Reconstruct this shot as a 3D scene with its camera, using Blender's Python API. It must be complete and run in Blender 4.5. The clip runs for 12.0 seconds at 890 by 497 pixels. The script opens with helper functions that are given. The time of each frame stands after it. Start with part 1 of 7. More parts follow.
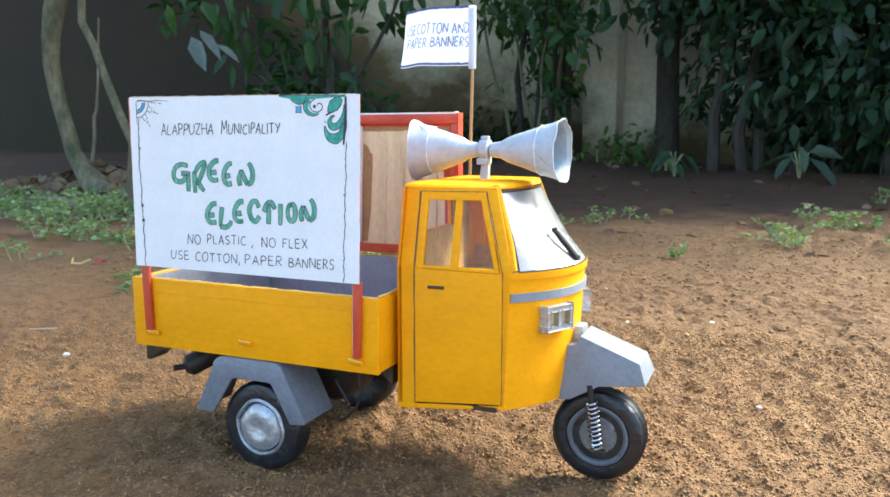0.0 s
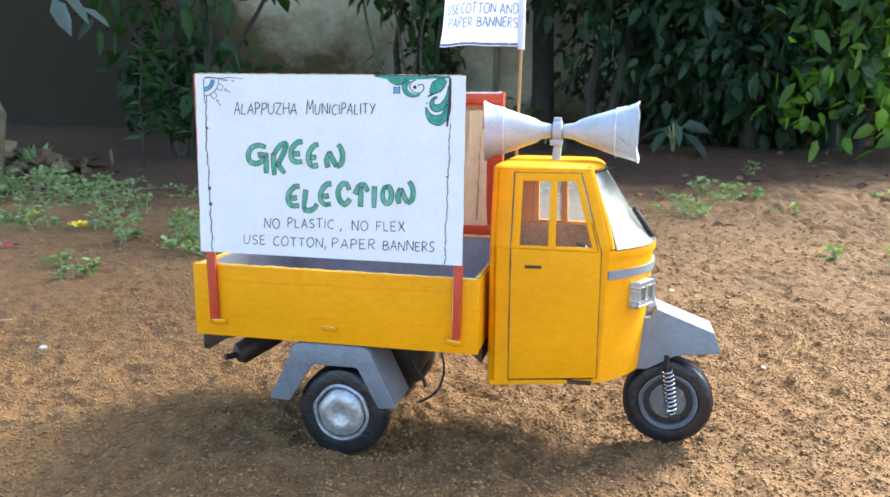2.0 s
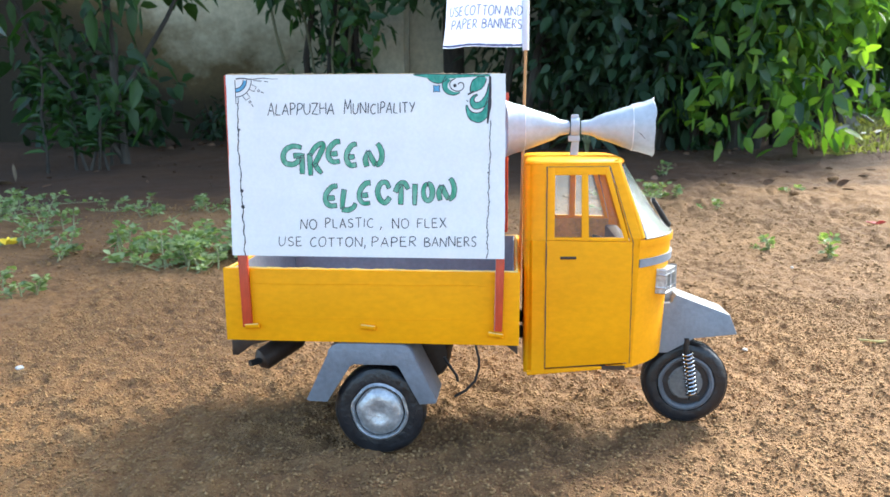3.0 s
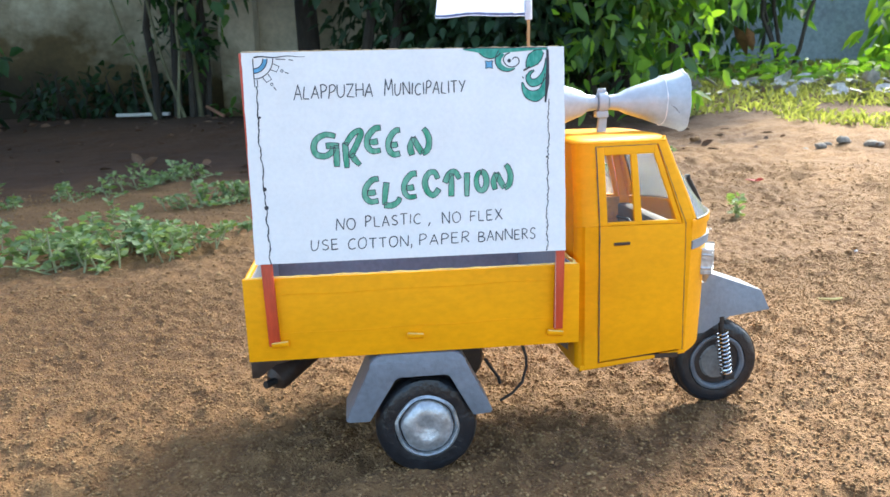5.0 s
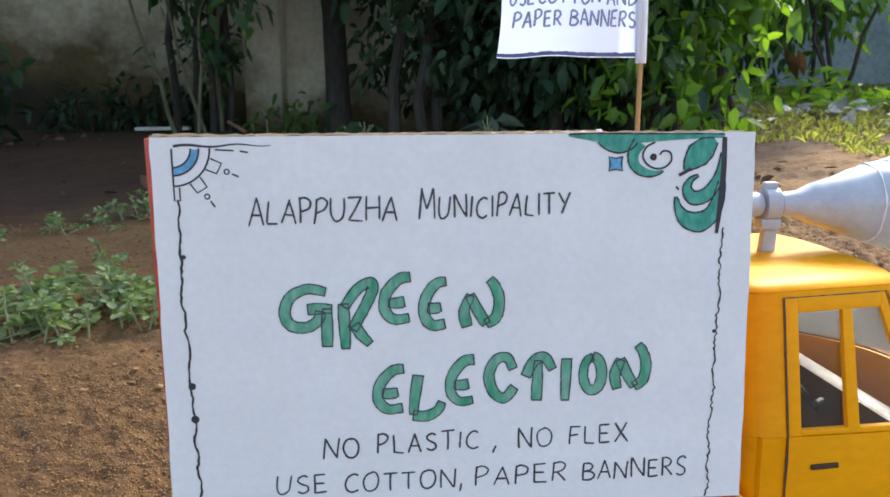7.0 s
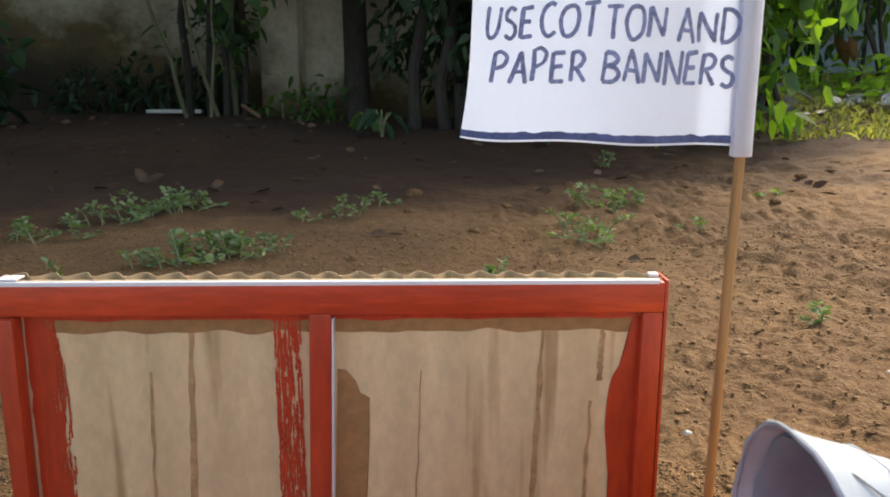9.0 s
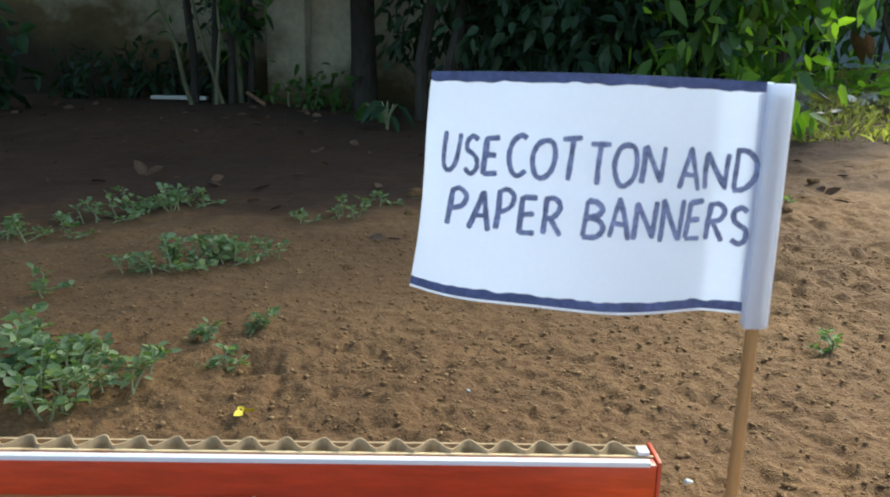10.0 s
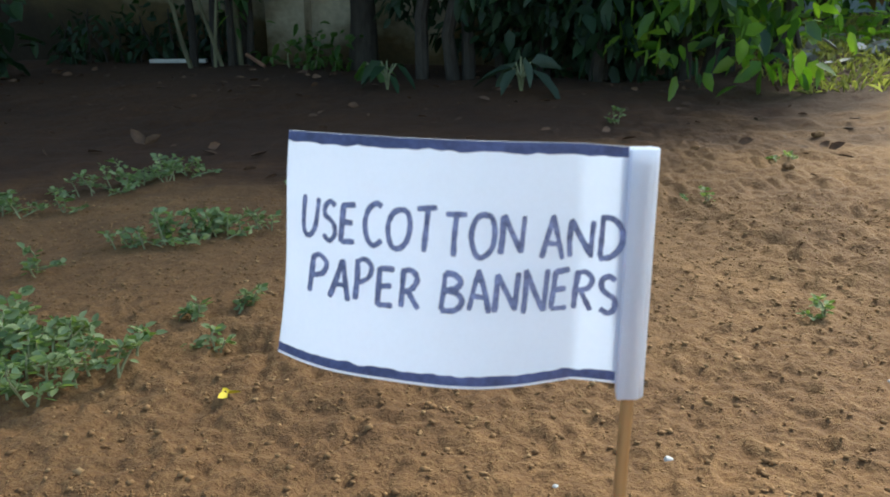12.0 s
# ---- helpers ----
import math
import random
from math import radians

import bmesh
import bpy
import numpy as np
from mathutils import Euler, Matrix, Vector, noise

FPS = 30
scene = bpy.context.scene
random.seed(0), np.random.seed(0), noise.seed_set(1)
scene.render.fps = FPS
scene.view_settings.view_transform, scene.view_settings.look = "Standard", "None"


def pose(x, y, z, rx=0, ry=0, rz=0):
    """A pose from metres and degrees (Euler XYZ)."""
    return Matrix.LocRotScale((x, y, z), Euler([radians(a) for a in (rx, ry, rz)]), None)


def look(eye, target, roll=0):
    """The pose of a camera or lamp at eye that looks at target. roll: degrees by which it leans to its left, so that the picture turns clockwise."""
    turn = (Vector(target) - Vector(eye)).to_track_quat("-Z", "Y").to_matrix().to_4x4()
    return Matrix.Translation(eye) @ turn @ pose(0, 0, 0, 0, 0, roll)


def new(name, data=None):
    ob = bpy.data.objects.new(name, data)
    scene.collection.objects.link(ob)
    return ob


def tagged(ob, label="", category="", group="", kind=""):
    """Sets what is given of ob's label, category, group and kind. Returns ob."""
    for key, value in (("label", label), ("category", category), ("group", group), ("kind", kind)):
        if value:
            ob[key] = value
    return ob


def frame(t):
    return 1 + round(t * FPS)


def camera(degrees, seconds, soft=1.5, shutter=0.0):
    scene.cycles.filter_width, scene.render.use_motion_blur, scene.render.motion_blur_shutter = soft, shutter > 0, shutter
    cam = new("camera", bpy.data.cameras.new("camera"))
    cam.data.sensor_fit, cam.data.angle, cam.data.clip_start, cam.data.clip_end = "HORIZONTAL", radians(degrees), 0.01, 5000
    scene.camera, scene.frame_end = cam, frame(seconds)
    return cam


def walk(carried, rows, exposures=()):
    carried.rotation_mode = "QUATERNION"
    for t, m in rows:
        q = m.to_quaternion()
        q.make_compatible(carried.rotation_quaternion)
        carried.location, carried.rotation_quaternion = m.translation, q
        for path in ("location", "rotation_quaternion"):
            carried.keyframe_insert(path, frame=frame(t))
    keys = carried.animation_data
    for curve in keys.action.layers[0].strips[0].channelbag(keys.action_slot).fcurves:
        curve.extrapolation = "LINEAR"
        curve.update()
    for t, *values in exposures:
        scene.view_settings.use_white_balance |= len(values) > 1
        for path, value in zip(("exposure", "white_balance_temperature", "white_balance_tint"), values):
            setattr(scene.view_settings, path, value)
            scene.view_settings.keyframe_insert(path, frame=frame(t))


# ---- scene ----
cam = camera(58.0, 12.0, soft=1.5)
# a small lens at close range: what lies beyond the model is a little soft
cam.data.dof.use_dof, cam.data.dof.focus_distance, cam.data.dof.aperture_fstop = True, 0.31, 50.0
PATH = [
    (0, (0.053, 0.008, 0.199), (-0.79, 1.8, -0.078), 0.0),
    (0.5, (0.015, 0.001, 0.199), (-0.735, 1.829, -0.114), 0.5),
    (1, (-0.017, -0.016, 0.202), (-0.727, 1.825, -0.127), 0.6),
    (1.5, (-0.043, -0.031, 0.204), (-0.619, 1.854, -0.133), 0.7),
    (2, (-0.071, -0.042, 0.204), (-0.57, 1.864, -0.14), 0.5),
    (2.5, (-0.107, -0.057, 0.202), (-0.504, 1.875, -0.128), 0.0),
    (3, (-0.145, -0.066, 0.198), (-0.405, 1.891, -0.125), -0.4),
    (3.5, (-0.182, -0.068, 0.197), (-0.36, 1.894, -0.148), -0.6),
    (3.7, (-0.195, -0.066, 0.195), (-0.321, 1.898, -0.159), -0.6),
    (5.3, (-0.264, -0.001, 0.208), (-0.127, 1.952, -0.2), -1.9),
    (5.5, (-0.266, 0.016, 0.209), (-0.145, 1.972, -0.187), -1.6),
    (6, (-0.264, 0.067, 0.21), (-0.124, 2.021, -0.193), -0.8),
    (6.5, (-0.261, 0.114, 0.217), (-0.182, 2.075, -0.171), -0.3),
    (7, (-0.259, 0.168, 0.231), (-0.193, 2.132, -0.142), -0.6),
    (7.2, (-0.255, 0.189, 0.234), (-0.197, 2.151, -0.149), -0.7),
    (8.8, (-0.231, 0.327, 0.253), (-0.235, 2.284, -0.161), -0.2),
    (9, (-0.227, 0.34, 0.261), (-0.23, 2.294, -0.165), 0.1),
    (9.5, (-0.221, 0.363, 0.275), (-0.225, 2.314, -0.163), 1.1),
    (10, (-0.216, 0.38, 0.288), (-0.237, 2.325, -0.176), 1.1),
    (10.5, (-0.21, 0.394, 0.295), (-0.234, 2.328, -0.214), 0.8),
    (11, (-0.202, 0.399, 0.292), (-0.236, 2.327, -0.241), 0.3),
    (11.5, (-0.196, 0.403, 0.297), (-0.24, 2.324, -0.258), -0.2),
    (12, (-0.191, 0.392, 0.305), (-0.239, 2.307, -0.268), -0.3),
]
EXPOSURES = [(0, 2.28, 6120, 2), (3.5, 2.42, 6120, 2), (5.5, 2.26, 6250, 3), (6.5, 1.98, 6550, 5), (7.2, 1.74, 6700, 7), (8.8, 1.44, 7500, 9), (9.5, 1.42, 6450, 0), (10.0, 1.42, 6250, -3), (12, 1.42, 6300, -2)]
walk(cam, [(t, look(eye, target, roll)) for t, eye, target, roll in PATH], EXPOSURES)

# ---- light: hazy low sun from behind the hedge, soft sky ----
SUN_AZ, SUN_EL = 32.0, 42.0     # degrees from +y towards +x, and above the ground
world = bpy.data.worlds.new("sky")
scene.world = world
world.use_nodes = True
wn = world.node_tree
sky = wn.nodes.new("ShaderNodeTexSky")
sky.sky_type = "NISHITA"
sky.sun_disc = False
sky.sun_elevation = radians(SUN_EL)
sky.sun_rotation = radians(SUN_AZ)
sky.air_density, sky.dust_density, sky.ozone_density = 1.0, 3.0, 1.0
wn.nodes["Background"].inputs["Strength"].default_value = 0.15
wn.links.new(sky.outputs["Color"], wn.nodes["Background"].inputs["Color"])
sun_data = bpy.data.lights.new("sun", "SUN")
sun_data.energy, sun_data.angle, sun_data.color = 2.4, radians(20), (1.0, 0.95, 0.86)
sun = new("sun", sun_data)
sun.matrix_world = look((math.sin(radians(SUN_AZ)) * 10, math.cos(radians(SUN_AZ)) * 10, math.tan(radians(SUN_EL)) * 10), (0, 0, 0))

# ---- materials ----
def node(nt, kind, **values):
    n = nt.nodes.new(kind)
    for key, value in values.items():
        n.inputs[key.replace("_", " ")].default_value = value
    return n


def tone(col, k):
    return (min(1, col[0] * k), min(1, col[1] * k), min(1, col[2] * k), 1)


def surface(name, col, rough=0.6, metal=0.0, grain=400.0, stain=30.0, vary=0.18, bump=0.15, depth=0.0004, other=None, stretch=(1, 1, 1), gloss=0.5):
    """A painted or plain surface: two scales of colour variation, fine relief, uneven gloss."""
    m = bpy.data.materials.new(name)
    m.use_nodes = True
    nt = m.node_tree
    bsdf = nt.nodes["Principled BSDF"]
    tc = nt.nodes.new("ShaderNodeTexCoord")
    mp = node(nt, "ShaderNodeMapping", Scale=stretch)
    nt.links.new(tc.outputs["Object"], mp.inputs["Vector"])
    fine = node(nt, "ShaderNodeTexNoise", Scale=grain, Detail=4.0, Roughness=0.6)
    broad = node(nt, "ShaderNodeTexNoise", Scale=stain, Detail=3.0, Roughness=0.55)
    for n in (fine, broad):
        nt.links.new(mp.outputs["Vector"], n.inputs["Vector"])
    ramp = nt.nodes.new("ShaderNodeValToRGB")
    ramp.color_ramp.elements[0].position, ramp.color_ramp.elements[1].position = 0.3, 0.7
    ramp.color_ramp.elements[0].color = tone(other or col, 1 - vary)
    ramp.color_ramp.elements[1].color = tone(col, 1 + vary * 0.5)
    nt.links.new(broad.outputs["Fac"], ramp.inputs["Fac"])
    ramp2 = nt.nodes.new("ShaderNodeValToRGB")
    ramp2.color_ramp.elements[0].color = (1 - vary, 1 - vary, 1 - vary, 1)
    ramp2.color_ramp.elements[0].position, ramp2.color_ramp.elements[1].position = 0.35, 0.65
    nt.links.new(fine.outputs["Fac"], ramp2.inputs["Fac"])
    mix = nt.nodes.new("ShaderNodeMix")
    mix.data_type, mix.blend_type = "RGBA", "MULTIPLY"
    mix.inputs["Factor"].default_value = 1.0
    nt.links.new(ramp.outputs["Color"], mix.inputs[6])
    nt.links.new(ramp2.outputs["Color"], mix.inputs[7])
    nt.links.new(mix.outputs[2], bsdf.inputs["Base Color"])
    shine = node(nt, "ShaderNodeMapRange")
    shine.inputs["To Min"].default_value, shine.inputs["To Max"].default_value = max(0.02, rough - 0.1), min(1, rough + 0.12)
    nt.links.new(broad.outputs["Fac"], shine.inputs["Value"])
    nt.links.new(shine.outputs["Result"], bsdf.inputs["Roughness"])
    bsdf.inputs["Metallic"].default_value = metal
    bsdf.inputs["Specular IOR Level"].default_value = gloss
    if bump:
        bp = node(nt, "ShaderNodeBump", Strength=bump, Distance=depth)
        nt.links.new(fine.outputs["Fac"], bp.inputs["Height"])
        nt.links.new(bp.outputs["Normal"], bsdf.inputs["Normal"])
    return m


def foliage(name, dark, light, through_light=0.35, rough=0.45):
    m = bpy.data.materials.new(name)
    m.use_nodes = True
    nt = m.node_tree
    bsdf = nt.nodes["Principled BSDF"]
    geo = nt.nodes.new("ShaderNodeNewGeometry")
    ramp = nt.nodes.new("ShaderNodeValToRGB")
    ramp.color_ramp.elements[0].color, ramp.color_ramp.elements[1].color = (*dark, 1), (*light, 1)
    nt.links.new(geo.outputs["Random Per Island"], ramp.inputs["Fac"])
    tc = nt.nodes.new("ShaderNodeTexCoord")
    n = node(nt, "ShaderNodeTexNoise", Scale=60.0, Detail=3.0)
    nt.links.new(tc.outputs["Object"], n.inputs["Vector"])
    mix = nt.nodes.new("ShaderNodeMix")
    mix.data_type, mix.blend_type = "RGBA", "MULTIPLY"
    mix.inputs["Factor"].default_value = 0.5
    nt.links.new(ramp.outputs["Color"], mix.inputs[6])
    nt.links.new(n.outputs["Fac"], mix.inputs[7])
    nt.links.new(mix.outputs[2], bsdf.inputs["Base Color"])
    bsdf.inputs["Roughness"].default_value = rough
    tl = nt.nodes.new("ShaderNodeBsdfTranslucent")
    warm = nt.nodes.new("ShaderNodeMix")
    warm.data_type, warm.blend_type = "RGBA", "MULTIPLY"
    warm.inputs["Factor"].default_value = 1.0
    warm.inputs[7].default_value = (1.6, 1.9, 0.5, 1)
    nt.links.new(ramp.outputs["Color"], warm.inputs[6])
    nt.links.new(warm.outputs[2], tl.inputs["Color"])
    sh = nt.nodes.new("ShaderNodeMixShader")
    sh.inputs["Fac"].default_value = through_light
    nt.links.new(bsdf.outputs["BSDF"], sh.inputs[1])
    nt.links.new(tl.outputs["BSDF"], sh.inputs[2])
    nt.links.new(sh.outputs["Shader"], nt.nodes["Material Output"].inputs["Surface"])
    return m


def film_sheet(name, white, gloss, ior=1.5, lit_through=False):
    """Thin clear plastic sheet: mostly see-through, some milky scatter, soft gloss."""
    m = bpy.data.materials.new(name)
    m.use_nodes = True
    nt = m.node_tree
    nt.nodes.remove(nt.nodes["Principled BSDF"])
    out = nt.nodes["Material Output"]
    clear = nt.nodes.new("ShaderNodeBsdfTransparent")
    shine = node(nt, "ShaderNodeBsdfGlossy", Roughness=0.22)
    milk = node(nt, "ShaderNodeBsdfTranslucent" if lit_through else "ShaderNodeBsdfDiffuse", Color=(0.8, 0.82, 0.82, 1))
    tc = nt.nodes.new("ShaderNodeTexCoord")
    n = node(nt, "ShaderNodeTexNoise", Scale=60.0, Detail=3.0)
    nt.links.new(tc.outputs["Object"], n.inputs["Vector"])
    bp = node(nt, "ShaderNodeBump", Strength=0.4, Distance=0.002)
    nt.links.new(n.outputs["Fac"], bp.inputs["Height"])
    nt.links.new(bp.outputs["Normal"], shine.inputs["Normal"])
    a = nt.nodes.new("ShaderNodeMixShader")
    a.inputs["Fac"].default_value = white
    b = nt.nodes.new("ShaderNodeMixShader")
    fr = node(nt, "ShaderNodeFresnel", IOR=ior)
    add = nt.nodes.new("ShaderNodeMath")
    add.operation, add.use_clamp = "ADD", True
    add.inputs[1].default_value = gloss
    nt.links.new(fr.outputs["Fac"], add.inputs[0])
    nt.links.new(add.outputs["Value"], b.inputs["Fac"])
    nt.links.new(clear.outputs["BSDF"], a.inputs[1])
    nt.links.new(milk.outputs["BSDF"], a.inputs[2])
    nt.links.new(a.outputs["Shader"], b.inputs[1])
    nt.links.new(shine.outputs["BSDF"], b.inputs[2])
    nt.links.new(b.outputs["Shader"], out.inputs["Surface"])
    return m


YELLOW = surface("yellow_paint", (0.85, 0.352, 0.0012), 0.5, grain=320, stain=26, vary=0.085, bump=0.22, depth=0.0004, stretch=(0.6, 1, 1.2), gloss=0.16)
YELLOW_EDGE = surface("pale_yellow_edge", (0.85, 0.58, 0.16), 0.6, grain=600, vary=0.2)
GREY_DARK = surface("dark_grey_paint", (0.13, 0.14, 0.16), 0.5, grain=350, stain=60, vary=0.25, bump=0.4)
GREY = surface("grey_paint", (0.235, 0.255, 0.285), 0.5, grain=350, stain=50, vary=0.14, bump=0.4, gloss=0.25)
GREY_BLUE = surface("blue_grey_fender_paint", (0.185, 0.205, 0.24), 0.42, grain=300, stain=50, vary=0.18, bump=0.6, depth=0.0007)
LINER = surface("blue_grey_paint", (0.27, 0.295, 0.335), 0.6, grain=300, stain=40, vary=0.15)
RED = surface("red_paint", (0.58, 0.062, 0.018), 0.42, grain=500, stain=60, vary=0.25, bump=0.35, stretch=(1, 1, 0.25))
RED_ALONG = surface("red_paint_brushed_along", (0.58, 0.062, 0.018), 0.40, grain=500, stain=60, vary=0.28, bump=0.4, stretch=(0.2, 1, 1))
WHITE_PAPER = surface("white_paper", (0.765, 0.762, 0.76), 0.75, grain=500, stain=45, vary=0.05, bump=0.12)
CLOTH = surface("white_cotton_paper", (0.79, 0.84, 0.95), 0.8, grain=1200, stain=60, vary=0.05, bump=0.15)
# thin sheet: some of the light from behind comes through
cn = CLOTH.node_tree
glow_through = node(cn, "ShaderNodeBsdfTranslucent", Color=(0.84, 0.90, 1.0, 1))
cloth_mix = cn.nodes.new("ShaderNodeMixShader")
cloth_mix.inputs["Fac"].default_value = 0.63
cn.links.new(cn.nodes["Principled BSDF"].outputs["BSDF"], cloth_mix.inputs[1])
cn.links.new(glow_through.outputs["BSDF"], cloth_mix.inputs[2])
cn.links.new(cloth_mix.outputs["Shader"], cn.nodes["Material Output"].inputs["Surface"])
HORN_WHITE = surface("horn_white_paint", (0.44, 0.485, 0.525), 0.5, grain=300, stain=60, vary=0.12, bump=0.3)
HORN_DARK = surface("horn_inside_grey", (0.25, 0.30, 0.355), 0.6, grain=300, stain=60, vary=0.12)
INK = surface("black_ink", (0.035, 0.035, 0.045), 0.6, grain=1500, stain=200, vary=0.3, bump=0)
PENCIL = surface("thin_black_pen", (0.075, 0.08, 0.095), 0.6, grain=1500, stain=700, vary=0.5, bump=0)
INK_GREY = surface("grey_blue_marker", (0.275, 0.325, 0.54), 0.7, grain=1500, stain=500, vary=0.4, bump=0)
INK_NAVY = surface("navy_marker", (0.10, 0.13, 0.28), 0.7, grain=900, stain=150, vary=0.3, bump=0)
INK_GREEN = surface("green_marker", (0.03, 0.28, 0.15), 0.65, grain=700, stain=330, vary=0.25, bump=0, other=(0.30, 0.62, 0.47), stretch=(1, 1, 0.35))
INK_TEAL = surface("teal_marker", (0.01, 0.23, 0.165), 0.65, grain=700, stain=380, vary=0.25, bump=0, other=(0.14, 0.54, 0.42), stretch=(1, 1, 0.5))
INK_BLUE = surface("blue_marker", (0.14, 0.40, 0.64), 0.7, grain=900, stain=260, vary=0.25, bump=0)
TYRE = surface("black_rubber_paint", (0.017, 0.018, 0.022), 0.36, grain=260, stain=80, vary=0.3, bump=0.8, depth=0.0009)
SILVER = surface("silver_paint", (0.56, 0.57, 0.59), 0.36, metal=0.6, grain=350, stain=120, vary=0.28, bump=0.6, depth=0.0008)
STEEL = surface("spring_steel", (0.62, 0.62, 0.62), 0.25, metal=1.0, grain=400, stain=100, vary=0.1)
BLACK = surface("black_paint", (0.016, 0.015, 0.015), 0.5, grain=400, stain=80, vary=0.3, bump=0.3)
BROWN = surface("dark_brown_paint", (0.045, 0.026, 0.018), 0.5, grain=300, stain=80, vary=0.4, bump=0.4)
BAMBOO = surface("bamboo_stick", (0.46, 0.25, 0.09), 0.5, grain=700, stain=90, vary=0.25, bump=0.3, stretch=(1, 1, 0.06))
OCHRE = surface("bare_ochre_card", (0.60, 0.34, 0.09), 0.8, grain=400, stain=60, vary=0.3, bump=0.3)
KRAFT = surface("kraft_edge", (0.52, 0.37, 0.21), 0.85, grain=500, stain=80, vary=0.2)
FILM = film_sheet("clear_film", 0.010, 0.004, 1.18)
CLOUDY = film_sheet("cloudy_film", 0.06, 0.01, 1.2, True)
SHIELD = film_sheet("windscreen_film", 0.125, 0.05)
BARK = surface("grey_brown_bark", (0.27, 0.22, 0.145), 0.9, grain=60, stain=9, vary=0.4, bump=0.8, depth=0.01, stretch=(1, 1, 0.3))
OLIVE_BARK = surface("olive_green_bark", (0.21, 0.20, 0.11), 0.8, grain=60, stain=9, vary=0.35, bump=0.4, depth=0.004, stretch=(1, 1, 0.3))
BARK_DARK = surface("dark_brown_bark", (0.06, 0.05, 0.038), 0.9, grain=60, stain=9, vary=0.4, bump=0.8, depth=0.01, stretch=(1, 1, 0.3))
STEM = surface("weed_stem", (0.33, 0.34, 0.17), 0.7, grain=300, stain=40, vary=0.3)
# leaf greens stepped from shaded to sunlit: part of the light is in the colour
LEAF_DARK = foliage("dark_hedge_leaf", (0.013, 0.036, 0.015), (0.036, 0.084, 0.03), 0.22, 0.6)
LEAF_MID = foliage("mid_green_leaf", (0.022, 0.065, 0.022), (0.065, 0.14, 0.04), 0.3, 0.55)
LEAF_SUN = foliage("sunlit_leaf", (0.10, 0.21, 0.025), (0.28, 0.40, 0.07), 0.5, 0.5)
LEAF_SUN_SHADE = foliage("half_lit_leaf", (0.05, 0.115, 0.03), (0.14, 0.24, 0.06), 0.4, 0.5)
LEAF_GRASS = foliage("dry_sunlit_grass", (0.20, 0.19, 0.085), (0.43, 0.39, 0.20), 0.4, 0.6)
LEAF_WEED = foliage("weed_leaf", (0.13, 0.20, 0.075), (0.36, 0.43, 0.22), 0.25, 0.6)
DRY_LEAF = surface("dry_leaf", (0.17, 0.09, 0.048), 0.8, grain=100, stain=30, vary=0.4)
STONE = surface("grey_stone", (0.27, 0.235, 0.19), 0.85, grain=80, stain=20, vary=0.35, bump=0.6, depth=0.004)
WHITE_BIT = surface("white_pebble", (0.7, 0.68, 0.63), 0.7, grain=300, stain=100, vary=0.2)


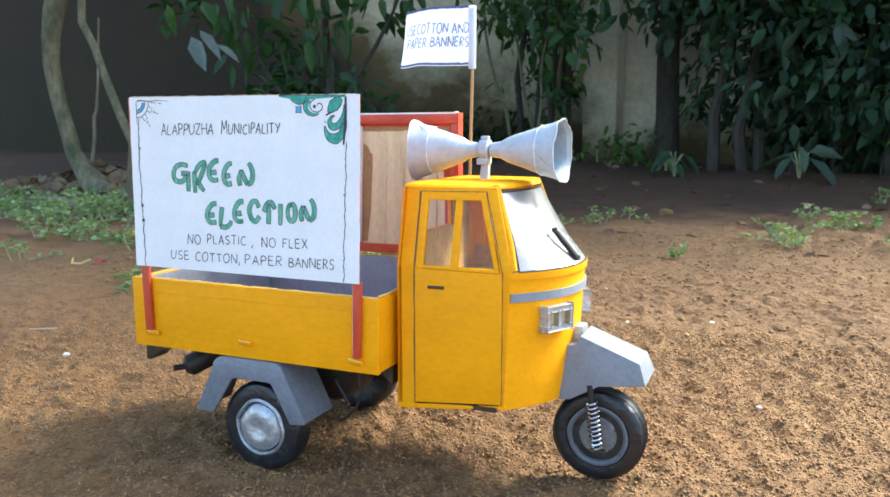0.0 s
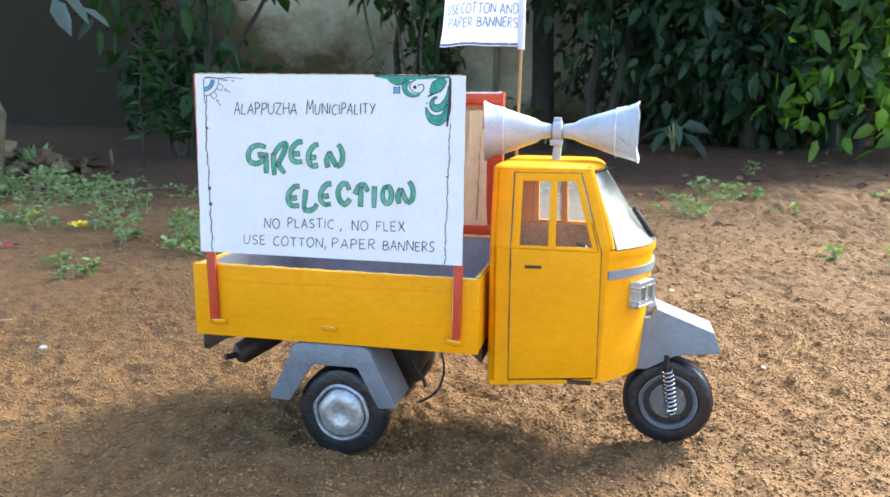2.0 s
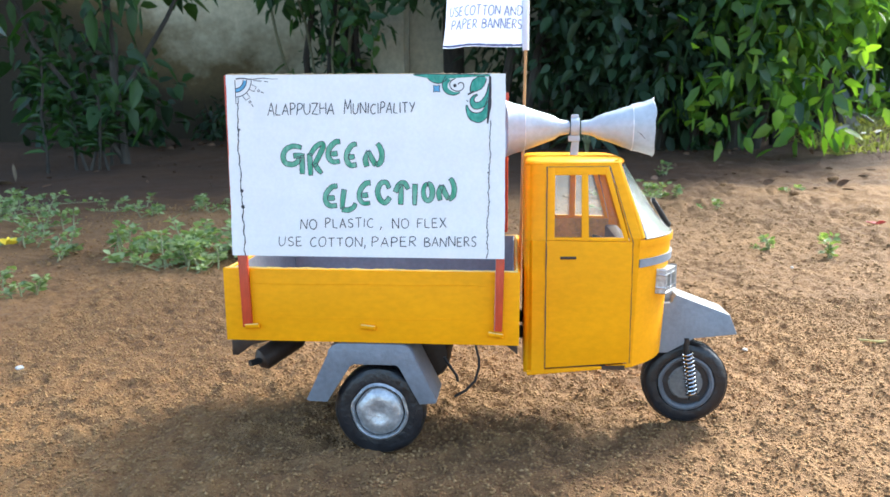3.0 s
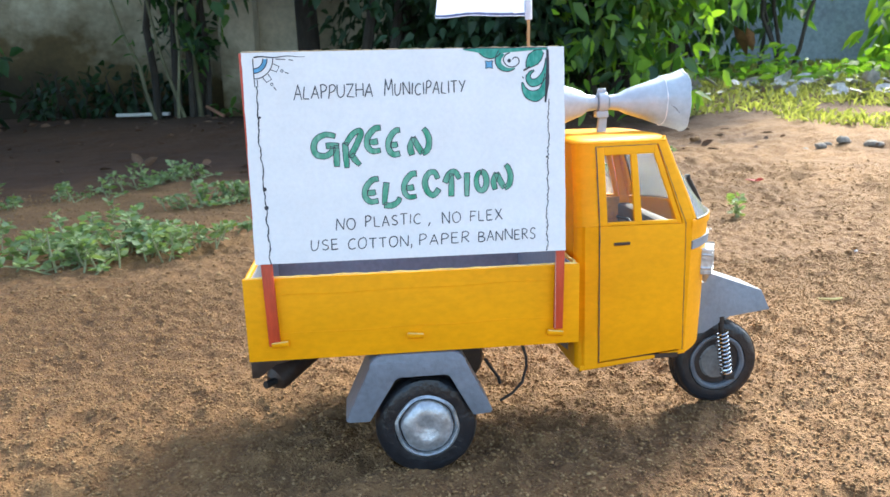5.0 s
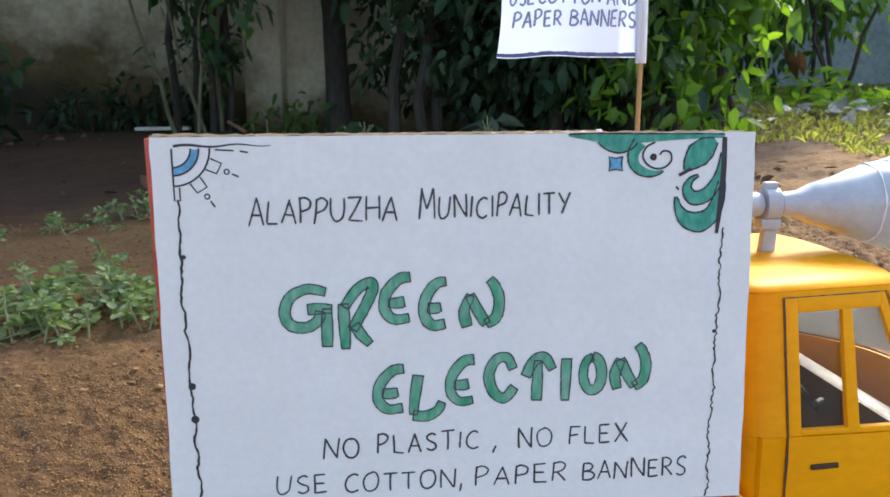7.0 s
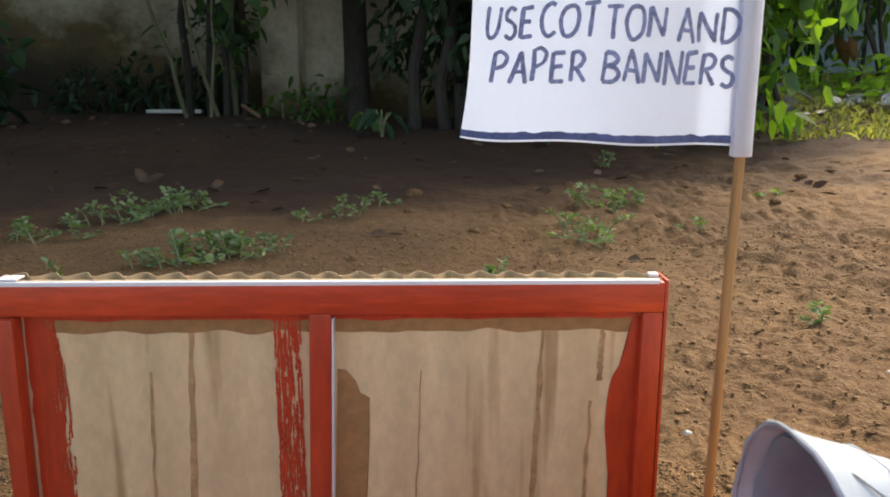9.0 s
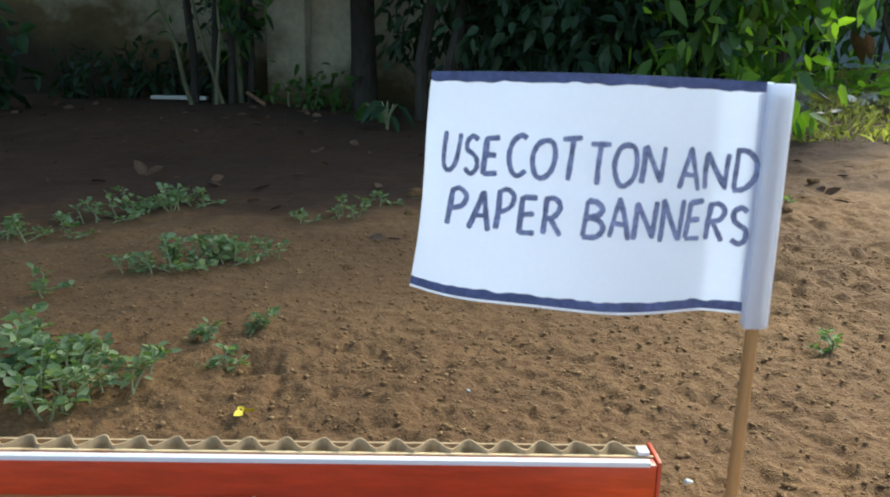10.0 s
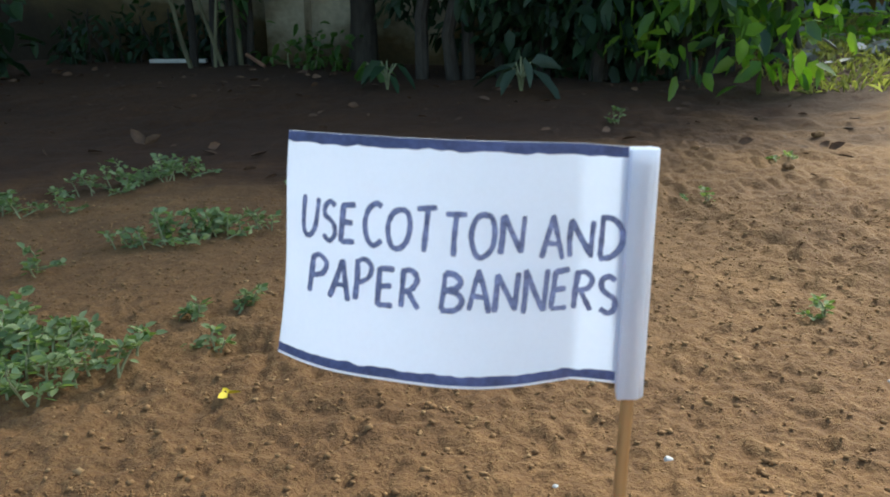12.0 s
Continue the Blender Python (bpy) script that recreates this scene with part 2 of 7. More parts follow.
def soil_material():
    m = bpy.data.materials.new("brown_soil")
    m.use_nodes = True
    nt = m.node_tree
    bsdf = nt.nodes["Principled BSDF"]
    tc = nt.nodes.new("ShaderNodeTexCoord")
    fine = node(nt, "ShaderNodeTexNoise", Scale=260.0, Detail=5.0, Roughness=0.7)
    mid = node(nt, "ShaderNodeTexNoise", Scale=45.0, Detail=4.0, Roughness=0.6)
    broad = node(nt, "ShaderNodeTexNoise", Scale=2.2, Detail=4.0, Roughness=0.6)
    for n in (fine, mid, broad):
        nt.links.new(tc.outputs["Object"], n.inputs["Vector"])
    ramp = nt.nodes.new("ShaderNodeValToRGB")
    e = ramp.color_ramp.elements
    e[0].position, e[0].color = 0.32, (0.175, 0.085, 0.031, 1)
    e[1].position, e[1].color = 0.72, (0.35, 0.205, 0.086, 1)
    e.new(0.52).color = (0.252, 0.134, 0.050, 1)
    nt.links.new(fine.outputs["Fac"], ramp.inputs["Fac"])
    r2 = nt.nodes.new("ShaderNodeValToRGB")
    r2.color_ramp.elements[0].position, r2.color_ramp.elements[0].color = 0.3, (0.6, 0.55, 0.5, 1)
    r2.color_ramp.elements[1].position, r2.color_ramp.elements[1].color = 0.7, (1.1, 1.1, 1.08, 1)
    nt.links.new(broad.outputs["Fac"], r2.inputs["Fac"])
    r3 = nt.nodes.new("ShaderNodeValToRGB")
    r3.color_ramp.elements[0].position, r3.color_ramp.elements[0].color = 0.3, (0.72, 0.68, 0.64, 1)
    r3.color_ramp.elements[1].position = 0.65
    nt.links.new(mid.outputs["Fac"], r3.inputs["Fac"])
    a = nt.nodes.new("ShaderNodeMix")
    b = nt.nodes.new("ShaderNodeMix")
    for mx in (a, b):
        mx.data_type, mx.blend_type = "RGBA", "MULTIPLY"
        mx.inputs["Factor"].default_value = 1.0
    nt.links.new(ramp.outputs["Color"], a.inputs[6])
    nt.links.new(r2.outputs["Color"], a.inputs[7])
    nt.links.new(a.outputs[2], b.inputs[6])
    nt.links.new(r3.outputs["Color"], b.inputs[7])
    # shade along the wall and under the trees, painted in; ragged front edge
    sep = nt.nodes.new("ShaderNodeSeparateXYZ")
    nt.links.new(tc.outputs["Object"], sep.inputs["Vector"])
    back_line = nt.nodes.new("ShaderNodeMath")
    back_line.operation = "MULTIPLY_ADD"
    back_line.inputs[1].default_value = -0.42
    nt.links.new(sep.outputs["X"], back_line.inputs[0])
    nt.links.new(sep.outputs["Y"], back_line.inputs[2])
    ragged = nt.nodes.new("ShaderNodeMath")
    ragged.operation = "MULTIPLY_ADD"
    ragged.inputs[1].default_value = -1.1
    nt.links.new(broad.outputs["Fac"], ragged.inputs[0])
    nt.links.new(back_line.outputs["Value"], ragged.inputs[2])
    shade_mask = node(nt, "ShaderNodeMapRange")
    shade_mask.inputs["From Min"].default_value, shade_mask.inputs["From Max"].default_value = 1.25, 1.75
    nt.links.new(ragged.outputs["Value"], shade_mask.inputs["Value"])
    shade_tint = nt.nodes.new("ShaderNodeMix")
    shade_tint.data_type, shade_tint.blend_type = "RGBA", "MULTIPLY"
    shade_tint.inputs[7].default_value = (0.32, 0.24, 0.14, 1)
    nt.links.new(shade_mask.outputs["Result"], shade_tint.inputs["Factor"])
    nt.links.new(b.outputs[2], shade_tint.inputs[6])
    nt.links.new(shade_tint.outputs[2], bsdf.inputs["Base Color"])
    bsdf.inputs["Roughness"].default_value = 0.92
    bp = node(nt, "ShaderNodeBump", Strength=0.8, Distance=0.0035)
    nt.links.new(fine.outputs["Fac"], bp.inputs["Height"])
    lumps = node(nt, "ShaderNodeBump", Strength=0.8, Distance=0.012)
    nt.links.new(mid.outputs["Fac"], lumps.inputs["Height"])
    nt.links.new(lumps.outputs["Normal"], bp.inputs["Normal"])
    nt.links.new(bp.outputs["Normal"], bsdf.inputs["Normal"])
    return m


def grain_material(name="soil_grain"):
    m = bpy.data.materials.new(name)
    m.use_nodes = True
    nt = m.node_tree
    geo = nt.nodes.new("ShaderNodeNewGeometry")
    ramp = nt.nodes.new("ShaderNodeValToRGB")
    e = ramp.color_ramp.elements
    e[0].color, e[1].color = (0.20, 0.102, 0.038, 1), (0.36, 0.222, 0.098, 1)
    e.new(0.45).color = (0.250, 0.136, 0.052, 1)
    e.new(0.85).color = (0.295, 0.168, 0.068, 1)
    nt.links.new(geo.outputs["Random Per Island"], ramp.inputs["Fac"])
    nt.links.new(ramp.outputs["Color"], nt.nodes["Principled BSDF"].inputs["Base Color"])
    nt.nodes["Principled BSDF"].inputs["Roughness"].default_value = 0.9
    return m


SOIL = soil_material()
GRAIN = grain_material()


# ---- mesh helpers ----
ROOTS = {}


def thing(name, at, label, category, group="", kind="", turn=0.0):
    ob = new(name)
    ob.rotation_euler = (0, 0, radians(turn))
    ob.empty_display_size = 0.02
    ob.location = at
    ROOTS[ob] = Vector(at)
    return tagged(ob, label, category, group, kind)


def finish(mesh, angle=40):
    mesh.polygons.foreach_set("use_smooth", [True] * len(mesh.polygons))
    mesh.set_sharp_from_angle(angle=radians(angle))


def part(name, bm, material, parent, label="", warp=None):
    """One mesh, given in world places, under a thing or a part; warp bends it first."""
    if warp:
        for v in bm.verts:
            v.co = warp(v.co)
    base = ROOTS[parent]
    bmesh.ops.recalc_face_normals(bm, faces=bm.faces[:])
    bmesh.ops.translate(bm, verts=bm.verts[:], vec=-base)
    me = bpy.data.meshes.new(name)
    bm.to_mesh(me)
    bm.free()
    me.materials.append(material)
    finish(me)
    ob = new(name, me)
    ob.parent = parent
    ROOTS[ob] = base
    return tagged(ob, label)


def box(lo, hi, bev=0.0, bm=None):
    bm2 = bmesh.new()
    bmesh.ops.create_cube(bm2, size=1.0)
    c = [(lo[i] + hi[i]) / 2 for i in range(3)]
    for v in bm2.verts:
        v.co = Vector([c[i] + v.co[i] * (hi[i] - lo[i]) for i in range(3)])
    return soften(bm2, bev, bm)


def soften(bm2, bev, bm=None):
    if bev:
        sharp = [e for e in bm2.edges if len(e.link_faces) == 2 and e.calc_face_angle(0) > 0.5]
        bmesh.ops.bevel(bm2, geom=sharp, offset=bev, segments=2, profile=0.6, affect="EDGES", clamp_overlap=True)
    if bm is None:
        return bm2
    join(bm, bm2)
    return bm


def join(bm, other):
    """Copies other into bm and frees it."""
    place = {v: bm.verts.new(v.co) for v in other.verts}
    for f in other.faces:
        bm.faces.new([place[v] for v in f.verts])
    other.free()
    return bm


def prism(pts, axis, a, b, bev=0.0, bm=None):
    """A flat outline, drawn out along an axis: along y the outline is (x, z), along z (x, y), along x (y, z)."""
    def spot(p, d):
        return {"y": (p[0], d, p[1]), "z": (p[0], p[1], d), "x": (d, p[0], p[1])}[axis]
    bm2 = bmesh.new()
    one = [bm2.verts.new(spot(p, a)) for p in pts]
    two = [bm2.verts.new(spot(p, b)) for p in pts]
    bm2.faces.new(one)
    bm2.faces.new(two[::-1])
    for i in range(len(pts)):
        j = (i + 1) % len(pts)
        bm2.faces.new((one[j], one[i], two[i], two[j]))
    bmesh.ops.recalc_face_normals(bm2, faces=bm2.faces[:])
    return soften(bm2, bev, bm)


def tube(points, radii, seg=8, bm=None, cap=True):
    bm = bmesh.new() if bm is None else bm
    points = [Vector(p) for p in points]
    if isinstance(radii, (int, float)):
        radii = [radii] * len(points)
    rings, side = [], None
    for i, p in enumerate(points):
        d = (points[min(i + 1, len(points) - 1)] - points[max(i - 1, 0)]).normalized()
        if side is None:
            side = d.orthogonal().normalized()
        side = (side - d * side.dot(d)).normalized()
        up = d.cross(side)
        rings.append([bm.verts.new(p + (side * math.cos(k * math.tau / seg) + up * math.sin(k * math.tau / seg)) * radii[i]) for k in range(seg)])
    for r0, r1 in zip(rings, rings[1:]):
        for k in range(seg):
            bm.faces.new((r0[k], r0[(k + 1) % seg], r1[(k + 1) % seg], r1[k]))
    if cap:
        bm.faces.new(rings[0][::-1])
        bm.faces.new(rings[-1])
    return bm


def lathe(profile, origin, axis, seg=40, bm=None, wobble=0.0, closed=False):
    """Turns (along, radius) pairs round an axis through origin."""
    bm = bmesh.new() if bm is None else bm
    axis = Vector(axis).normalized()
    s = axis.orthogonal().normalized()
    u = axis.cross(s)
    o = Vector(origin)
    rings = []
    for along, r in profile:
        ring = []
        for k in range(seg):
            a = k * math.tau / seg
            w = 1 + wobble * noise.noise((math.cos(a) * 1.7, math.sin(a) * 1.7, along * 60))
            ring.append(bm.verts.new(o + axis * along + (s * math.cos(a) + u * math.sin(a)) * max(r * w, 1e-5)))
        rings.append(ring)
    pairs = list(zip(rings, rings[1:])) + ([(rings[-1], rings[0])] if closed else [])
    for r0, r1 in pairs:
        for k in range(seg):
            bm.faces.new((r0[k], r0[(k + 1) % seg], r1[(k + 1) % seg], r1[k]))
    if not closed:
        bm.faces.new(rings[0][::-1])
        bm.faces.new(rings[-1])
    return bm


def ribbon(points, widths, y, bm=None):
    """A pen stroke on a sheet that faces -y: a flat band along (x, z) points."""
    bm = bmesh.new() if bm is None else bm
    n = len(points)
    if isinstance(widths, (int, float)):
        widths = [widths] * n
    rows = []
    for i in range(n):
        a, b = points[max(i - 1, 0)], points[min(i + 1, n - 1)]
        dx, dz = b[0] - a[0], b[1] - a[1]
        size = math.hypot(dx, dz) or 1
        nx, nz = -dz / size * widths[i] / 2, dx / size * widths[i] / 2
        x, z = points[i]
        rows.append((bm.verts.new((x + nx, y, z + nz)), bm.verts.new((x - nx, y, z - nz))))
    for (a, b), (c, d) in zip(rows, rows[1:]):
        bm.faces.new((a, b, d, c))
    return bm


def blob(points, y, bm=None):
    """A filled flat outline on a sheet that faces -y."""
    bm = bmesh.new() if bm is None else bm
    f = bm.faces.new([bm.verts.new((x, y, z)) for x, z in points])
    bmesh.ops.triangulate(bm, faces=[f])
    return bm


# handwritten capitals: pen paths in a unit box; a path of four points or more is drawn as one curve
HAND = {
    "A": [[(0.0, 0.0), (0.26, 0.5), (0.52, 1.0)], [(0.50, 1.0), (0.76, 0.5), (1.0, -0.02)], [(0.16, 0.36), (0.82, 0.34)]],
    "B": [[(0.08, 1.0), (0.06, 0.5), (0.05, 0.0)], [(0.05, 0.96), (0.55, 0.98), (0.84, 0.80), (0.62, 0.58), (0.10, 0.52)], [(0.10, 0.52), (0.70, 0.50), (0.98, 0.26), (0.68, 0.03), (0.04, 0.01)]],
    "C": [[(0.96, 0.90), (0.66, 0.99), (0.26, 0.82), (0.06, 0.48), (0.18, 0.13), (0.55, 0.0), (0.95, 0.10)]],
    "D": [[(0.07, 1.0), (0.06, 0.5), (0.05, 0.0)], [(0.0, 0.98), (0.52, 0.96), (0.92, 0.68), (0.94, 0.34), (0.56, 0.05), (0.03, 0.0)]],
    "E": [[(0.08, 1.0), (0.06, 0.5), (0.05, 0.0)], [(0.05, 0.98), (0.92, 1.0)], [(0.06, 0.52), (0.80, 0.52)], [(0.04, 0.01), (0.97, 0.03)]],
    "F": [[(0.10, 1.0), (0.08, 0.5), (0.06, 0.0)], [(0.04, 0.98), (0.98, 1.0)], [(0.08, 0.52), (0.80, 0.54)]],
    "H": [[(0.06, 1.0), (0.05, 0.5), (0.03, 0.0)], [(0.95, 1.0), (0.93, 0.5), (0.92, 0.0)], [(0.04, 0.48), (0.93, 0.50)]],
    "I": [[(0.55, 1.0), (0.50, 0.5), (0.45, 0.0)]],
    "L": [[(0.10, 1.0), (0.07, 0.5), (0.05, 0.02)], [(0.04, 0.02), (0.98, 0.0)]],
    "M": [[(0.0, 0.0), (0.06, 0.5), (0.13, 1.0)], [(0.13, 1.0), (0.30, 0.66), (0.48, 0.34)], [(0.48, 0.34), (0.70, 0.68), (0.90, 1.0)], [(0.90, 1.0), (0.95, 0.5), (1.0, 0.0)]],
    "N": [[(0.06, 0.0), (0.05, 0.5), (0.06, 1.0)], [(0.06, 1.0), (0.50, 0.50), (0.94, 0.02)], [(0.94, 0.0), (0.95, 0.5), (0.98, 1.0)]],
    "O": [[(0.58, 1.0), (0.20, 0.88), (0.03, 0.50), (0.20, 0.10), (0.54, 0.0), (0.88, 0.20), (0.97, 0.58), (0.80, 0.92), (0.48, 0.99)]],
    "P": [[(0.10, 1.0), (0.08, 0.5), (0.05, 0.0)], [(0.04, 0.92), (0.50, 1.0), (0.94, 0.84), (0.80, 0.58), (0.40, 0.46), (0.10, 0.44)]],
    "R": [[(0.10, 1.0), (0.08, 0.5), (0.05, 0.0)], [(0.03, 0.94), (0.52, 1.0), (0.88, 0.82), (0.72, 0.58), (0.36, 0.48), (0.10, 0.47)], [(0.34, 0.47), (0.66, 0.24), (0.98, 0.0)]],
    "S": [[(0.90, 0.90), (0.58, 1.0), (0.18, 0.88), (0.16, 0.66), (0.50, 0.52), (0.86, 0.38), (0.88, 0.14), (0.50, 0.0), (0.06, 0.10)]],
    "T": [[(0.0, 0.98), (1.0, 1.0)], [(0.52, 0.99), (0.50, 0.5), (0.48, 0.0)]],
    "U": [[(0.06, 1.0), (0.05, 0.40), (0.22, 0.05), (0.52, 0.0), (0.84, 0.22), (0.94, 0.60), (0.96, 1.0)]],
    "X": [[(0.04, 1.0), (0.50, 0.5), (0.98, 0.0)], [(0.96, 1.0), (0.50, 0.5), (0.0, 0.0)]],
    "Y": [[(0.0, 1.0), (0.24, 0.74), (0.48, 0.48)], [(1.0, 1.0), (0.60, 0.5), (0.26, 0.0)]],
    "Z": [[(0.05, 0.97), (0.95, 1.0)], [(0.95, 1.0), (0.48, 0.5), (0.03, 0.02)], [(0.03, 0.02), (0.98, 0.0)]],
    ",": [[(0.7, 0.16), (0.5, -0.02), (0.1, -0.24)]],
}
WIDE = {"I": 0.16, "M": 1.1, ",": 0.16, "N": 0.95, "O": 1.0, "U": 0.85, "E": 0.72, "L": 0.66, "F": 0.7, "S": 0.72, "P": 0.72, "R": 0.76, "T": 0.85}


def smooth_line(pts, n=6):
    """A rounded line through the points."""
    out = []
    for i in range(len(pts) - 1):
        p0, p1, p2, p3 = pts[max(i - 1, 0)], pts[i], pts[i + 1], pts[min(i + 2, len(pts) - 1)]
        for k in range(n):
            t = k / n
            out.append(tuple(0.5 * (2 * p1[c] + (p2[c] - p0[c]) * t + (2 * p0[c] - 5 * p1[c] + 4 * p2[c] - p3[c]) * t * t + (3 * p1[c] - p0[c] - 3 * p2[c] + p3[c]) * t ** 3) for c in (0, 1)))
    return out + [pts[-1]]


def pen_word(bm, text, x0, x1, z0, z1, tall, nib, spot, rnd, gap=0.3, first=1.0):
    """A handwritten word from (x0, z0) to (x1, z1); spot(x, z, layer) gives places on the sheet."""
    ws = [WIDE.get(ch, 0.85) for ch in text]
    k, x = (x1 - x0) / (sum(ws) + gap * (len(text) - 1)), x0
    layer = 0
    for i, (ch, w) in enumerate(zip(text, ws)):
        base = z0 + (z1 - z0) * (x - x0) / (x1 - x0) + rnd.uniform(-0.04, 0.04) * tall
        high = tall * rnd.uniform(0.92, 1.08) * (first if i == 0 else 1)
        slant = rnd.uniform(-0.04, 0.10)
        for stroke in HAND[ch]:
            shaky = [(u + rnd.uniform(-0.03, 0.03), v + rnd.uniform(-0.025, 0.025)) for u, v in stroke]
            pts = [(x + u * w * k + slant * (v - 0.5) * high, base + v * high) for u, v in smooth_line(shaky, 5)]
            press = rnd.uniform(0.85, 1.12)
            flat = bmesh.new()
            n = len(pts)
            ribbon(pts, [nib * press * rnd.uniform(0.88, 1.12) * (0.72 if j in (0, n - 1) else 1.0) for j in range(n)], 0.0, flat)
            back = [bm.verts.new(spot(v.co.x, v.co.z, layer)) for v in flat.verts]
            flat.verts.index_update()
            for f in flat.faces:
                bm.faces.new([back[v.index] for v in f.verts])
            flat.free()
            layer += 1
        x += (w + gap) * k


def lattice_noise(x, y, scale, seed):
    """Smooth random heights in -1..1 at arrays of places."""
    rng = np.random.RandomState(seed)
    table = rng.uniform(-1, 1, 4096)
    u, v = x / scale, y / scale
    iu, iv = np.floor(u).astype(np.int64), np.floor(v).astype(np.int64)
    fu, fv = u - iu, v - iv
    fu, fv = fu * fu * (3 - 2 * fu), fv * fv * (3 - 2 * fv)
    def at(a, b):
        return table[(a * 73856093 ^ b * 19349663) & 4095]
    return (at(iu, iv) * (1 - fu) + at(iu + 1, iv) * fu) * (1 - fv) + (at(iu, iv + 1) * (1 - fu) + at(iu + 1, iv + 1) * fu) * fv


def step(a, b, v):
    t = np.clip((v - a) / (b - a), 0, 1)
    return t * t * (3 - 2 * t)


def ground_height(x, y, fine=True):
    x, y = np.asarray(x, float), np.asarray(y, float)
    z = 0.012 * step(1.2, 3.0, y) + 0.055 * step(2.05, 3.2, y)
    z = z + 0.022 * step(2.6, 3.6, y) * step(-0.6, -1.2, x)
    bank = step(1.90, 2.06, y + 0.07 * lattice_noise(x, y, 0.3, 5)) * step(0.62, 1.05, x)
    z = z + 0.020 * bank + 0.075 * step(2.75, 3.7, y) * step(0.55, 1.2, x) + 0.10 * step(3.8, 5.5, y) * step(0.8, 1.5, x)
    z = z + 0.003 * lattice_noise(x, y, 0.16, 1) + 0.012 * step(1.0, 2.5, y) * lattice_noise(x, y, 0.5, 2)
    # the finest relief lies only where the sheet is fine enough to carry it
    core = (1 - step(0.9, 1.5, x)) * step(-2.0, -1.4, x)
    rough = 0.35 + 0.65 * step(-0.1, 0.4, lattice_noise(x, y, 0.35, 7) + 0.4 * step(-0.3, 0.3, x))
    z = z + core * (0.008 * step(0.7, 1.1, y) * (1 - step(2.6, 3.4, y))) * rough * lattice_noise(x, y, 0.045, 3)
    z = z + core * 0.0115 * step(0.75, 1.05, y) * (1 - step(2.0, 2.7, y)) * (0.25 + 0.75 * step(-0.55, 0.0, x)) * rough * np.abs(lattice_noise(x, y, 0.026, 9))
    z = z + 0.004 * step(1.0, 1.6, y) * (1 - step(3.0, 4.0, y)) * lattice_noise(x, y, 0.11, 8)
    if fine:
        near = step(-0.15, 0.1, y) * (1 - step(1.05, 1.5, y)) * (1 - step(0.38, 0.75, x)) * step(-1.1, -0.7, x)
        z = z + near * 0.0032 * lattice_noise(x, y, 0.012, 4) * (0.6 + 0.4 * rough) + near * 0.0026 * lattice_noise(x, y, 0.0068, 6)
    return z - 0.0018


def raw_mesh(name, verts, faces, material, angle=180):
    me = bpy.data.meshes.new(name)
    me.from_pydata(verts, [], faces)
    me.materials.append(material)
    me.polygons.foreach_set("use_smooth", [True] * len(me.polygons))
    return me


# ---- ground: one sheet to the horizon ----
def graded(lo, hi, fine, far_lo, far_hi, grow):
    mid = list(np.arange(lo, hi, fine))
    up, s, v = [], fine, mid[-1]
    while v < far_hi:
        s *= grow
        v += s
        up.append(v)
    down, s, v = [], fine, mid[0]
    while v > far_lo:
        s *= grow
        v -= s
        down.append(v)
    return np.array(down[::-1] + mid + up)


def row_lines():
    """Rows of the sheet along y: finest round the model, slowly wider towards the wall."""
    rows, v, s = [0.16], 0.16, 0.0034
    while v < 90:
        s = 0.0034 if v < 1.1 else s * (1.011 if v < 3.6 else 1.07)
        v += s
        rows.append(v)
    v, s = 0.16, 0.0034
    while v > -30:
        s *= 1.08
        v -= s
        rows.insert(0, v)
    return np.array(rows)


def build_ground():
    xs = graded(-0.72, 0.40, 0.0034, -60, 60, 1.025)
    ys = row_lines()
    gx, gy = np.meshgrid(xs, ys)
    gz = ground_height(gx, gy)
    nx, ny = len(xs), len(ys)
    verts = np.stack([gx.ravel(), gy.ravel(), gz.ravel()], 1)
    i = (np.arange(ny - 1)[:, None] * nx + np.arange(nx - 1)[None, :]).ravel()
    quads = np.stack([i, i + 1, i + nx + 1, i + nx], 1)
    me = bpy.data.meshes.new("ground")
    me.vertices.add(len(verts))
    me.vertices.foreach_set("co", verts.ravel())
    me.loops.add(len(quads) * 4)
    me.loops.foreach_set("vertex_index", quads.ravel())
    me.polygons.add(len(quads))
    me.polygons.foreach_set("loop_start", np.arange(len(quads)) * 4)
    me.update(calc_edges=True)
    me.validate()
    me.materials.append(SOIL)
    me.polygons.foreach_set("use_smooth", [True] * len(me.polygons))
    ob = new("ground", me)
    tagged(ob, "bare brown sandy soil of a shaded yard", "ground", kind="structure")


build_ground()


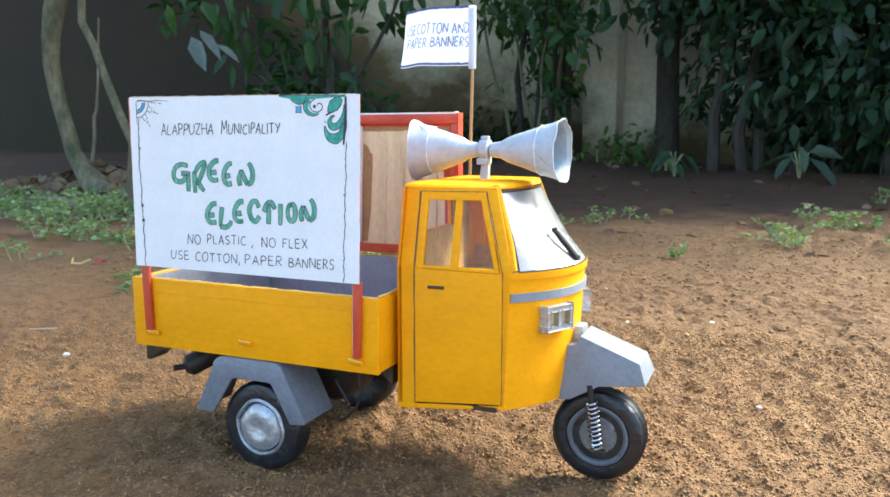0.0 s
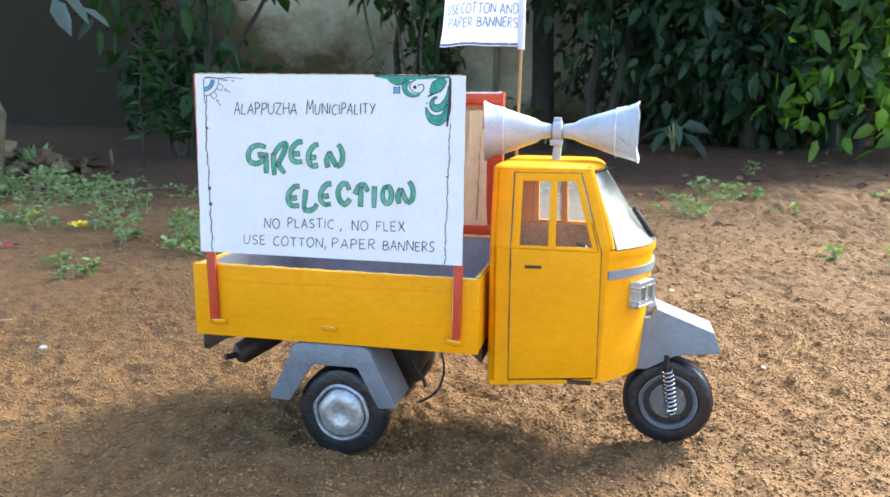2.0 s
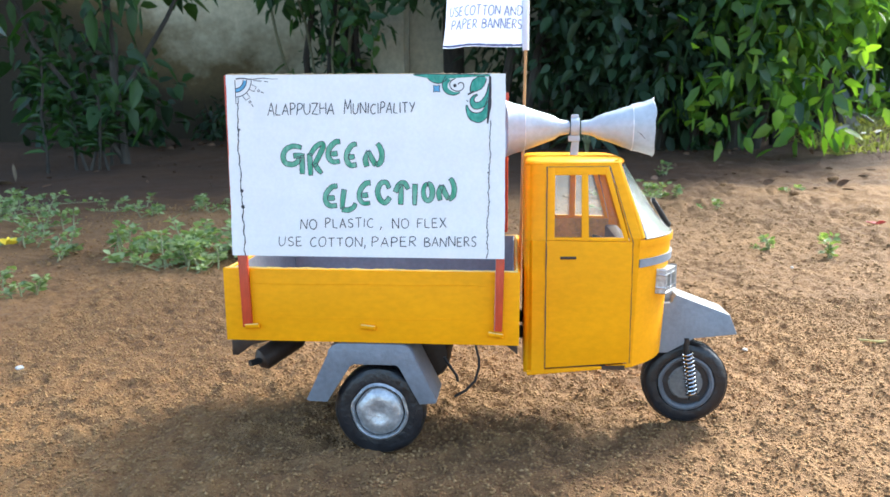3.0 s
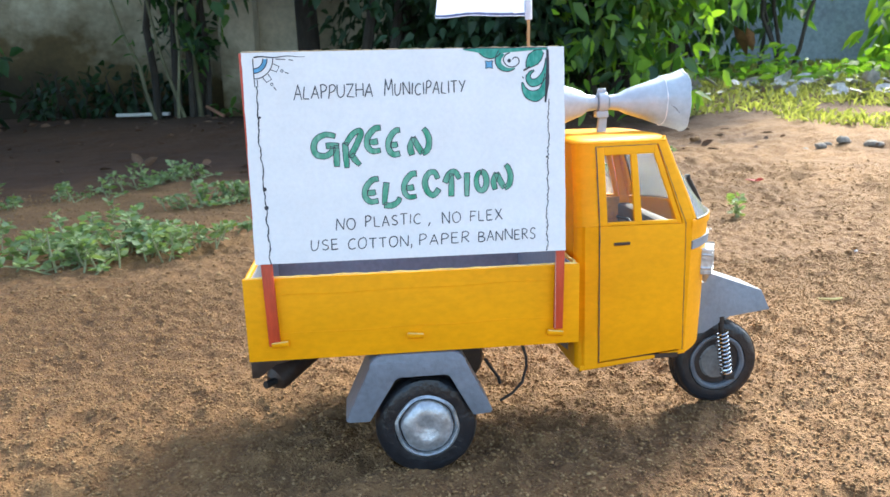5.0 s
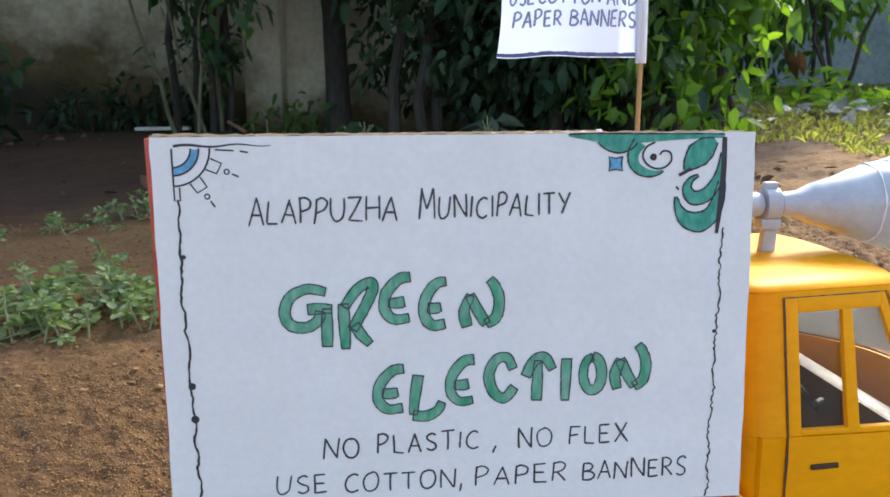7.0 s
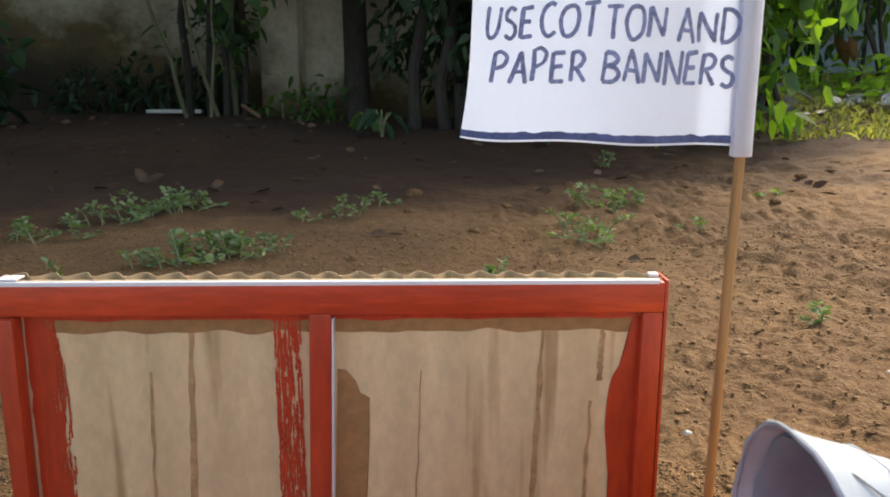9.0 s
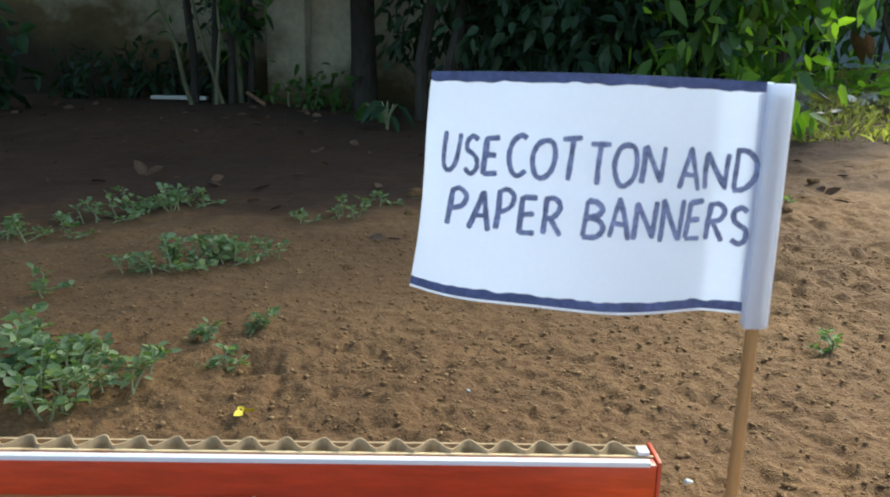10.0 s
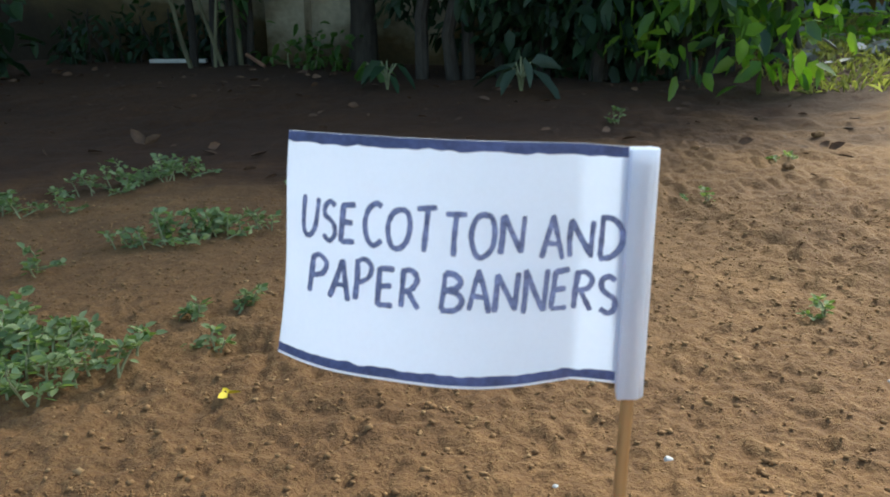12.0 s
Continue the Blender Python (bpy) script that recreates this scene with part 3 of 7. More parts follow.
def scatter_grains(name, count, lo, hi, smin, smax, seed, material, label, flat=0.7, power=2.5):
    """Loose crumbs of soil: small uneven eight-sided lumps, all in one mesh."""
    rng = np.random.RandomState(seed)
    x, y = rng.uniform(lo[0], hi[0], count), rng.uniform(lo[1], hi[1], count)
    size = smin + (smax - smin) * rng.uniform(0, 1, count) ** power
    z = ground_height(x, y) + size * 0.15
    octa = np.array([(1, 0, 0), (0, 1, 0), (-1, 0, 0), (0, -1, 0), (0, 0, 1), (0, 0, -1)], float)
    pts = octa[None] * rng.uniform(0.55, 1.2, (count, 6, 3))
    pts += rng.uniform(-0.25, 0.25, (count, 6, 3))
    a = rng.uniform(0, math.tau, count)
    c, s = np.cos(a)[:, None], np.sin(a)[:, None]
    px, py = pts[..., 0] * c - pts[..., 1] * s, pts[..., 0] * s + pts[..., 1] * c
    co = np.stack([px, py, pts[..., 2] * flat], -1) * (size / 2)[:, None, None]
    co += np.stack([x, y, z], -1)[:, None, :]
    tri = np.array([(0, 1, 4), (1, 2, 4), (2, 3, 4), (3, 0, 4), (1, 0, 5), (2, 1, 5), (3, 2, 5), (0, 3, 5)])
    faces = (tri[None] + (np.arange(count) * 6)[:, None, None]).reshape(-1, 3)
    me = bpy.data.meshes.new(name)
    me.vertices.add(count * 6)
    me.vertices.foreach_set("co", co.ravel())
    me.loops.add(len(faces) * 3)
    me.loops.foreach_set("vertex_index", faces.ravel())
    me.polygons.add(len(faces))
    me.polygons.foreach_set("loop_start", np.arange(len(faces)) * 3)
    me.update(calc_edges=True)
    me.validate()
    me.materials.append(material)
    tagged(new(name, me), label, "soil crumbs", kind="stuff")


scatter_grains("soil_crumbs", 130000, (-0.66, 0.18), (0.36, 0.85), 0.0010, 0.0034, 11, GRAIN, "loose brown soil crumbs on the bare yard", power=2.2)
scatter_grains("soil_clods", 26000, (-1.1, 0.78), (1.0, 1.7), 0.002, 0.009, 12, GRAIN, "larger brown clods of soil on the yard", power=6.0, flat=0.55)


# ---- the three-wheeled truck model ----
TURN = 2.6                     # the truck stands slightly askew
truck = thing("toy_truck", (-0.25, 0.374, 0.0), "handmade yellow cardboard three-wheeled pickup truck model standing on bare soil", "toy truck", turn=TURN)
Y0, Y1 = 0.375, 0.519          # outer faces of the tray's sides
YC = 0.447                     # the truck's middle line

# tray: four sides, floor, grey lining
TX0, TX1, TZ0, TZ1 = -0.3330, -0.1618, 0.0695, 0.1125


def side_panel(name, y0, y1):
    bm = prism([(TX0, TZ0), (TX1, TZ0 - 0.0008), (TX1 + 0.0004, TZ1 - 0.0012), (TX0 - 0.0004, TZ1)], "y", y0, y1, 0.0005)
    return part(name, bm, YELLOW, truck)


side_panel("tray_side", Y0, Y0 + 0.0032)
side_panel("tray_side", Y1 - 0.0032, Y1)
part("tray_end", box((TX0, Y0 + 0.0032, TZ0), (TX0 + 0.003, Y1 - 0.0032, TZ1 - 0.0005), 0.0004), YELLOW, truck)
part("tray_end", box((TX1 - 0.003, Y0 + 0.0032, TZ0), (TX1, Y1 - 0.0032, TZ1 - 0.0015), 0.0004), YELLOW, truck)
part("tray_floor", box((TX0 + 0.003, Y0 + 0.0033, TZ0 - 0.0008), (TX1 - 0.003, Y1 - 0.0033, TZ0 + 0.0008)), BROWN, truck)
part("lining", box((TX0 + 0.0031, Y0 + 0.0033, TZ0 + 0.0009), (TX1 - 0.0031, Y1 - 0.0033, TZ0 + 0.0018)), LINER, truck, "blue-grey painted tray floor")
for y0, y1 in ((Y0 + 0.0033, Y0 + 0.0041), (Y1 - 0.0041, Y1 - 0.0033)):
    part("lining", box((TX0 + 0.0031, y0, TZ0 + 0.0019), (TX1 - 0.0031, y1, TZ1 - 0.0008)), LINER, truck)
for x0, x1 in ((TX0 + 0.0031, TX0 + 0.0039), (TX1 - 0.0039, TX1 - 0.0031)):
    part("lining", box((x0, Y0 + 0.0042, TZ0 + 0.0019), (x1, Y1 - 0.0042, TZ1 - 0.0012)), LINER, truck)
rough_edge = random.Random(3)
for y in (Y0 + 0.0016, Y1 - 0.0016):
    pts, rad = [], []
    for i in range(60):
        pts.append((TX0 + 0.001 + i * (TX1 - TX0 - 0.002) / 59, y + rough_edge.uniform(-0.0003, 0.0003), TZ1 - 0.0001 - i * 0.00002 + rough_edge.uniform(-0.0002, 0.0002)))
        rad.append(rough_edge.uniform(0.0006, 0.0011))
    part("raw_edge", tube(pts, rad, 6), YELLOW_EDGE, truck, "pale raw cardboard edge")
for x in (TX0 + 0.0015, TX1 - 0.0015):
    pts = [(x, Y0 + 0.004 + i * (Y1 - Y0 - 0.008) / 29, TZ1 - 0.0008 + rough_edge.uniform(-0.0003, 0.0003)) for i in range(30)]
    part("raw_edge", tube(pts, [rough_edge.uniform(0.0006, 0.001) for _ in pts], 6), YELLOW_EDGE, truck, "pale raw cardboard edge")
# shallow creases pressed along the near side
for z, x0, x1 in ((0.1035, -0.327, -0.175), (0.0835, -0.318, -0.176)):
    pts = [(x0 + (x1 - x0) * i / 24, Y0 - 0.0001, z + 0.0003 * math.sin(i * 0.7)) for i in range(25)]
    part("crease", tube(pts, 0.0002, 6), YELLOW, truck)
# latches under the sign's posts: small folded card blocks, a little crooked
for x, z, tip in ((-0.3168, 0.0784, 0.0003), (-0.2483, 0.0786, -0.0004), (-0.1750, 0.0752, -0.0006)):
    bm = box((x - 0.0044, Y0 - 0.0030, z - 0.0015), (x + 0.0044, Y0 - 0.0001, z + 0.0015), 0.0007)
    for v in bm.verts:
        v.co.z += (v.co.x - x) / 0.0044 * tip
        v.co.y += 0.0009 * (v.co.z < z - 0.0008)
    latch = part("latch", bm, YELLOW, truck, "folded yellow card latch")
    part("raw_edge", tube([(x - 0.0040, Y0 - 0.0028, z + 0.00145 - tip), (x + 0.0040, Y0 - 0.0028, z + 0.00145 + tip)], 0.00035, 6), YELLOW_EDGE, latch)

# cab
CY0, CY1 = 0.3898, 0.5055
HALF = (CY1 - CY0) / 2
CC = (CY0 + CY1) / 2           # the cab's middle line


def taper(co):
    """The cab's sides draw in a little towards the nose."""
    c = min(1.0, max(0.0, (co.x + 0.147) / 0.049))
    return Vector((co.x, CC + (co.y - CC) * (1 - 0.073 * c), co.z))


def lean_in(co):
    """Above the doors' panels the cab narrows towards the roof, most of all at the front."""
    co = taper(co)
    f = max(0.0, (co.z - 0.1275) / 0.0465)
    u = min(1.1, max(0.0, (co.x + 0.163) / 0.063))
    lean = 0.16 + 0.085 * u * u
    return Vector((co.x + (co.x + 0.19) * 0.05 * lean * f, CC + (co.y - CC) * (1 - lean * f), co.z - 0.0012 * min(f, 1.0)))


CX0 = -0.1590                  # back of the cab


def edge_x(z):
    """x of the cab's front corner at height z."""
    if z <= 0.128:
        return -0.0962 + 0.003 * (z - 0.05) / 0.078
    return -0.092 - 0.0150 * (z - 0.128) / 0.046


def bulge(z):
    if z <= 0.128:
        return 0.0250 + 0.0015 * max(0.0, (z - 0.05) / 0.078)
    return 0.0220 - 0.0155 * (z - 0.128) / 0.046


def front(s, z, out=0.0):
    """A place on the cab's curved front, s from -1 (near) to 1 (far)."""
    k = 1 - abs(s) ** 2.4
    return Vector((edge_x(z) + bulge(z) * k + out * (0.35 + 0.65 * k), CC + s * (HALF + out * 0.6 * abs(s) ** 3), z))


def curved_sheet(z_rows, s_list, out, thick, bm=None):
    bm = bmesh.new() if bm is None else bm
    for face_out in (out, out - thick):
        grid = [[bm.verts.new(front(s, z, face_out)) for s in s_list] for z in z_rows]
        for a, b in zip(grid, grid[1:]):
            for i in range(len(s_list) - 1):
                bm.faces.new((a[i], a[i + 1], b[i + 1], b[i]))
        if face_out == out:
            outer = grid
    for row_o, row_i in ((outer[0], grid[0]), (outer[-1], grid[-1])):
        for i in range(len(s_list) - 1):
            bm.faces.new((row_o[i], row_o[i + 1], row_i[i + 1], row_i[i]))
    for col in (0, -1):
        for j in range(len(z_rows) - 1):
            bm.faces.new((outer[j][col], outer[j + 1][col], grid[j + 1][col], grid[j][col]))
    return bm


S_FULL = [math.sin(math.pi / 2 * (i / 14 - 1)) for i in range(29)]
nose_rows = [0.0515, 0.053, 0.06, 0.075, 0.09, 0.105, 0.115, 0.1225, 0.1255, 0.127]
part("nose_panel", curved_sheet(nose_rows, S_FULL, 0.0, 0.002), YELLOW, truck, warp=taper)
part("nose_ledge", curved_sheet([0.1232, 0.1247, 0.1265, 0.1271], S_FULL, 0.0012, 0.003), YELLOW, truck, warp=taper)
part("band", curved_sheet([0.1112, 0.1117, 0.1153, 0.1159], [s * 0.985 for s in S_FULL], 0.0016, 0.0016), GREY, truck, "grey painted band round the nose", taper)
# back of the cab with its window opening
back = bmesh.new()
for lo, hi in (((CX0, CY0 + 0.004, 0.048), (CX0 + 0.0025, CY1 - 0.004, 0.144)), ((CX0, CY0 + 0.004, 0.144), (CX0 + 0.0025, CC - 0.022, 0.163)),
               ((CX0, CC + 0.022, 0.144), (CX0 + 0.0025, CY1 - 0.004, 0.163)), ((CX0, CY0 + 0.004, 0.163), (CX0 + 0.0025, CY1 - 0.004, 0.1718))):
    box(lo, hi, 0, back)
part("back_panel", back, YELLOW, truck, warp=lean_in)


def side_y(near, out=0.0):
    return (CY0 - out, CY0 + 0.0025) if near else (CY1 - 0.0025, CY1 + out)


for near in (True, False):
    ya, yb = side_y(near)
    sg = 1 if near else -1
    yo = CY0 if near else CY1
    # rounded back corner, up to the door
    corner = [(CX0 + 0.0048, yo), (-0.1467, yo), (-0.1467, yo + sg * 0.0025), (CX0 + 0.0048, yo + sg * 0.0025), (CX0 + 0.0025, yo + sg * 0.005), (CX0, yo + sg * 0.005)]
    corner += [(CX0 + 0.0048 * (1 - math.sin(a)), yo + sg * 0.005 * (1 - math.cos(a))) for a in (0.35, 0.7, 1.05, 1.4)]
    pillar = prism(corner, "z", 0.048, 0.1275)
    prism(corner, "z", 0.1276, 0.1718, 0, pillar)
    part("back_pillar", pillar, YELLOW, truck, warp=lean_in)
    # rail over the door, sill under it, sloping front pillar
    part("roof_rail", prism([(-0.1467, 0.1701), (-0.1105, 0.1701), (-0.1105, 0.1718), (-0.1467, 0.1718)], "y", ya, yb), YELLOW, truck, warp=lean_in)
    part("sill", prism([(CX0 + 0.002, 0.0465), (-0.0948, 0.0515), (-0.0948, 0.0535), (CX0 + 0.002, 0.0495)], "y", ya, yb, 0.0004), YELLOW, truck, warp=taper)
    part("front_pillar", prism([(-0.1108, 0.1718), (-0.0985, 0.1275), (-0.0925, 0.1278), (-0.0925, 0.13), (-0.1052, 0.1718)], "y", ya, yb + (0.001 if near else 0), 0.0005), YELLOW, truck, warp=lean_in)
    part("door_jamb", prism([(-0.0985, 0.0520), (-0.0956, 0.0520), (-0.0924, 0.1285), (-0.0985, 0.1285)], "y", CY0 + 0.0001 if near else CY1 - 0.0025, CY0 + 0.0025 if near else CY1 - 0.0001), YELLOW, truck, warp=taper)
    # door: panel below, four bars round two panes
    da, db = (CY0 - 0.0007, CY0 + 0.002) if near else (CY1 - 0.002, CY1 + 0.0007)
    bm = prism([(-0.1462, 0.0515), (-0.0972, 0.0545), (-0.0972, 0.1262), (-0.1462, 0.1275)], "y", da, db, 0.0003)
    door = part("door", bm, YELLOW, truck, warp=taper)
    bars = bmesh.new()
    for pts in ([(-0.1462, 0.1276), (-0.1418, 0.1276), (-0.1418, 0.1700), (-0.1462, 0.1700)],
                [(-0.1418, 0.1654), (-0.1130, 0.1654), (-0.1122, 0.1700), (-0.1418, 0.1700)],
                [(-0.1262, 0.1276), (-0.1220, 0.1274), (-0.1230, 0.1654), (-0.1266, 0.1654)],
                [(-0.1013, 0.1266), (-0.0987, 0.1263), (-0.1110, 0.1700), (-0.1122, 0.1700), (-0.1130, 0.1654)],
                [(-0.1418, 0.1276), (-0.1013, 0.1266), (-0.1019, 0.1286), (-0.1418, 0.1292)]):
        prism(pts, "y", da + (0.0003 if near else 0), db - (0 if near else 0.0003), 0.0003, bars)
    part("window_frame", bars, YELLOW, door, warp=lean_in)
    inner = CY0 + 0.0018 if near else CY1 - 0.0022
    for pts in ([(-0.1422, 0.1280), (-0.1264, 0.1280), (-0.1266, 0.1658), (-0.1422, 0.1658)], [(-0.1225, 0.1280), (-0.1011, 0.1280), (-0.1128, 0.1658), (-0.1232, 0.1658)]):
        pane = part("pane", prism(pts, "y", inner, inner + 0.0003), FILM if near else CLOUDY, door, "thin clear plastic window sheet", lean_in)
        pane.visible_shadow = False
    part("handle", box((-0.1384, da - 0.001 if near else db, 0.1166), (-0.1292, da if near else db + 0.001, 0.1182), 0.0003), BROWN, door, "small dark brown handle", taper)
    # drawn black lines round the door
    ln = bmesh.new()
    face = CY0 - 0.00085 if near else CY1 + 0.00085
    jig = random.Random(8)
    for p, q, w in (((-0.1464, 0.0512), (-0.1465, 0.1703), 0.0006), ((-0.0969, 0.0540), (-0.0967, 0.1262), 0.00035), ((-0.0967, 0.1262), (-0.1104, 0.1703), 0.0004), ((-0.1465, 0.1703), (-0.1106, 0.1703), 0.0003)):
        steps = 14
        pts = [(p[0] + (q[0] - p[0]) * i / steps + jig.uniform(-0.00012, 0.00012), p[1] + (q[1] - p[1]) * i / steps) for i in range(steps + 1)]
        ribbon(pts, [w * jig.uniform(0.6, 1.3) for _ in pts], face, ln)
    tagged(part("door_line", ln, INK, door, "thin dark line round the door", lean_in), kind="stuff")

# windscreen with a dark seal and wiper
ws_rows = [0.1274, 0.14, 0.15, 0.16, 0.1705]
ws_s = [s * 0.93 for s in S_FULL]
screen = part("windscreen", curved_sheet(ws_rows, ws_s, -0.0002, 0.0004), SHIELD, truck, "milky clear plastic windscreen", lean_in)
screen.visible_shadow = False
for s0 in (-0.93, 0.93):
    part("seal", tube([front(s0, z, 0.0002) for z in ws_rows], 0.0006, 6), BLACK, screen, warp=lean_in)
part("seal", tube([front(s, 0.1274, 0.0002) for s in ws_s], 0.0006, 6), BLACK, screen, warp=lean_in)
part("seal", tube([front(s, 0.1702, 0.0002) for s in ws_s], 0.0006, 6), BLACK, screen, warp=lean_in)
for s0 in (-0.965, 0.965):
    part("screen_pillar", tube([front(s0, z, -0.0012) for z in (0.128, 0.14, 0.15, 0.16, 0.174)], 0.0021, 8), YELLOW, truck, warp=lean_in)
wiper = part("wiper", tube([front(-0.12, 0.130, 0.003), front(-0.20, 0.138, 0.0032), front(-0.30, 0.147, 0.0034)], [0.0017, 0.0018, 0.0014], 8), BLACK, screen, "black wiper arm", lean_in)
part("wiper_blade", tube([front(-0.09, 0.131, 0.0042), front(-0.17, 0.138, 0.0046), front(-0.27, 0.1465, 0.0046)], 0.0006, 6), SILVER, screen, "thin silver strip of the wiper", lean_in)
tube([front(-0.10, 0.1305, 0.002), front(-0.12, 0.1305, 0.0048)], 0.0016, 8, wiper_knob := bmesh.new())
part("wiper_pivot", wiper_knob, BLACK, screen, warp=taper)
part("wiper_tip", box((front(-0.30, 0.147).x + 0.002, front(-0.30, 0.147).y - 0.002, 0.146), (front(-0.30, 0.147).x + 0.0045, front(-0.30, 0.147).y + 0.002, 0.1485), 0.0004), BLACK, screen, warp=lean_in)
# roof: a rounded slab with a small front lip
roof = bmesh.new()
outline = [(CX0 + 0.007 * (1 - math.cos(math.pi / 2 * i / 7)), CY0 + 0.007 * (1 - math.sin(math.pi / 2 * i / 7))) for i in range(8)]
front_edge = [(edge_x(0.174) + 0.0015 + bulge(0.174) * (1 - abs(s) ** 3), CC + s * HALF) for s in [i / 8 for i in range(-8, 9)]]
outline = outline + front_edge + [(x, 2 * CC - y) for x, y in outline[::-1]]
levels = [(0.1715, 0.0), (0.1721, 0.0004), (0.1729, 0.0), (0.1739, -0.0018), (0.1746, -0.0045), (0.1750, -0.012)]
cx = sum(p[0] for p in outline) / len(outline)
rings = []
for z, grow in levels:
    ring = []
    for x, y in outline:
        d = Vector((x - cx, y - CC))
        n = d.normalized()
        ring.append(roof.verts.new((x + n.x * grow, y + n.y * grow, z)))
    rings.append(ring)
for a, b in zip(rings, rings[1:]):
    for i in range(len(a)):
        j = (i + 1) % len(a)
        roof.faces.new((a[i], a[j], b[j], b[i]))
roof.faces.new(rings[-1])
roof.faces.new(rings[0][::-1])
part("roof", roof, YELLOW, truck, warp=lean_in)
# bare cardboard lining inside the far side and the back
part("lining", box((CX0 + 0.006, CY1 - 0.0040, 0.0526), (-0.099, CY1 - 0.0032, 0.1268)), OCHRE, truck, "bare cardboard lining inside the cab", taper)
part("lining", box((CX0 + 0.0030, CY0 + 0.006, 0.0526), (CX0 + 0.0038, CY1 - 0.006, 0.1438)), OCHRE, truck, "bare cardboard lining inside the cab", lean_in)
for ya, yb in ((CY0 + 0.006, CC - 0.0225), (CC + 0.0225, CY1 - 0.006)):
    part("lining", box((CX0 + 0.0030, ya, 0.1440), (CX0 + 0.0038, yb, 0.1705)), OCHRE, truck, warp=lean_in)
# inside: floor, bench seat, dashboard with a steering bar
part("cab_floor", box((CX0 + 0.003, CY0 + 0.003, 0.050), (-0.0995, CY1 - 0.003, 0.0525)), BROWN, truck)
part("bench", box((CX0 + 0.004, CY0 + 0.006, 0.0526), (-0.137, CY1 - 0.006, 0.112), 0.003), OCHRE, truck, "ochre card bench seat inside the cab")
part("dashboard", box((-0.102, CY0 + 0.012, 0.0526), (-0.0935, CY1 - 0.012, 0.1235), 0.002), BROWN, truck)
part("handlebar", tube([(-0.113, YC - 0.014, 0.120), (-0.108, YC - 0.009, 0.119), (-0.104, YC, 0.112), (-0.108, YC + 0.009, 0.119), (-0.113, YC + 0.014, 0.120)], 0.0012, 6), BLACK, truck)
part("skirt", prism([(-0.1625, 0.0695), (-0.1625, 0.058), (-0.170, 0.064), (-0.176, 0.0672)], "y", CY0 + 0.004, CY1 - 0.004), BROWN, truck, "dark panel between tray and cab")


# headlamps: double square frames on the nose corners
def headlamp(s0, mirror):
    p = front(s0, 0.1005, 0.001)
    q = front(s0 + 0.02, 0.1005, 0.001)
    along = (q - p).normalized() * mirror
    outw = Vector((along.y, -along.x, 0)) * mirror
    if outw.x < 0:
        outw = -outw
    up = Vector((0, 0, 1))
    bm = bmesh.new()
    w, h, t, dep = 0.0218, 0.0136, 0.0029, 0.0056
    def bar(a0, a1, z0, z1):
        b2 = bmesh.new()
        bmesh.ops.create_cube(b2, size=1.0)
        for v in b2.verts:
            a = a0 + (v.co.x + 0.5) * (a1 - a0)
            o = -0.002 + (v.co.y + 0.5) * dep
            z = z0 + (v.co.z + 0.5) * (z1 - z0)
            v.co = p + along * a + outw * o + up * z
        soften(b2, 0.0008, bm)
    bar(-w / 2, w / 2, h / 2 - t, h / 2)
    bar(-w / 2, w / 2, -h / 2, -h / 2 + t)
    for a in (-w / 2, -0.0017, w / 2 - t):
        bar(a, a + (0.0034 if a == -0.0017 else t), -h / 2 + t, h / 2 - t)
    lamp = part("headlamp", bm, SILVER, truck, "grey double-square headlamp frame", taper)
    glass = bmesh.new()
    for a0, a1 in ((-w / 2 + t, -0.0017), (0.0017, w / 2 - t)):
        vs = [glass.verts.new(p + along * a + outw * 0.0008 + up * z) for a, z in ((a0, -h / 2 + t), (a1, -h / 2 + t), (a1, h / 2 - t), (a0, h / 2 - t))]
        glass.faces.new(vs)
    part("lamp_back", glass, YELLOW_EDGE, lamp, warp=taper)


headlamp(-0.57, 1)
headlamp(0.57, 1)
# small silver horn block on the nose
part("nose_block", box((front(0, 0.095).x - 0.002, CC - 0.006, 0.080), (front(0, 0.095).x + 0.005, CC + 0.006, 0.0905), 0.001), SILVER, truck)

# front mudguard: folded grey card
MY0, MY1 = 0.4295, 0.4645
mud = prism([(-0.0678, 0.0843), (-0.0648, 0.0899), (-0.0313, 0.0772), (-0.0272, 0.0656), (-0.0531, 0.0625), (-0.0694, 0.0531), (-0.0800, 0.0531), (-0.0800, 0.0843)], "y", MY0, MY1, 0.0007)
for v in mud.verts:
    v.co += Vector((0.0015, 0, -0.0028))
    if v.co.z > 0.0677:
        v.co.y = YC + (v.co.y - YC) * 0.82
    elif v.co.x < -0.07:
        v.co.y = YC + (v.co.y - YC) * 1.12
part("front_mudguard", mud, GREY, truck, "folded grey front mudguard")


def wheel(name, c, r, width, out, hub_r, label):
    """A wheel whose outer face looks along out (+1 or -1 in y)."""
    axis = (0, out, 0)
    w = width / 2
    prof = [(-w * 0.8, r * 0.6), (-w, r * 0.78), (-w * 0.85, r * 0.93), (-w * 0.5, r), (w * 0.5, r), (w * 0.85, r * 0.94), (w, r * 0.82), (w * 0.94, hub_r * 1.06), (w * 0.7, hub_r)]
    tyre = part(name, lathe(prof, c, axis, 48, wobble=0.012), TYRE, truck, label)
    return tyre, w, axis


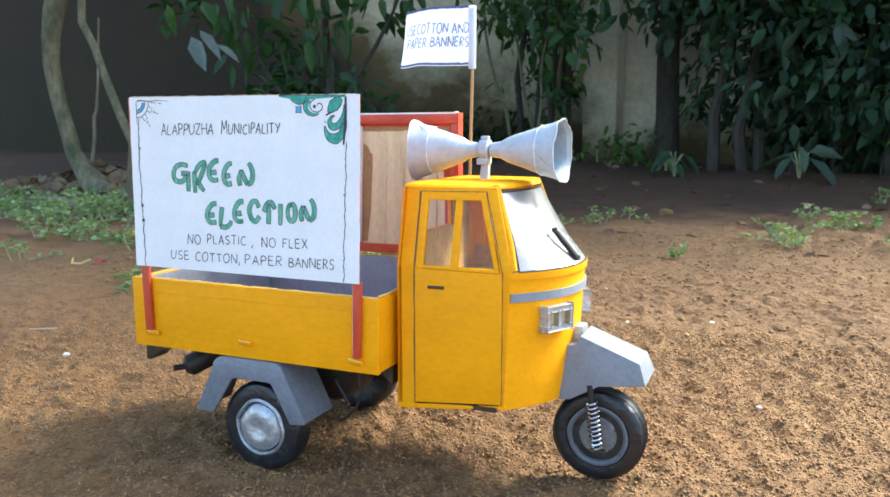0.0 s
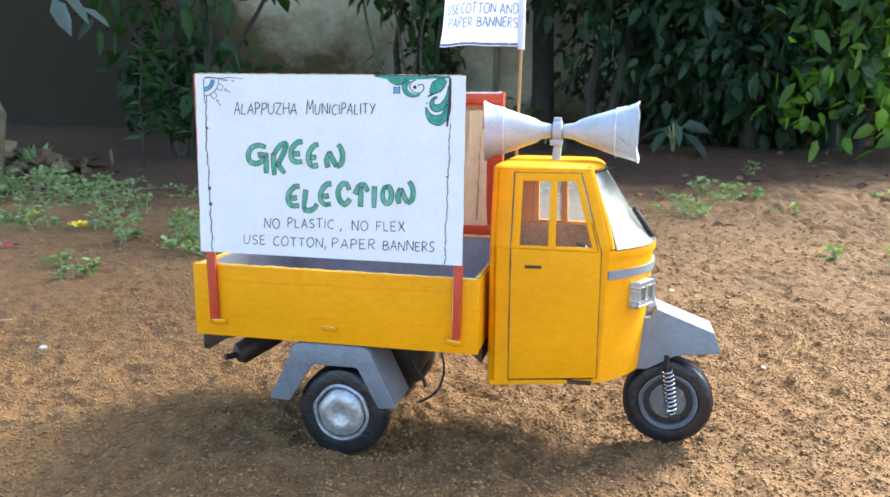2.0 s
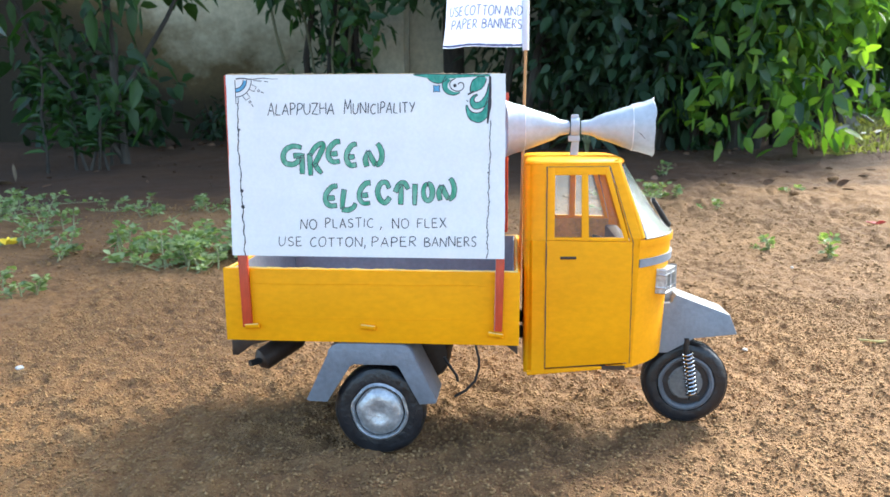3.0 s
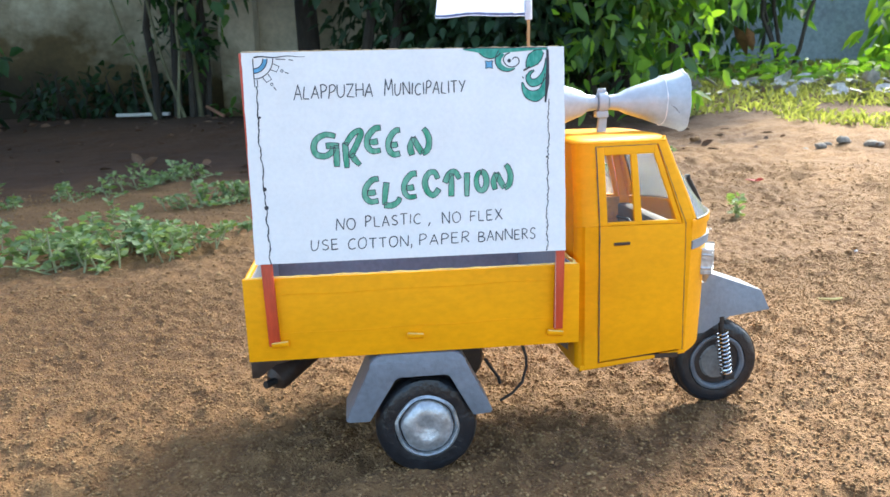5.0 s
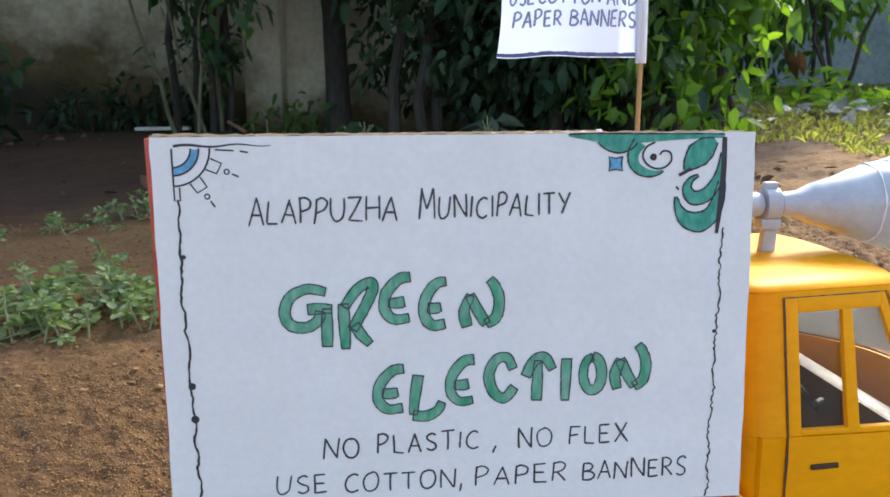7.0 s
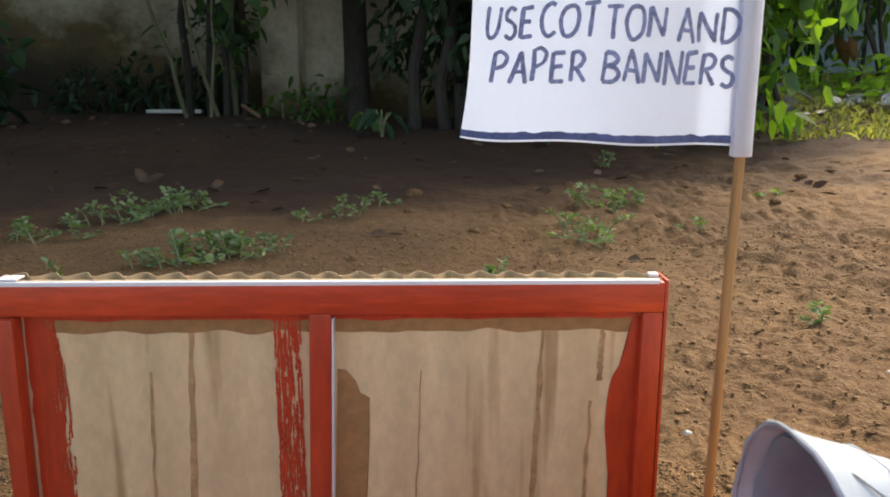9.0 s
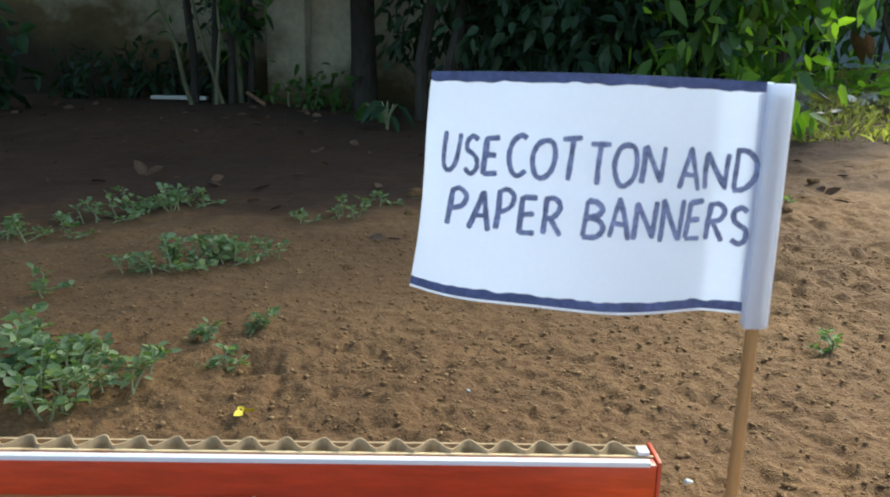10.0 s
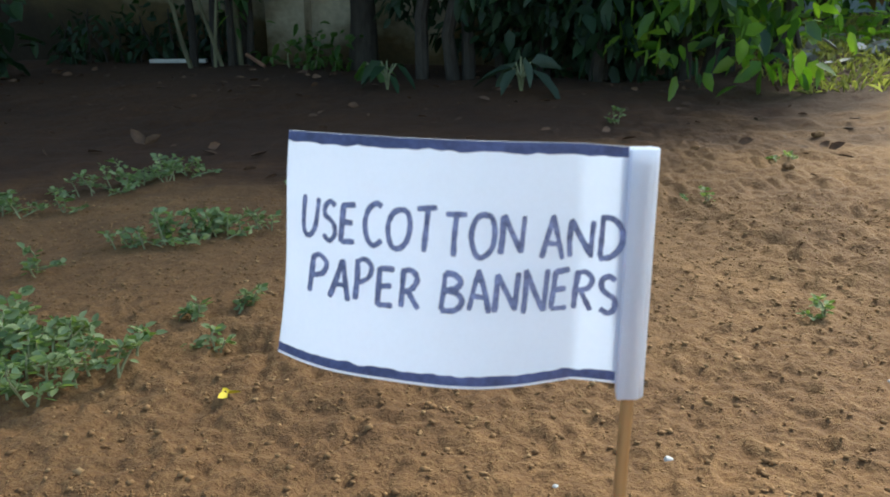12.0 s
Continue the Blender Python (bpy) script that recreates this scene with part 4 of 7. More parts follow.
# rear wheels with beaten silver caps
for out, y in ((-1, 0.3862), (1, 2 * YC - 0.3862)):
    c = (-0.2437, y, 0.0261)
    tyre, w, axis = wheel("rear_wheel", c, 0.0273, 0.017, out, 0.0165, "black painted rear wheel")
    part("rim", lathe([(w * 0.3, 0.0168), (w * 0.95, 0.0172), (w * 1.08, 0.0160), (w * 0.98, 0.0153), (w * 0.7, 0.0148), (w * 0.2, 0.0146)], c, axis, 40, wobble=0.05), SILVER, tyre, "rough silver rim")
    part("hubcap", lathe([(w * 0.2, 0.0142), (w * 0.88, 0.0141), (w * 1.06, 0.0128), (w * 1.20, 0.0105), (w * 1.26, 0.0082), (w * 1.22, 0.0060), (w * 1.10, 0.0030), (w * 1.06, 0.0006)], c, axis, 32, wobble=0.06), SILVER, tyre, "dished silver hubcap")
GREY_DISC = surface("brown_grey_disc", (0.20, 0.195, 0.19), 0.5, grain=350, stain=90, vary=0.3, bump=0.4)
# front wheel
fc = (-0.0537, YC, 0.0270)
tyre, w, axis = wheel("front_wheel", fc, 0.0268, 0.0165, -1, 0.0175, "black painted front wheel with ridged tread")
for side in (-1, 1):
    part("rim", lathe([(w * 0.3, 0.0176), (w * 0.95, 0.0178), (w * 1.0, 0.0165), (w * 0.9, 0.0150), (w * 0.7, 0.0146), (w * 0.2, 0.0146)], fc, (0, side, 0), 40, wobble=0.03), GREY_DARK, tyre, "dark grey rim ring")
    part("wheel_disc", lathe([(w * 0.2, 0.0150), (w * 0.62, 0.0148), (w * 0.7, 0.0110), (w * 0.84, 0.0100), (w * 0.88, 0.0040), (w * 0.9, 0.0005)], fc, (0, side, 0), 32, wobble=0.03), GREY_DISC, tyre)
    for k in range(5):
        a = k * math.tau / 5 + 0.4
        part("bolt", lathe([(w * 0.6, 0.0008), (w * 0.76, 0.0008), (w * 0.78, 0.0003)], (fc[0] + 0.0105 * math.cos(a), fc[1], fc[2] + 0.0105 * math.sin(a)), (0, side, 0), 8), BLACK, tyre)
for k in range(-2, 3):
    part("tread_groove", lathe([(-0.0002, 0.02685), (-0.0001, 0.02705), (0.0001, 0.02705), (0.0002, 0.02685)], (fc[0], fc[1] + k * 0.0022, fc[2]), (0, 1, 0), 48), TYRE, tyre)
# fork and spring at each side of the front wheel
for side in (-1, 1):
    y = YC + side * 0.0165
    top, low = Vector((-0.0566, y, 0.0560)), Vector((-0.0515, y, 0.0200))
    part("fork_leg", tube([top + Vector((0, 0, 0.004)), low + (top - low) * 0.92, low], [0.0021, 0.0017, 0.0016], 8), BLACK, truck)
    part("fork_lug", box(low - Vector((0.002, 0.002, 0.001)), low + Vector((0.0045, 0.0015, 0.003)), 0.0006), BLACK, truck)
    pts, turns = [], 11
    d = (top - low).normalized()
    e1 = d.orthogonal().normalized()
    e2 = d.cross(e1)
    a0, a1 = low + (top - low) * 0.06, low + (top - low) * 0.84
    for i in range(turns * 12 + 1):
        a = i * math.tau / 12
        pts.append(a0 + (a1 - a0) * (i / (turns * 12)) + (e1 * math.cos(a) + e2 * math.sin(a)) * 0.0034)
    part("spring", tube(pts, 0.00062, 6), STEEL, truck, "shiny coil spring")

# rear mudguards: folded grey arches
for near in (True, False):
    outer = [(-0.2862, 0.0342), (-0.2728, 0.0622)]
    outer += [(-0.2652 - 0.0083 * math.cos(a), 0.0607 + 0.0081 * math.sin(a)) for a in (0.45, 0.8, 1.15, 1.5)]
    outer += [(-0.2302 + 0.0083 * math.cos(a), 0.0605 + 0.0081 * math.sin(a)) for a in (1.5, 1.15, 0.8, 0.45)]
    outer += [(-0.2222, 0.0618), (-0.2090, 0.0350), (-0.2098, 0.0336)]
    rim_count = len(outer)
    outer += [(-0.2192, 0.0328), (-0.2312, 0.0552), (-0.2330, 0.0563), (-0.2575, 0.0563), (-0.2598, 0.0550), (-0.2738, 0.0332), (-0.2840, 0.0334)]
    y0, y1 = (0.3732, 0.3757) if near else (2 * YC - 0.3757, 2 * YC - 0.3732)
    arch = part("rear_mudguard", prism(outer, "y", y0, y1, 0.0007), GREY_BLUE, truck, "folded grey rear mudguard")
    ya, yb = (y1, 0.405) if near else (2 * YC - 0.405, y0)
    rim = outer[:rim_count - 1]
    low = [(x + 0.0014 * (-0.2475 - x) / 0.04, z - 0.0014) for x, z in rim]
    top = prism(rim + low[::-1], "y", ya, yb)
    part("arch_strip", top, GREY_BLUE, arch)

# under the tray: chassis rails, axle, engine, exhaust, cables
for y in (YC - 0.022, YC + 0.018):
    part("chassis_rail", box((-0.325, y, 0.0595), (-0.158, y + 0.004, 0.0672), 0.0005), BLACK, truck)
part("axle", tube([(-0.2425, 0.392, 0.0268), (-0.2425, 2 * YC - 0.392, 0.0268)], 0.003, 10), BLACK, truck)
for y in (0.408, 2 * YC - 0.408):
    part("axle_bracket", prism([(-0.250, 0.0595), (-0.235, 0.0595), (-0.2395, 0.024), (-0.2455, 0.024)], "y", y, y + 0.003), BLACK, truck)
engine = part("engine", box((-0.262, 0.420, 0.038), (-0.232, 0.474, 0.0672), 0.003), BROWN, truck, "dark brown engine block under the tray")
for k in range(5):
    part("fin", box((-0.2322, 0.424, 0.042 + k * 0.005), (-0.2302, 0.470, 0.0445 + k * 0.005), 0.0004), BROWN, engine)
part("air_drum", lathe([(0, 0.004), (0.0006, 0.0150), (0.003, 0.0165), (0.030, 0.0165), (0.0315, 0.012)], (-0.2215, 0.424, 0.0475), (0, 1, 0), 24, wobble=0.08), BROWN, truck)
part("muffler", tube([(-0.3270, 0.4115, 0.0447), (-0.3245, 0.4135, 0.0460), (-0.3060, 0.4280, 0.0570), (-0.3030, 0.4300, 0.0592)], [0.004, 0.0074, 0.0074, 0.005], 16), BROWN, truck, "dark brown exhaust drum")
part("tail_pipe", tube([(-0.3294, 0.4030, 0.0464), (-0.3225, 0.4120, 0.0464)], 0.0021, 8), BLACK, truck)
part("pipe", tube([(-0.304, 0.4295, 0.0585), (-0.296, 0.430, 0.0640), (-0.290, 0.430, 0.0675)], 0.0035, 8), BROWN, truck)
part("tail_bracket", prism([(-0.3335, 0.0672), (-0.3335, 0.0575), (-0.3300, 0.0575), (-0.3210, 0.0640), (-0.3080, 0.0672)], "y", 0.384, 0.397, 0.0005), BROWN, truck)
part("tail_bracket", prism([(-0.3335, 0.0672), (-0.3335, 0.0575), (-0.3300, 0.0575), (-0.3210, 0.0640), (-0.3080, 0.0672)], "y", 0.497, 0.510, 0.0005), BROWN, truck)
part("cable", tube([(-0.1880, 0.399, 0.0672), (-0.1874, 0.398, 0.0610), (-0.1856, 0.397, 0.0545), (-0.1855, 0.397, 0.0490), (-0.1880, 0.397, 0.0400), (-0.1935, 0.397, 0.0340), (-0.2005, 0.398, 0.0295)], 0.0008, 6), BLACK, truck, "black cable hanging under the tray")
part("cable", tube([(-0.2075, 0.406, 0.052), (-0.2045, 0.406, 0.047), (-0.2000, 0.406, 0.0405), (-0.1990, 0.406, 0.0365)], 0.0010, 6), BLACK, truck)


# ---- painted sign on the near side ----
BY = 0.3708                    # the paper's face
sign = thing("sign_board", (-0.248, 0.3708, 0.077), "white paper election sign on cardboard with red posts beside the tray", "sign", turn=2.2)
BX0, BX1, BZ0, BZ1 = -0.3244, -0.1700, 0.1203, 0.2210


def bow(co):
    """The sheet's free upper corner leans back a little."""
    u, v = (co.x - BX0) / (BX1 - BX0), (co.z - BZ0) / (BZ1 - BZ0)
    return Vector((co.x, co.y + 0.0035 * max(0.0, u) * max(0.0, v), co.z))


part("board", prism([(BX0 - 0.0010, BZ0 + 0.0016), (BX1 - 0.0015, BZ0 + 0.0004), (BX1 - 0.0015, BZ1 - 0.0006), (BX0 - 0.0013, BZ1 + 0.0006)], "y", BY + 0.0003, BY + 0.0034, 0.0002), RED, sign, "cardboard panel painted red at the back and edges", bow)
edge = bmesh.new()
for side_off in (0.0004, 0.0031):
    pts = [(BX0 + i * (BX1 - BX0 - 0.003) / 80, BY + side_off + 0.0003, BZ1 + 0.0009 - 0.0012 * i / 80 + rough_edge.uniform(-0.0002, 0.0005)) for i in range(81)]
    tube(pts, 0.0004, 5, edge)
pts = [(BX0 + i * (BX1 - BX0 - 0.003) / 320, BY + 0.002 + 0.0012 * math.sin(i * 0.94), BZ1 + 0.0008 - 0.0012 * i / 320) for i in range(321)]
tube(pts, 0.0003, 5, edge)
part("raw_edge", edge, KRAFT, sign, "raw corrugated cardboard edge", bow)
sheet = bmesh.new()
nxs, nzs = 40, 26
wave = random.Random(4)
side_x0 = [wave.uniform(-0.00015, 0.00015) for _ in range(nzs + 1)]
for layer in (0, 1):
    grid = []
    for j in range(nzs + 1):
        z = BZ0 + (BZ1 - BZ0) * j / nzs
        lean = -0.0011 * (1 - j / nzs)
        row = []
        for i in range(nxs + 1):
            x = BX0 + lean * (1 - i / nxs) + (BX1 - BX0) * i / nxs + (side_x0[j] if i in (0, nxs) else 0)
            row.append(sheet.verts.new((x, BY + 0.0002 * layer, z + 0.0008 * (0.5 - i / nxs) + 0.0004 * j / nzs)))
        grid.append(row)
    for a, b in zip(grid, grid[1:]):
        for i in range(nxs):
            sheet.faces.new((a[i], a[i + 1], b[i + 1], b[i]))
paper = part("paper", sheet, WHITE_PAPER, sign, "white hand-lettered paper sheet", bow)
for x, w, zt in ((-0.3199, 0.0056, BZ0 + 0.0012), (-0.1730, 0.0048, BZ0 + 0.0004)):
    lean = -0.0006 if x < -0.3 else 0.0006
    part("post", prism([(x - w / 2 - lean, 0.0778), (x + w / 2 - lean, 0.0778), (x + w / 2 + lean, zt), (x - w / 2 + lean, zt)], "y", BY + 0.0012, Y0 - 0.0004, 0.0006), RED, sign, "flat red painted post")
PINK_EDGE = surface("pale_pink_edge", (0.66, 0.38, 0.32), 0.7, grain=500, vary=0.3)
part("post_edge", prism([(-0.1756, 0.0785), (-0.17538, 0.0785), (-0.1748, 0.1205), (-0.1750, 0.1205)], "y", BY + 0.0009, BY + 0.0019), PINK_EDGE, sign, "bare pale edge of the post")

INK_Y = BY - 0.00012


def on_paper(x, z, layer=0):
    return (x, INK_Y - 0.000004 * layer, z)


def spread(co):
    """Fits the pen work to the sheet's width and slope."""
    k = 1.016 + 0.154 * (co.x + 0.248)
    return bow(Vector((-0.266 + (co.x + 0.266) * k, co.y, 0.218 + (co.z - 0.218) * k)))


rnd = random.Random(21)
for text, x0, x1, z0, z1, tall, gap, first in (
        ("ALAPPUZHA", -0.3014, -0.2641, 0.1996, 0.2001, 0.0061, 0.16, 1.14), ("MUNICIPALITY", -0.2585, -0.2194, 0.2002, 0.2006, 0.0057, 0.26, 1.30),
        ("NO", -0.2852, -0.2758, 0.1359, 0.1362, 0.0056, 0.28, 1), ("PLASTIC", -0.2709, -0.2435, 0.1368, 0.1374, 0.0051, 0.30, 1), (",", -0.2396, -0.2384, 0.1368, 0.1368, 0.0050, 0.28, 1),
        ("NO", -0.2329, -0.2235, 0.1369, 0.1371, 0.0055, 0.28, 1), ("FLEX", -0.2188, -0.2025, 0.1370, 0.1372, 0.0054, 0.28, 1), ("USE", -0.2981, -0.2847, 0.1265, 0.1264, 0.0050, 0.28, 1),
        ("COTTON,", -0.2799, -0.2482, 0.1260, 0.1263, 0.0052, 0.26, 1), ("PAPER", -0.2446, -0.2194, 0.1264, 0.1266, 0.0054, 0.28, 1), ("BANNERS", -0.2149, -0.1857, 0.1267, 0.1270, 0.0053, 0.26, 1)):
    bm = bmesh.new()
    pen_word(bm, text, x0, x1, z0, z1, tall, 0.00052, on_paper, rnd, gap, first)
    tagged(part("lettering", bm, PENCIL, paper, "thin black handwritten capitals", bow), kind="stuff")

# rounded marker letters: pen paths in a unit box
PEN = {}
PEN["E"] = [[(0.94, 0.90), (0.58, 0.86), (0.20, 0.60), (0.14, 0.28), (0.42, 0.09), (0.88, 0.11)], [(0.26, 0.42), (0.50, 0.41), (0.74, 0.43)]]
PEN["G"] = [[(0.84, 0.87), (0.51, 0.92), (0.20, 0.80), (0.09, 0.57), (0.18, 0.38), (0.46, 0.33), (0.68, 0.43), (0.74, 0.57)], [(0.51, 0.61), (0.72, 0.62), (0.95, 0.61)], [(0.87, 0.61), (0.86, 0.3), (0.85, 0.02)]]
PEN["R"] = [[(0.12, 0.66), (0.14, 0.35), (0.15, 0.03)], [(0.14, 0.62), (0.50, 0.87), (0.85, 0.95), (0.90, 0.84), (0.66, 0.58), (0.35, 0.30)], [(0.40, 0.36), (0.58, 0.22), (0.80, 0.09)]]
PEN["N"] = [[(0.17, 0.07), (0.10, 0.36), (0.25, 0.68)], [(0.25, 0.68), (0.45, 0.35), (0.62, 0.11)], [(0.62, 0.11), (0.85, 0.25), (0.92, 0.57), (0.82, 0.84), (0.70, 0.97)]]
PEN["L"] = [[(0.31, 0.97), (0.21, 0.5), (0.15, 0.13)], [(0.15, 0.12), (0.50, 0.09), (0.82, 0.20), (0.95, 0.38)]]
PEN["C"] = [[(0.86, 0.66), (0.70, 0.88), (0.38, 0.85), (0.17, 0.56), (0.30, 0.22), (0.62, 0.09), (0.90, 0.30)]]
PEN["T"] = [[(0.08, 0.52), (0.33, 0.82), (0.67, 0.89), (0.91, 0.64)], [(0.47, 0.82), (0.45, 0.4), (0.42, 0.02)]]
PEN["I"] = [[(0.55, 0.99), (0.5, 0.5), (0.45, 0.01)]]
PEN["O"] = [[(0.5 + 0.31 * math.sin(k * math.tau / 12), 0.5 + 0.38 * math.cos(k * math.tau / 12)) for k in range(13)]]


BIG = [("G", -0.2949, -0.2810, 0.1669, 0.1840), ("R", -0.2798, -0.2701, 0.1659, 0.1849), ("E", -0.2691, -0.2608, 0.1728, 0.1864), ("E", -0.2586, -0.2516, 0.1708, 0.1850), ("N", -0.2485, -0.2371, 0.1704, 0.1842),
       ("E", -0.2713, -0.2630, 0.1482, 0.1617), ("L", -0.2625, -0.2530, 0.1459, 0.1588), ("E", -0.2520, -0.2443, 0.1496, 0.1636), ("C", -0.2422, -0.2331, 0.1500, 0.1640), ("T", -0.2316, -0.2227, 0.1500, 0.1637),
       ("I", -0.2215, -0.2182, 0.1498, 0.1616), ("O", -0.2168, -0.2084, 0.1508, 0.1633), ("N", -0.2076, -0.1971, 0.1517, 0.1650)]


def beside(pts, off):
    """The line at a distance off from a stroke's middle line, off given point by point."""
    out = []
    for i, (x, z) in enumerate(pts):
        a, b = pts[max(i - 1, 0)], pts[min(i + 1, len(pts) - 1)]
        dx, dz = b[0] - a[0], b[1] - a[1]
        size = math.hypot(dx, dz) or 1
        out.append((x - dz / size * off[i], z + dx / size * off[i]))
    return out


for ch, x0, x1, z0, z1 in BIG:
    dark_bm, green_bm = bmesh.new(), bmesh.new()
    for k, stroke in enumerate(PEN[ch]):
        pts = [(x0 + u * (x1 - x0), z0 + v * (z1 - z0)) for u, v in smooth_line(stroke)]
        n_ = len(pts)
        swell = rnd.uniform(0.2, 0.8)
        wide = [0.0025 + 0.0006 * math.cos((i / (n_ - 1) - swell) * 2.6) + rnd.uniform(-0.0001, 0.0001) for i in range(n_)]
        ribbon(pts, wide, INK_Y - 0.00001 * k, green_bm)
        for side, gap in ((0.5, 0.86), (-0.5, 0.97)):
            line = beside(pts, [w * side * gap + rnd.uniform(-0.00006, 0.00006) for w in wide])
            ribbon(line, [rnd.uniform(0.0002, 0.00044) for _ in line], INK_Y - 0.0001 - 0.00001 * k, dark_bm)
        for e_, w_ in ((0, wide[0]), (-1, wide[-1])):
            cap = [beside(pts, [w * s_ for w in wide])[e_] for s_ in (0.5, 0, -0.5)]
            ribbon(cap, 0.0004, INK_Y - 0.00012 - 0.00001 * k, dark_bm)
    tagged(part("letter_outline", dark_bm, PENCIL, paper, "black outline of a large letter", bow), kind="stuff")
    tagged(part("letter", green_bm, INK_GREEN, paper, "large green rounded letter", bow), kind="stuff")
# drawn border: wavering lines, a blue corner sun, teal scrolls
ink = bmesh.new()
for x, x_end, z0, z1, w, jag in ((-0.3186, -0.3180, 0.2065, 0.1212, 0.00055, 0.0002), (-0.1801, -0.1822, 0.1965, 0.1228, 0.00045, 0.00035)):
    pts = []
    for i in range(90):
        z = z0 + (z1 - z0) * i / 89
        pts.append((x + (x_end - x) * i / 89 + 0.0011 * noise.noise((i * 0.17, x * 90, 3)) + rnd.uniform(-jag, jag), z))
    ribbon(pts, [w * rnd.uniform(0.6, 1.4) for _ in pts], INK_Y, ink)
for x, z, r in ((-0.3180, 0.1580, 0.0010), (-0.3178, 0.1490, 0.0011), (-0.3178, 0.192, 0.0006), (-0.1815, 0.169, 0.0005)):
    blob([(x + r * math.cos(k * math.tau / 10), z + r * math.sin(k * math.tau / 10)) for k in range(10)], INK_Y - 0.00002, ink)
ribbon([(-0.3185 + 0.0235 * i / 12, 0.2196 + 0.0003 * math.sin(i)) for i in range(13)], [0.0007 * (1 - i / 16) for i in range(13)], INK_Y, ink)


def arc(cx0, cz0, r, a0, a1, n=14):
    return [(cx0 + r * math.cos(a0 + (a1 - a0) * i / n), cz0 + r * math.sin(a0 + (a1 - a0) * i / n)) for i in range(n + 1)]


QC = (-0.3190, 0.2190)
for r in (0.0046, 0.0066, 0.0092):
    ribbon(arc(*QC, r, -math.pi / 2, 0), 0.00045, INK_Y, ink)
ribbon([QC, (QC[0], QC[1] - 0.0093)], 0.00045, INK_Y, ink)
ribbon([(QC[0], QC[1] - 0.0095), (QC[0], QC[1] - 0.0128), (QC[0] + 0.0014, QC[1] - 0.0128), (QC[0] + 0.0014, QC[1] - 0.0095)], 0.0004, INK_Y, ink)
for a in (-0.42, -0.98):
    c, s = math.cos(a), math.sin(a)
    u = (-s, c)
    pts = [(QC[0] + c * r + u[0] * o, QC[1] + s * r + u[1] * o) for r, o in ((0.0094, -0.0015), (0.0122, -0.0014), (0.0124, 0.0014), (0.0095, 0.0015))]
    ribbon(pts, 0.0004, INK_Y, ink)
    ribbon(arc(QC[0] + c * 0.0143, QC[1] + s * 0.0143, 0.0006, 0, math.tau, 10), 0.00035, INK_Y, ink)
    ribbon([(QC[0] + c * 0.0157, QC[1] + s * 0.0157), (QC[0] + c * 0.0175, QC[1] + s * 0.0175)], 0.00045, INK_Y, ink)
ribbon([(QC[0] + 0.0105, QC[1] - 0.0004), (QC[0] + 0.0150, QC[1] - 0.0007)], 0.0004, INK_Y, ink)
ribbon([(QC[0] + 0.0165, QC[1] - 0.0008), (QC[0] + 0.0185, QC[1] - 0.0012)], 0.0004, INK_Y, ink)
part("drawing", ribbon(arc(*QC, 0.0056, -math.pi / 2, -0.05), 0.0017, INK_Y + 0.00003), INK_BLUE, paper, "blue band of the corner sun", spread)
teal, lines, G_Y = bmesh.new(), bmesh.new(), INK_Y - 0.00003


def scroll(pts, n=6):
    """A rounded line in the corner drawing's own box, 2.8 wide and 1.8 high."""
    return smooth_line([(-0.2203 + 0.01496 * u + 0.0003 * (1.8 - v), 0.1945 + 0.01468 * v - 0.0003 * u) for u, v in pts], n)


def leafy(pts, wides, rim):
    """A green stroke that swells and thins, with a dark line along one or both edges."""
    line = scroll(pts)
    n_ = len(line) - 1
    w = [0.0] * (n_ + 1)
    for i in range(n_ + 1):
        f_ = i / n_ * (len(wides) - 1)
        k = min(int(f_), len(wides) - 2)
        w[i] = 0.01496 * (wides[k] + (wides[k + 1] - wides[k]) * (f_ - k))
    ribbon(line, w, G_Y, teal)
    for side in rim:
        ribbon(beside(line, [x * 0.5 * side for x in w]), [rnd.uniform(0.0003, 0.0006) for _ in line], INK_Y - 0.00006, lines)


leafy([(0.02, 1.79), (0.5, 1.76), (0.9, 1.73), (1.5, 1.76), (2.2, 1.79), (2.8, 1.80)], [0.03, 0.14, 0.20, 0.14, 0.09, 0.07], (1,))
leafy([(0.55, 1.70), (0.72, 1.60), (0.92, 1.57), (1.10, 1.62), (1.22, 1.70)], [0.06, 0.12, 0.16, 0.14, 0.05], (-1,))
leafy([(1.28, 1.68), (1.17, 1.50), (1.18, 1.30), (1.32, 1.17), (1.52, 1.13), (1.70, 1.18)], [0.24, 0.20, 0.18, 0.16, 0.10, 0.03], (-1,))
ribbon(scroll([(1.55, 1.68), (1.40, 1.60), (1.33, 1.45), (1.40, 1.30), (1.55, 1.22), (1.72, 1.24), (1.84, 1.36), (1.82, 1.50), (1.70, 1.53), (1.63, 1.46)]), 0.0005, INK_Y - 0.00005, lines)
for r_ in (0.0003, 0.0007):
    ribbon(arc(*scroll([(1.52, 1.42), (1.53, 1.42)])[0], r_, 0, math.tau, 10), 0.0005, INK_Y - 0.00005, lines)
leafy([(2.10, 1.18), (2.18, 1.30), (2.32, 1.46), (2.48, 1.60), (2.64, 1.72)], [0.04, 0.26, 0.44, 0.38, 0.10], (1, -1))
ribbon(scroll([(1.98, 1.10), (2.10, 1.16), (2.20, 1.22)]), [0.0009] * 13, INK_Y - 0.00006, lines)
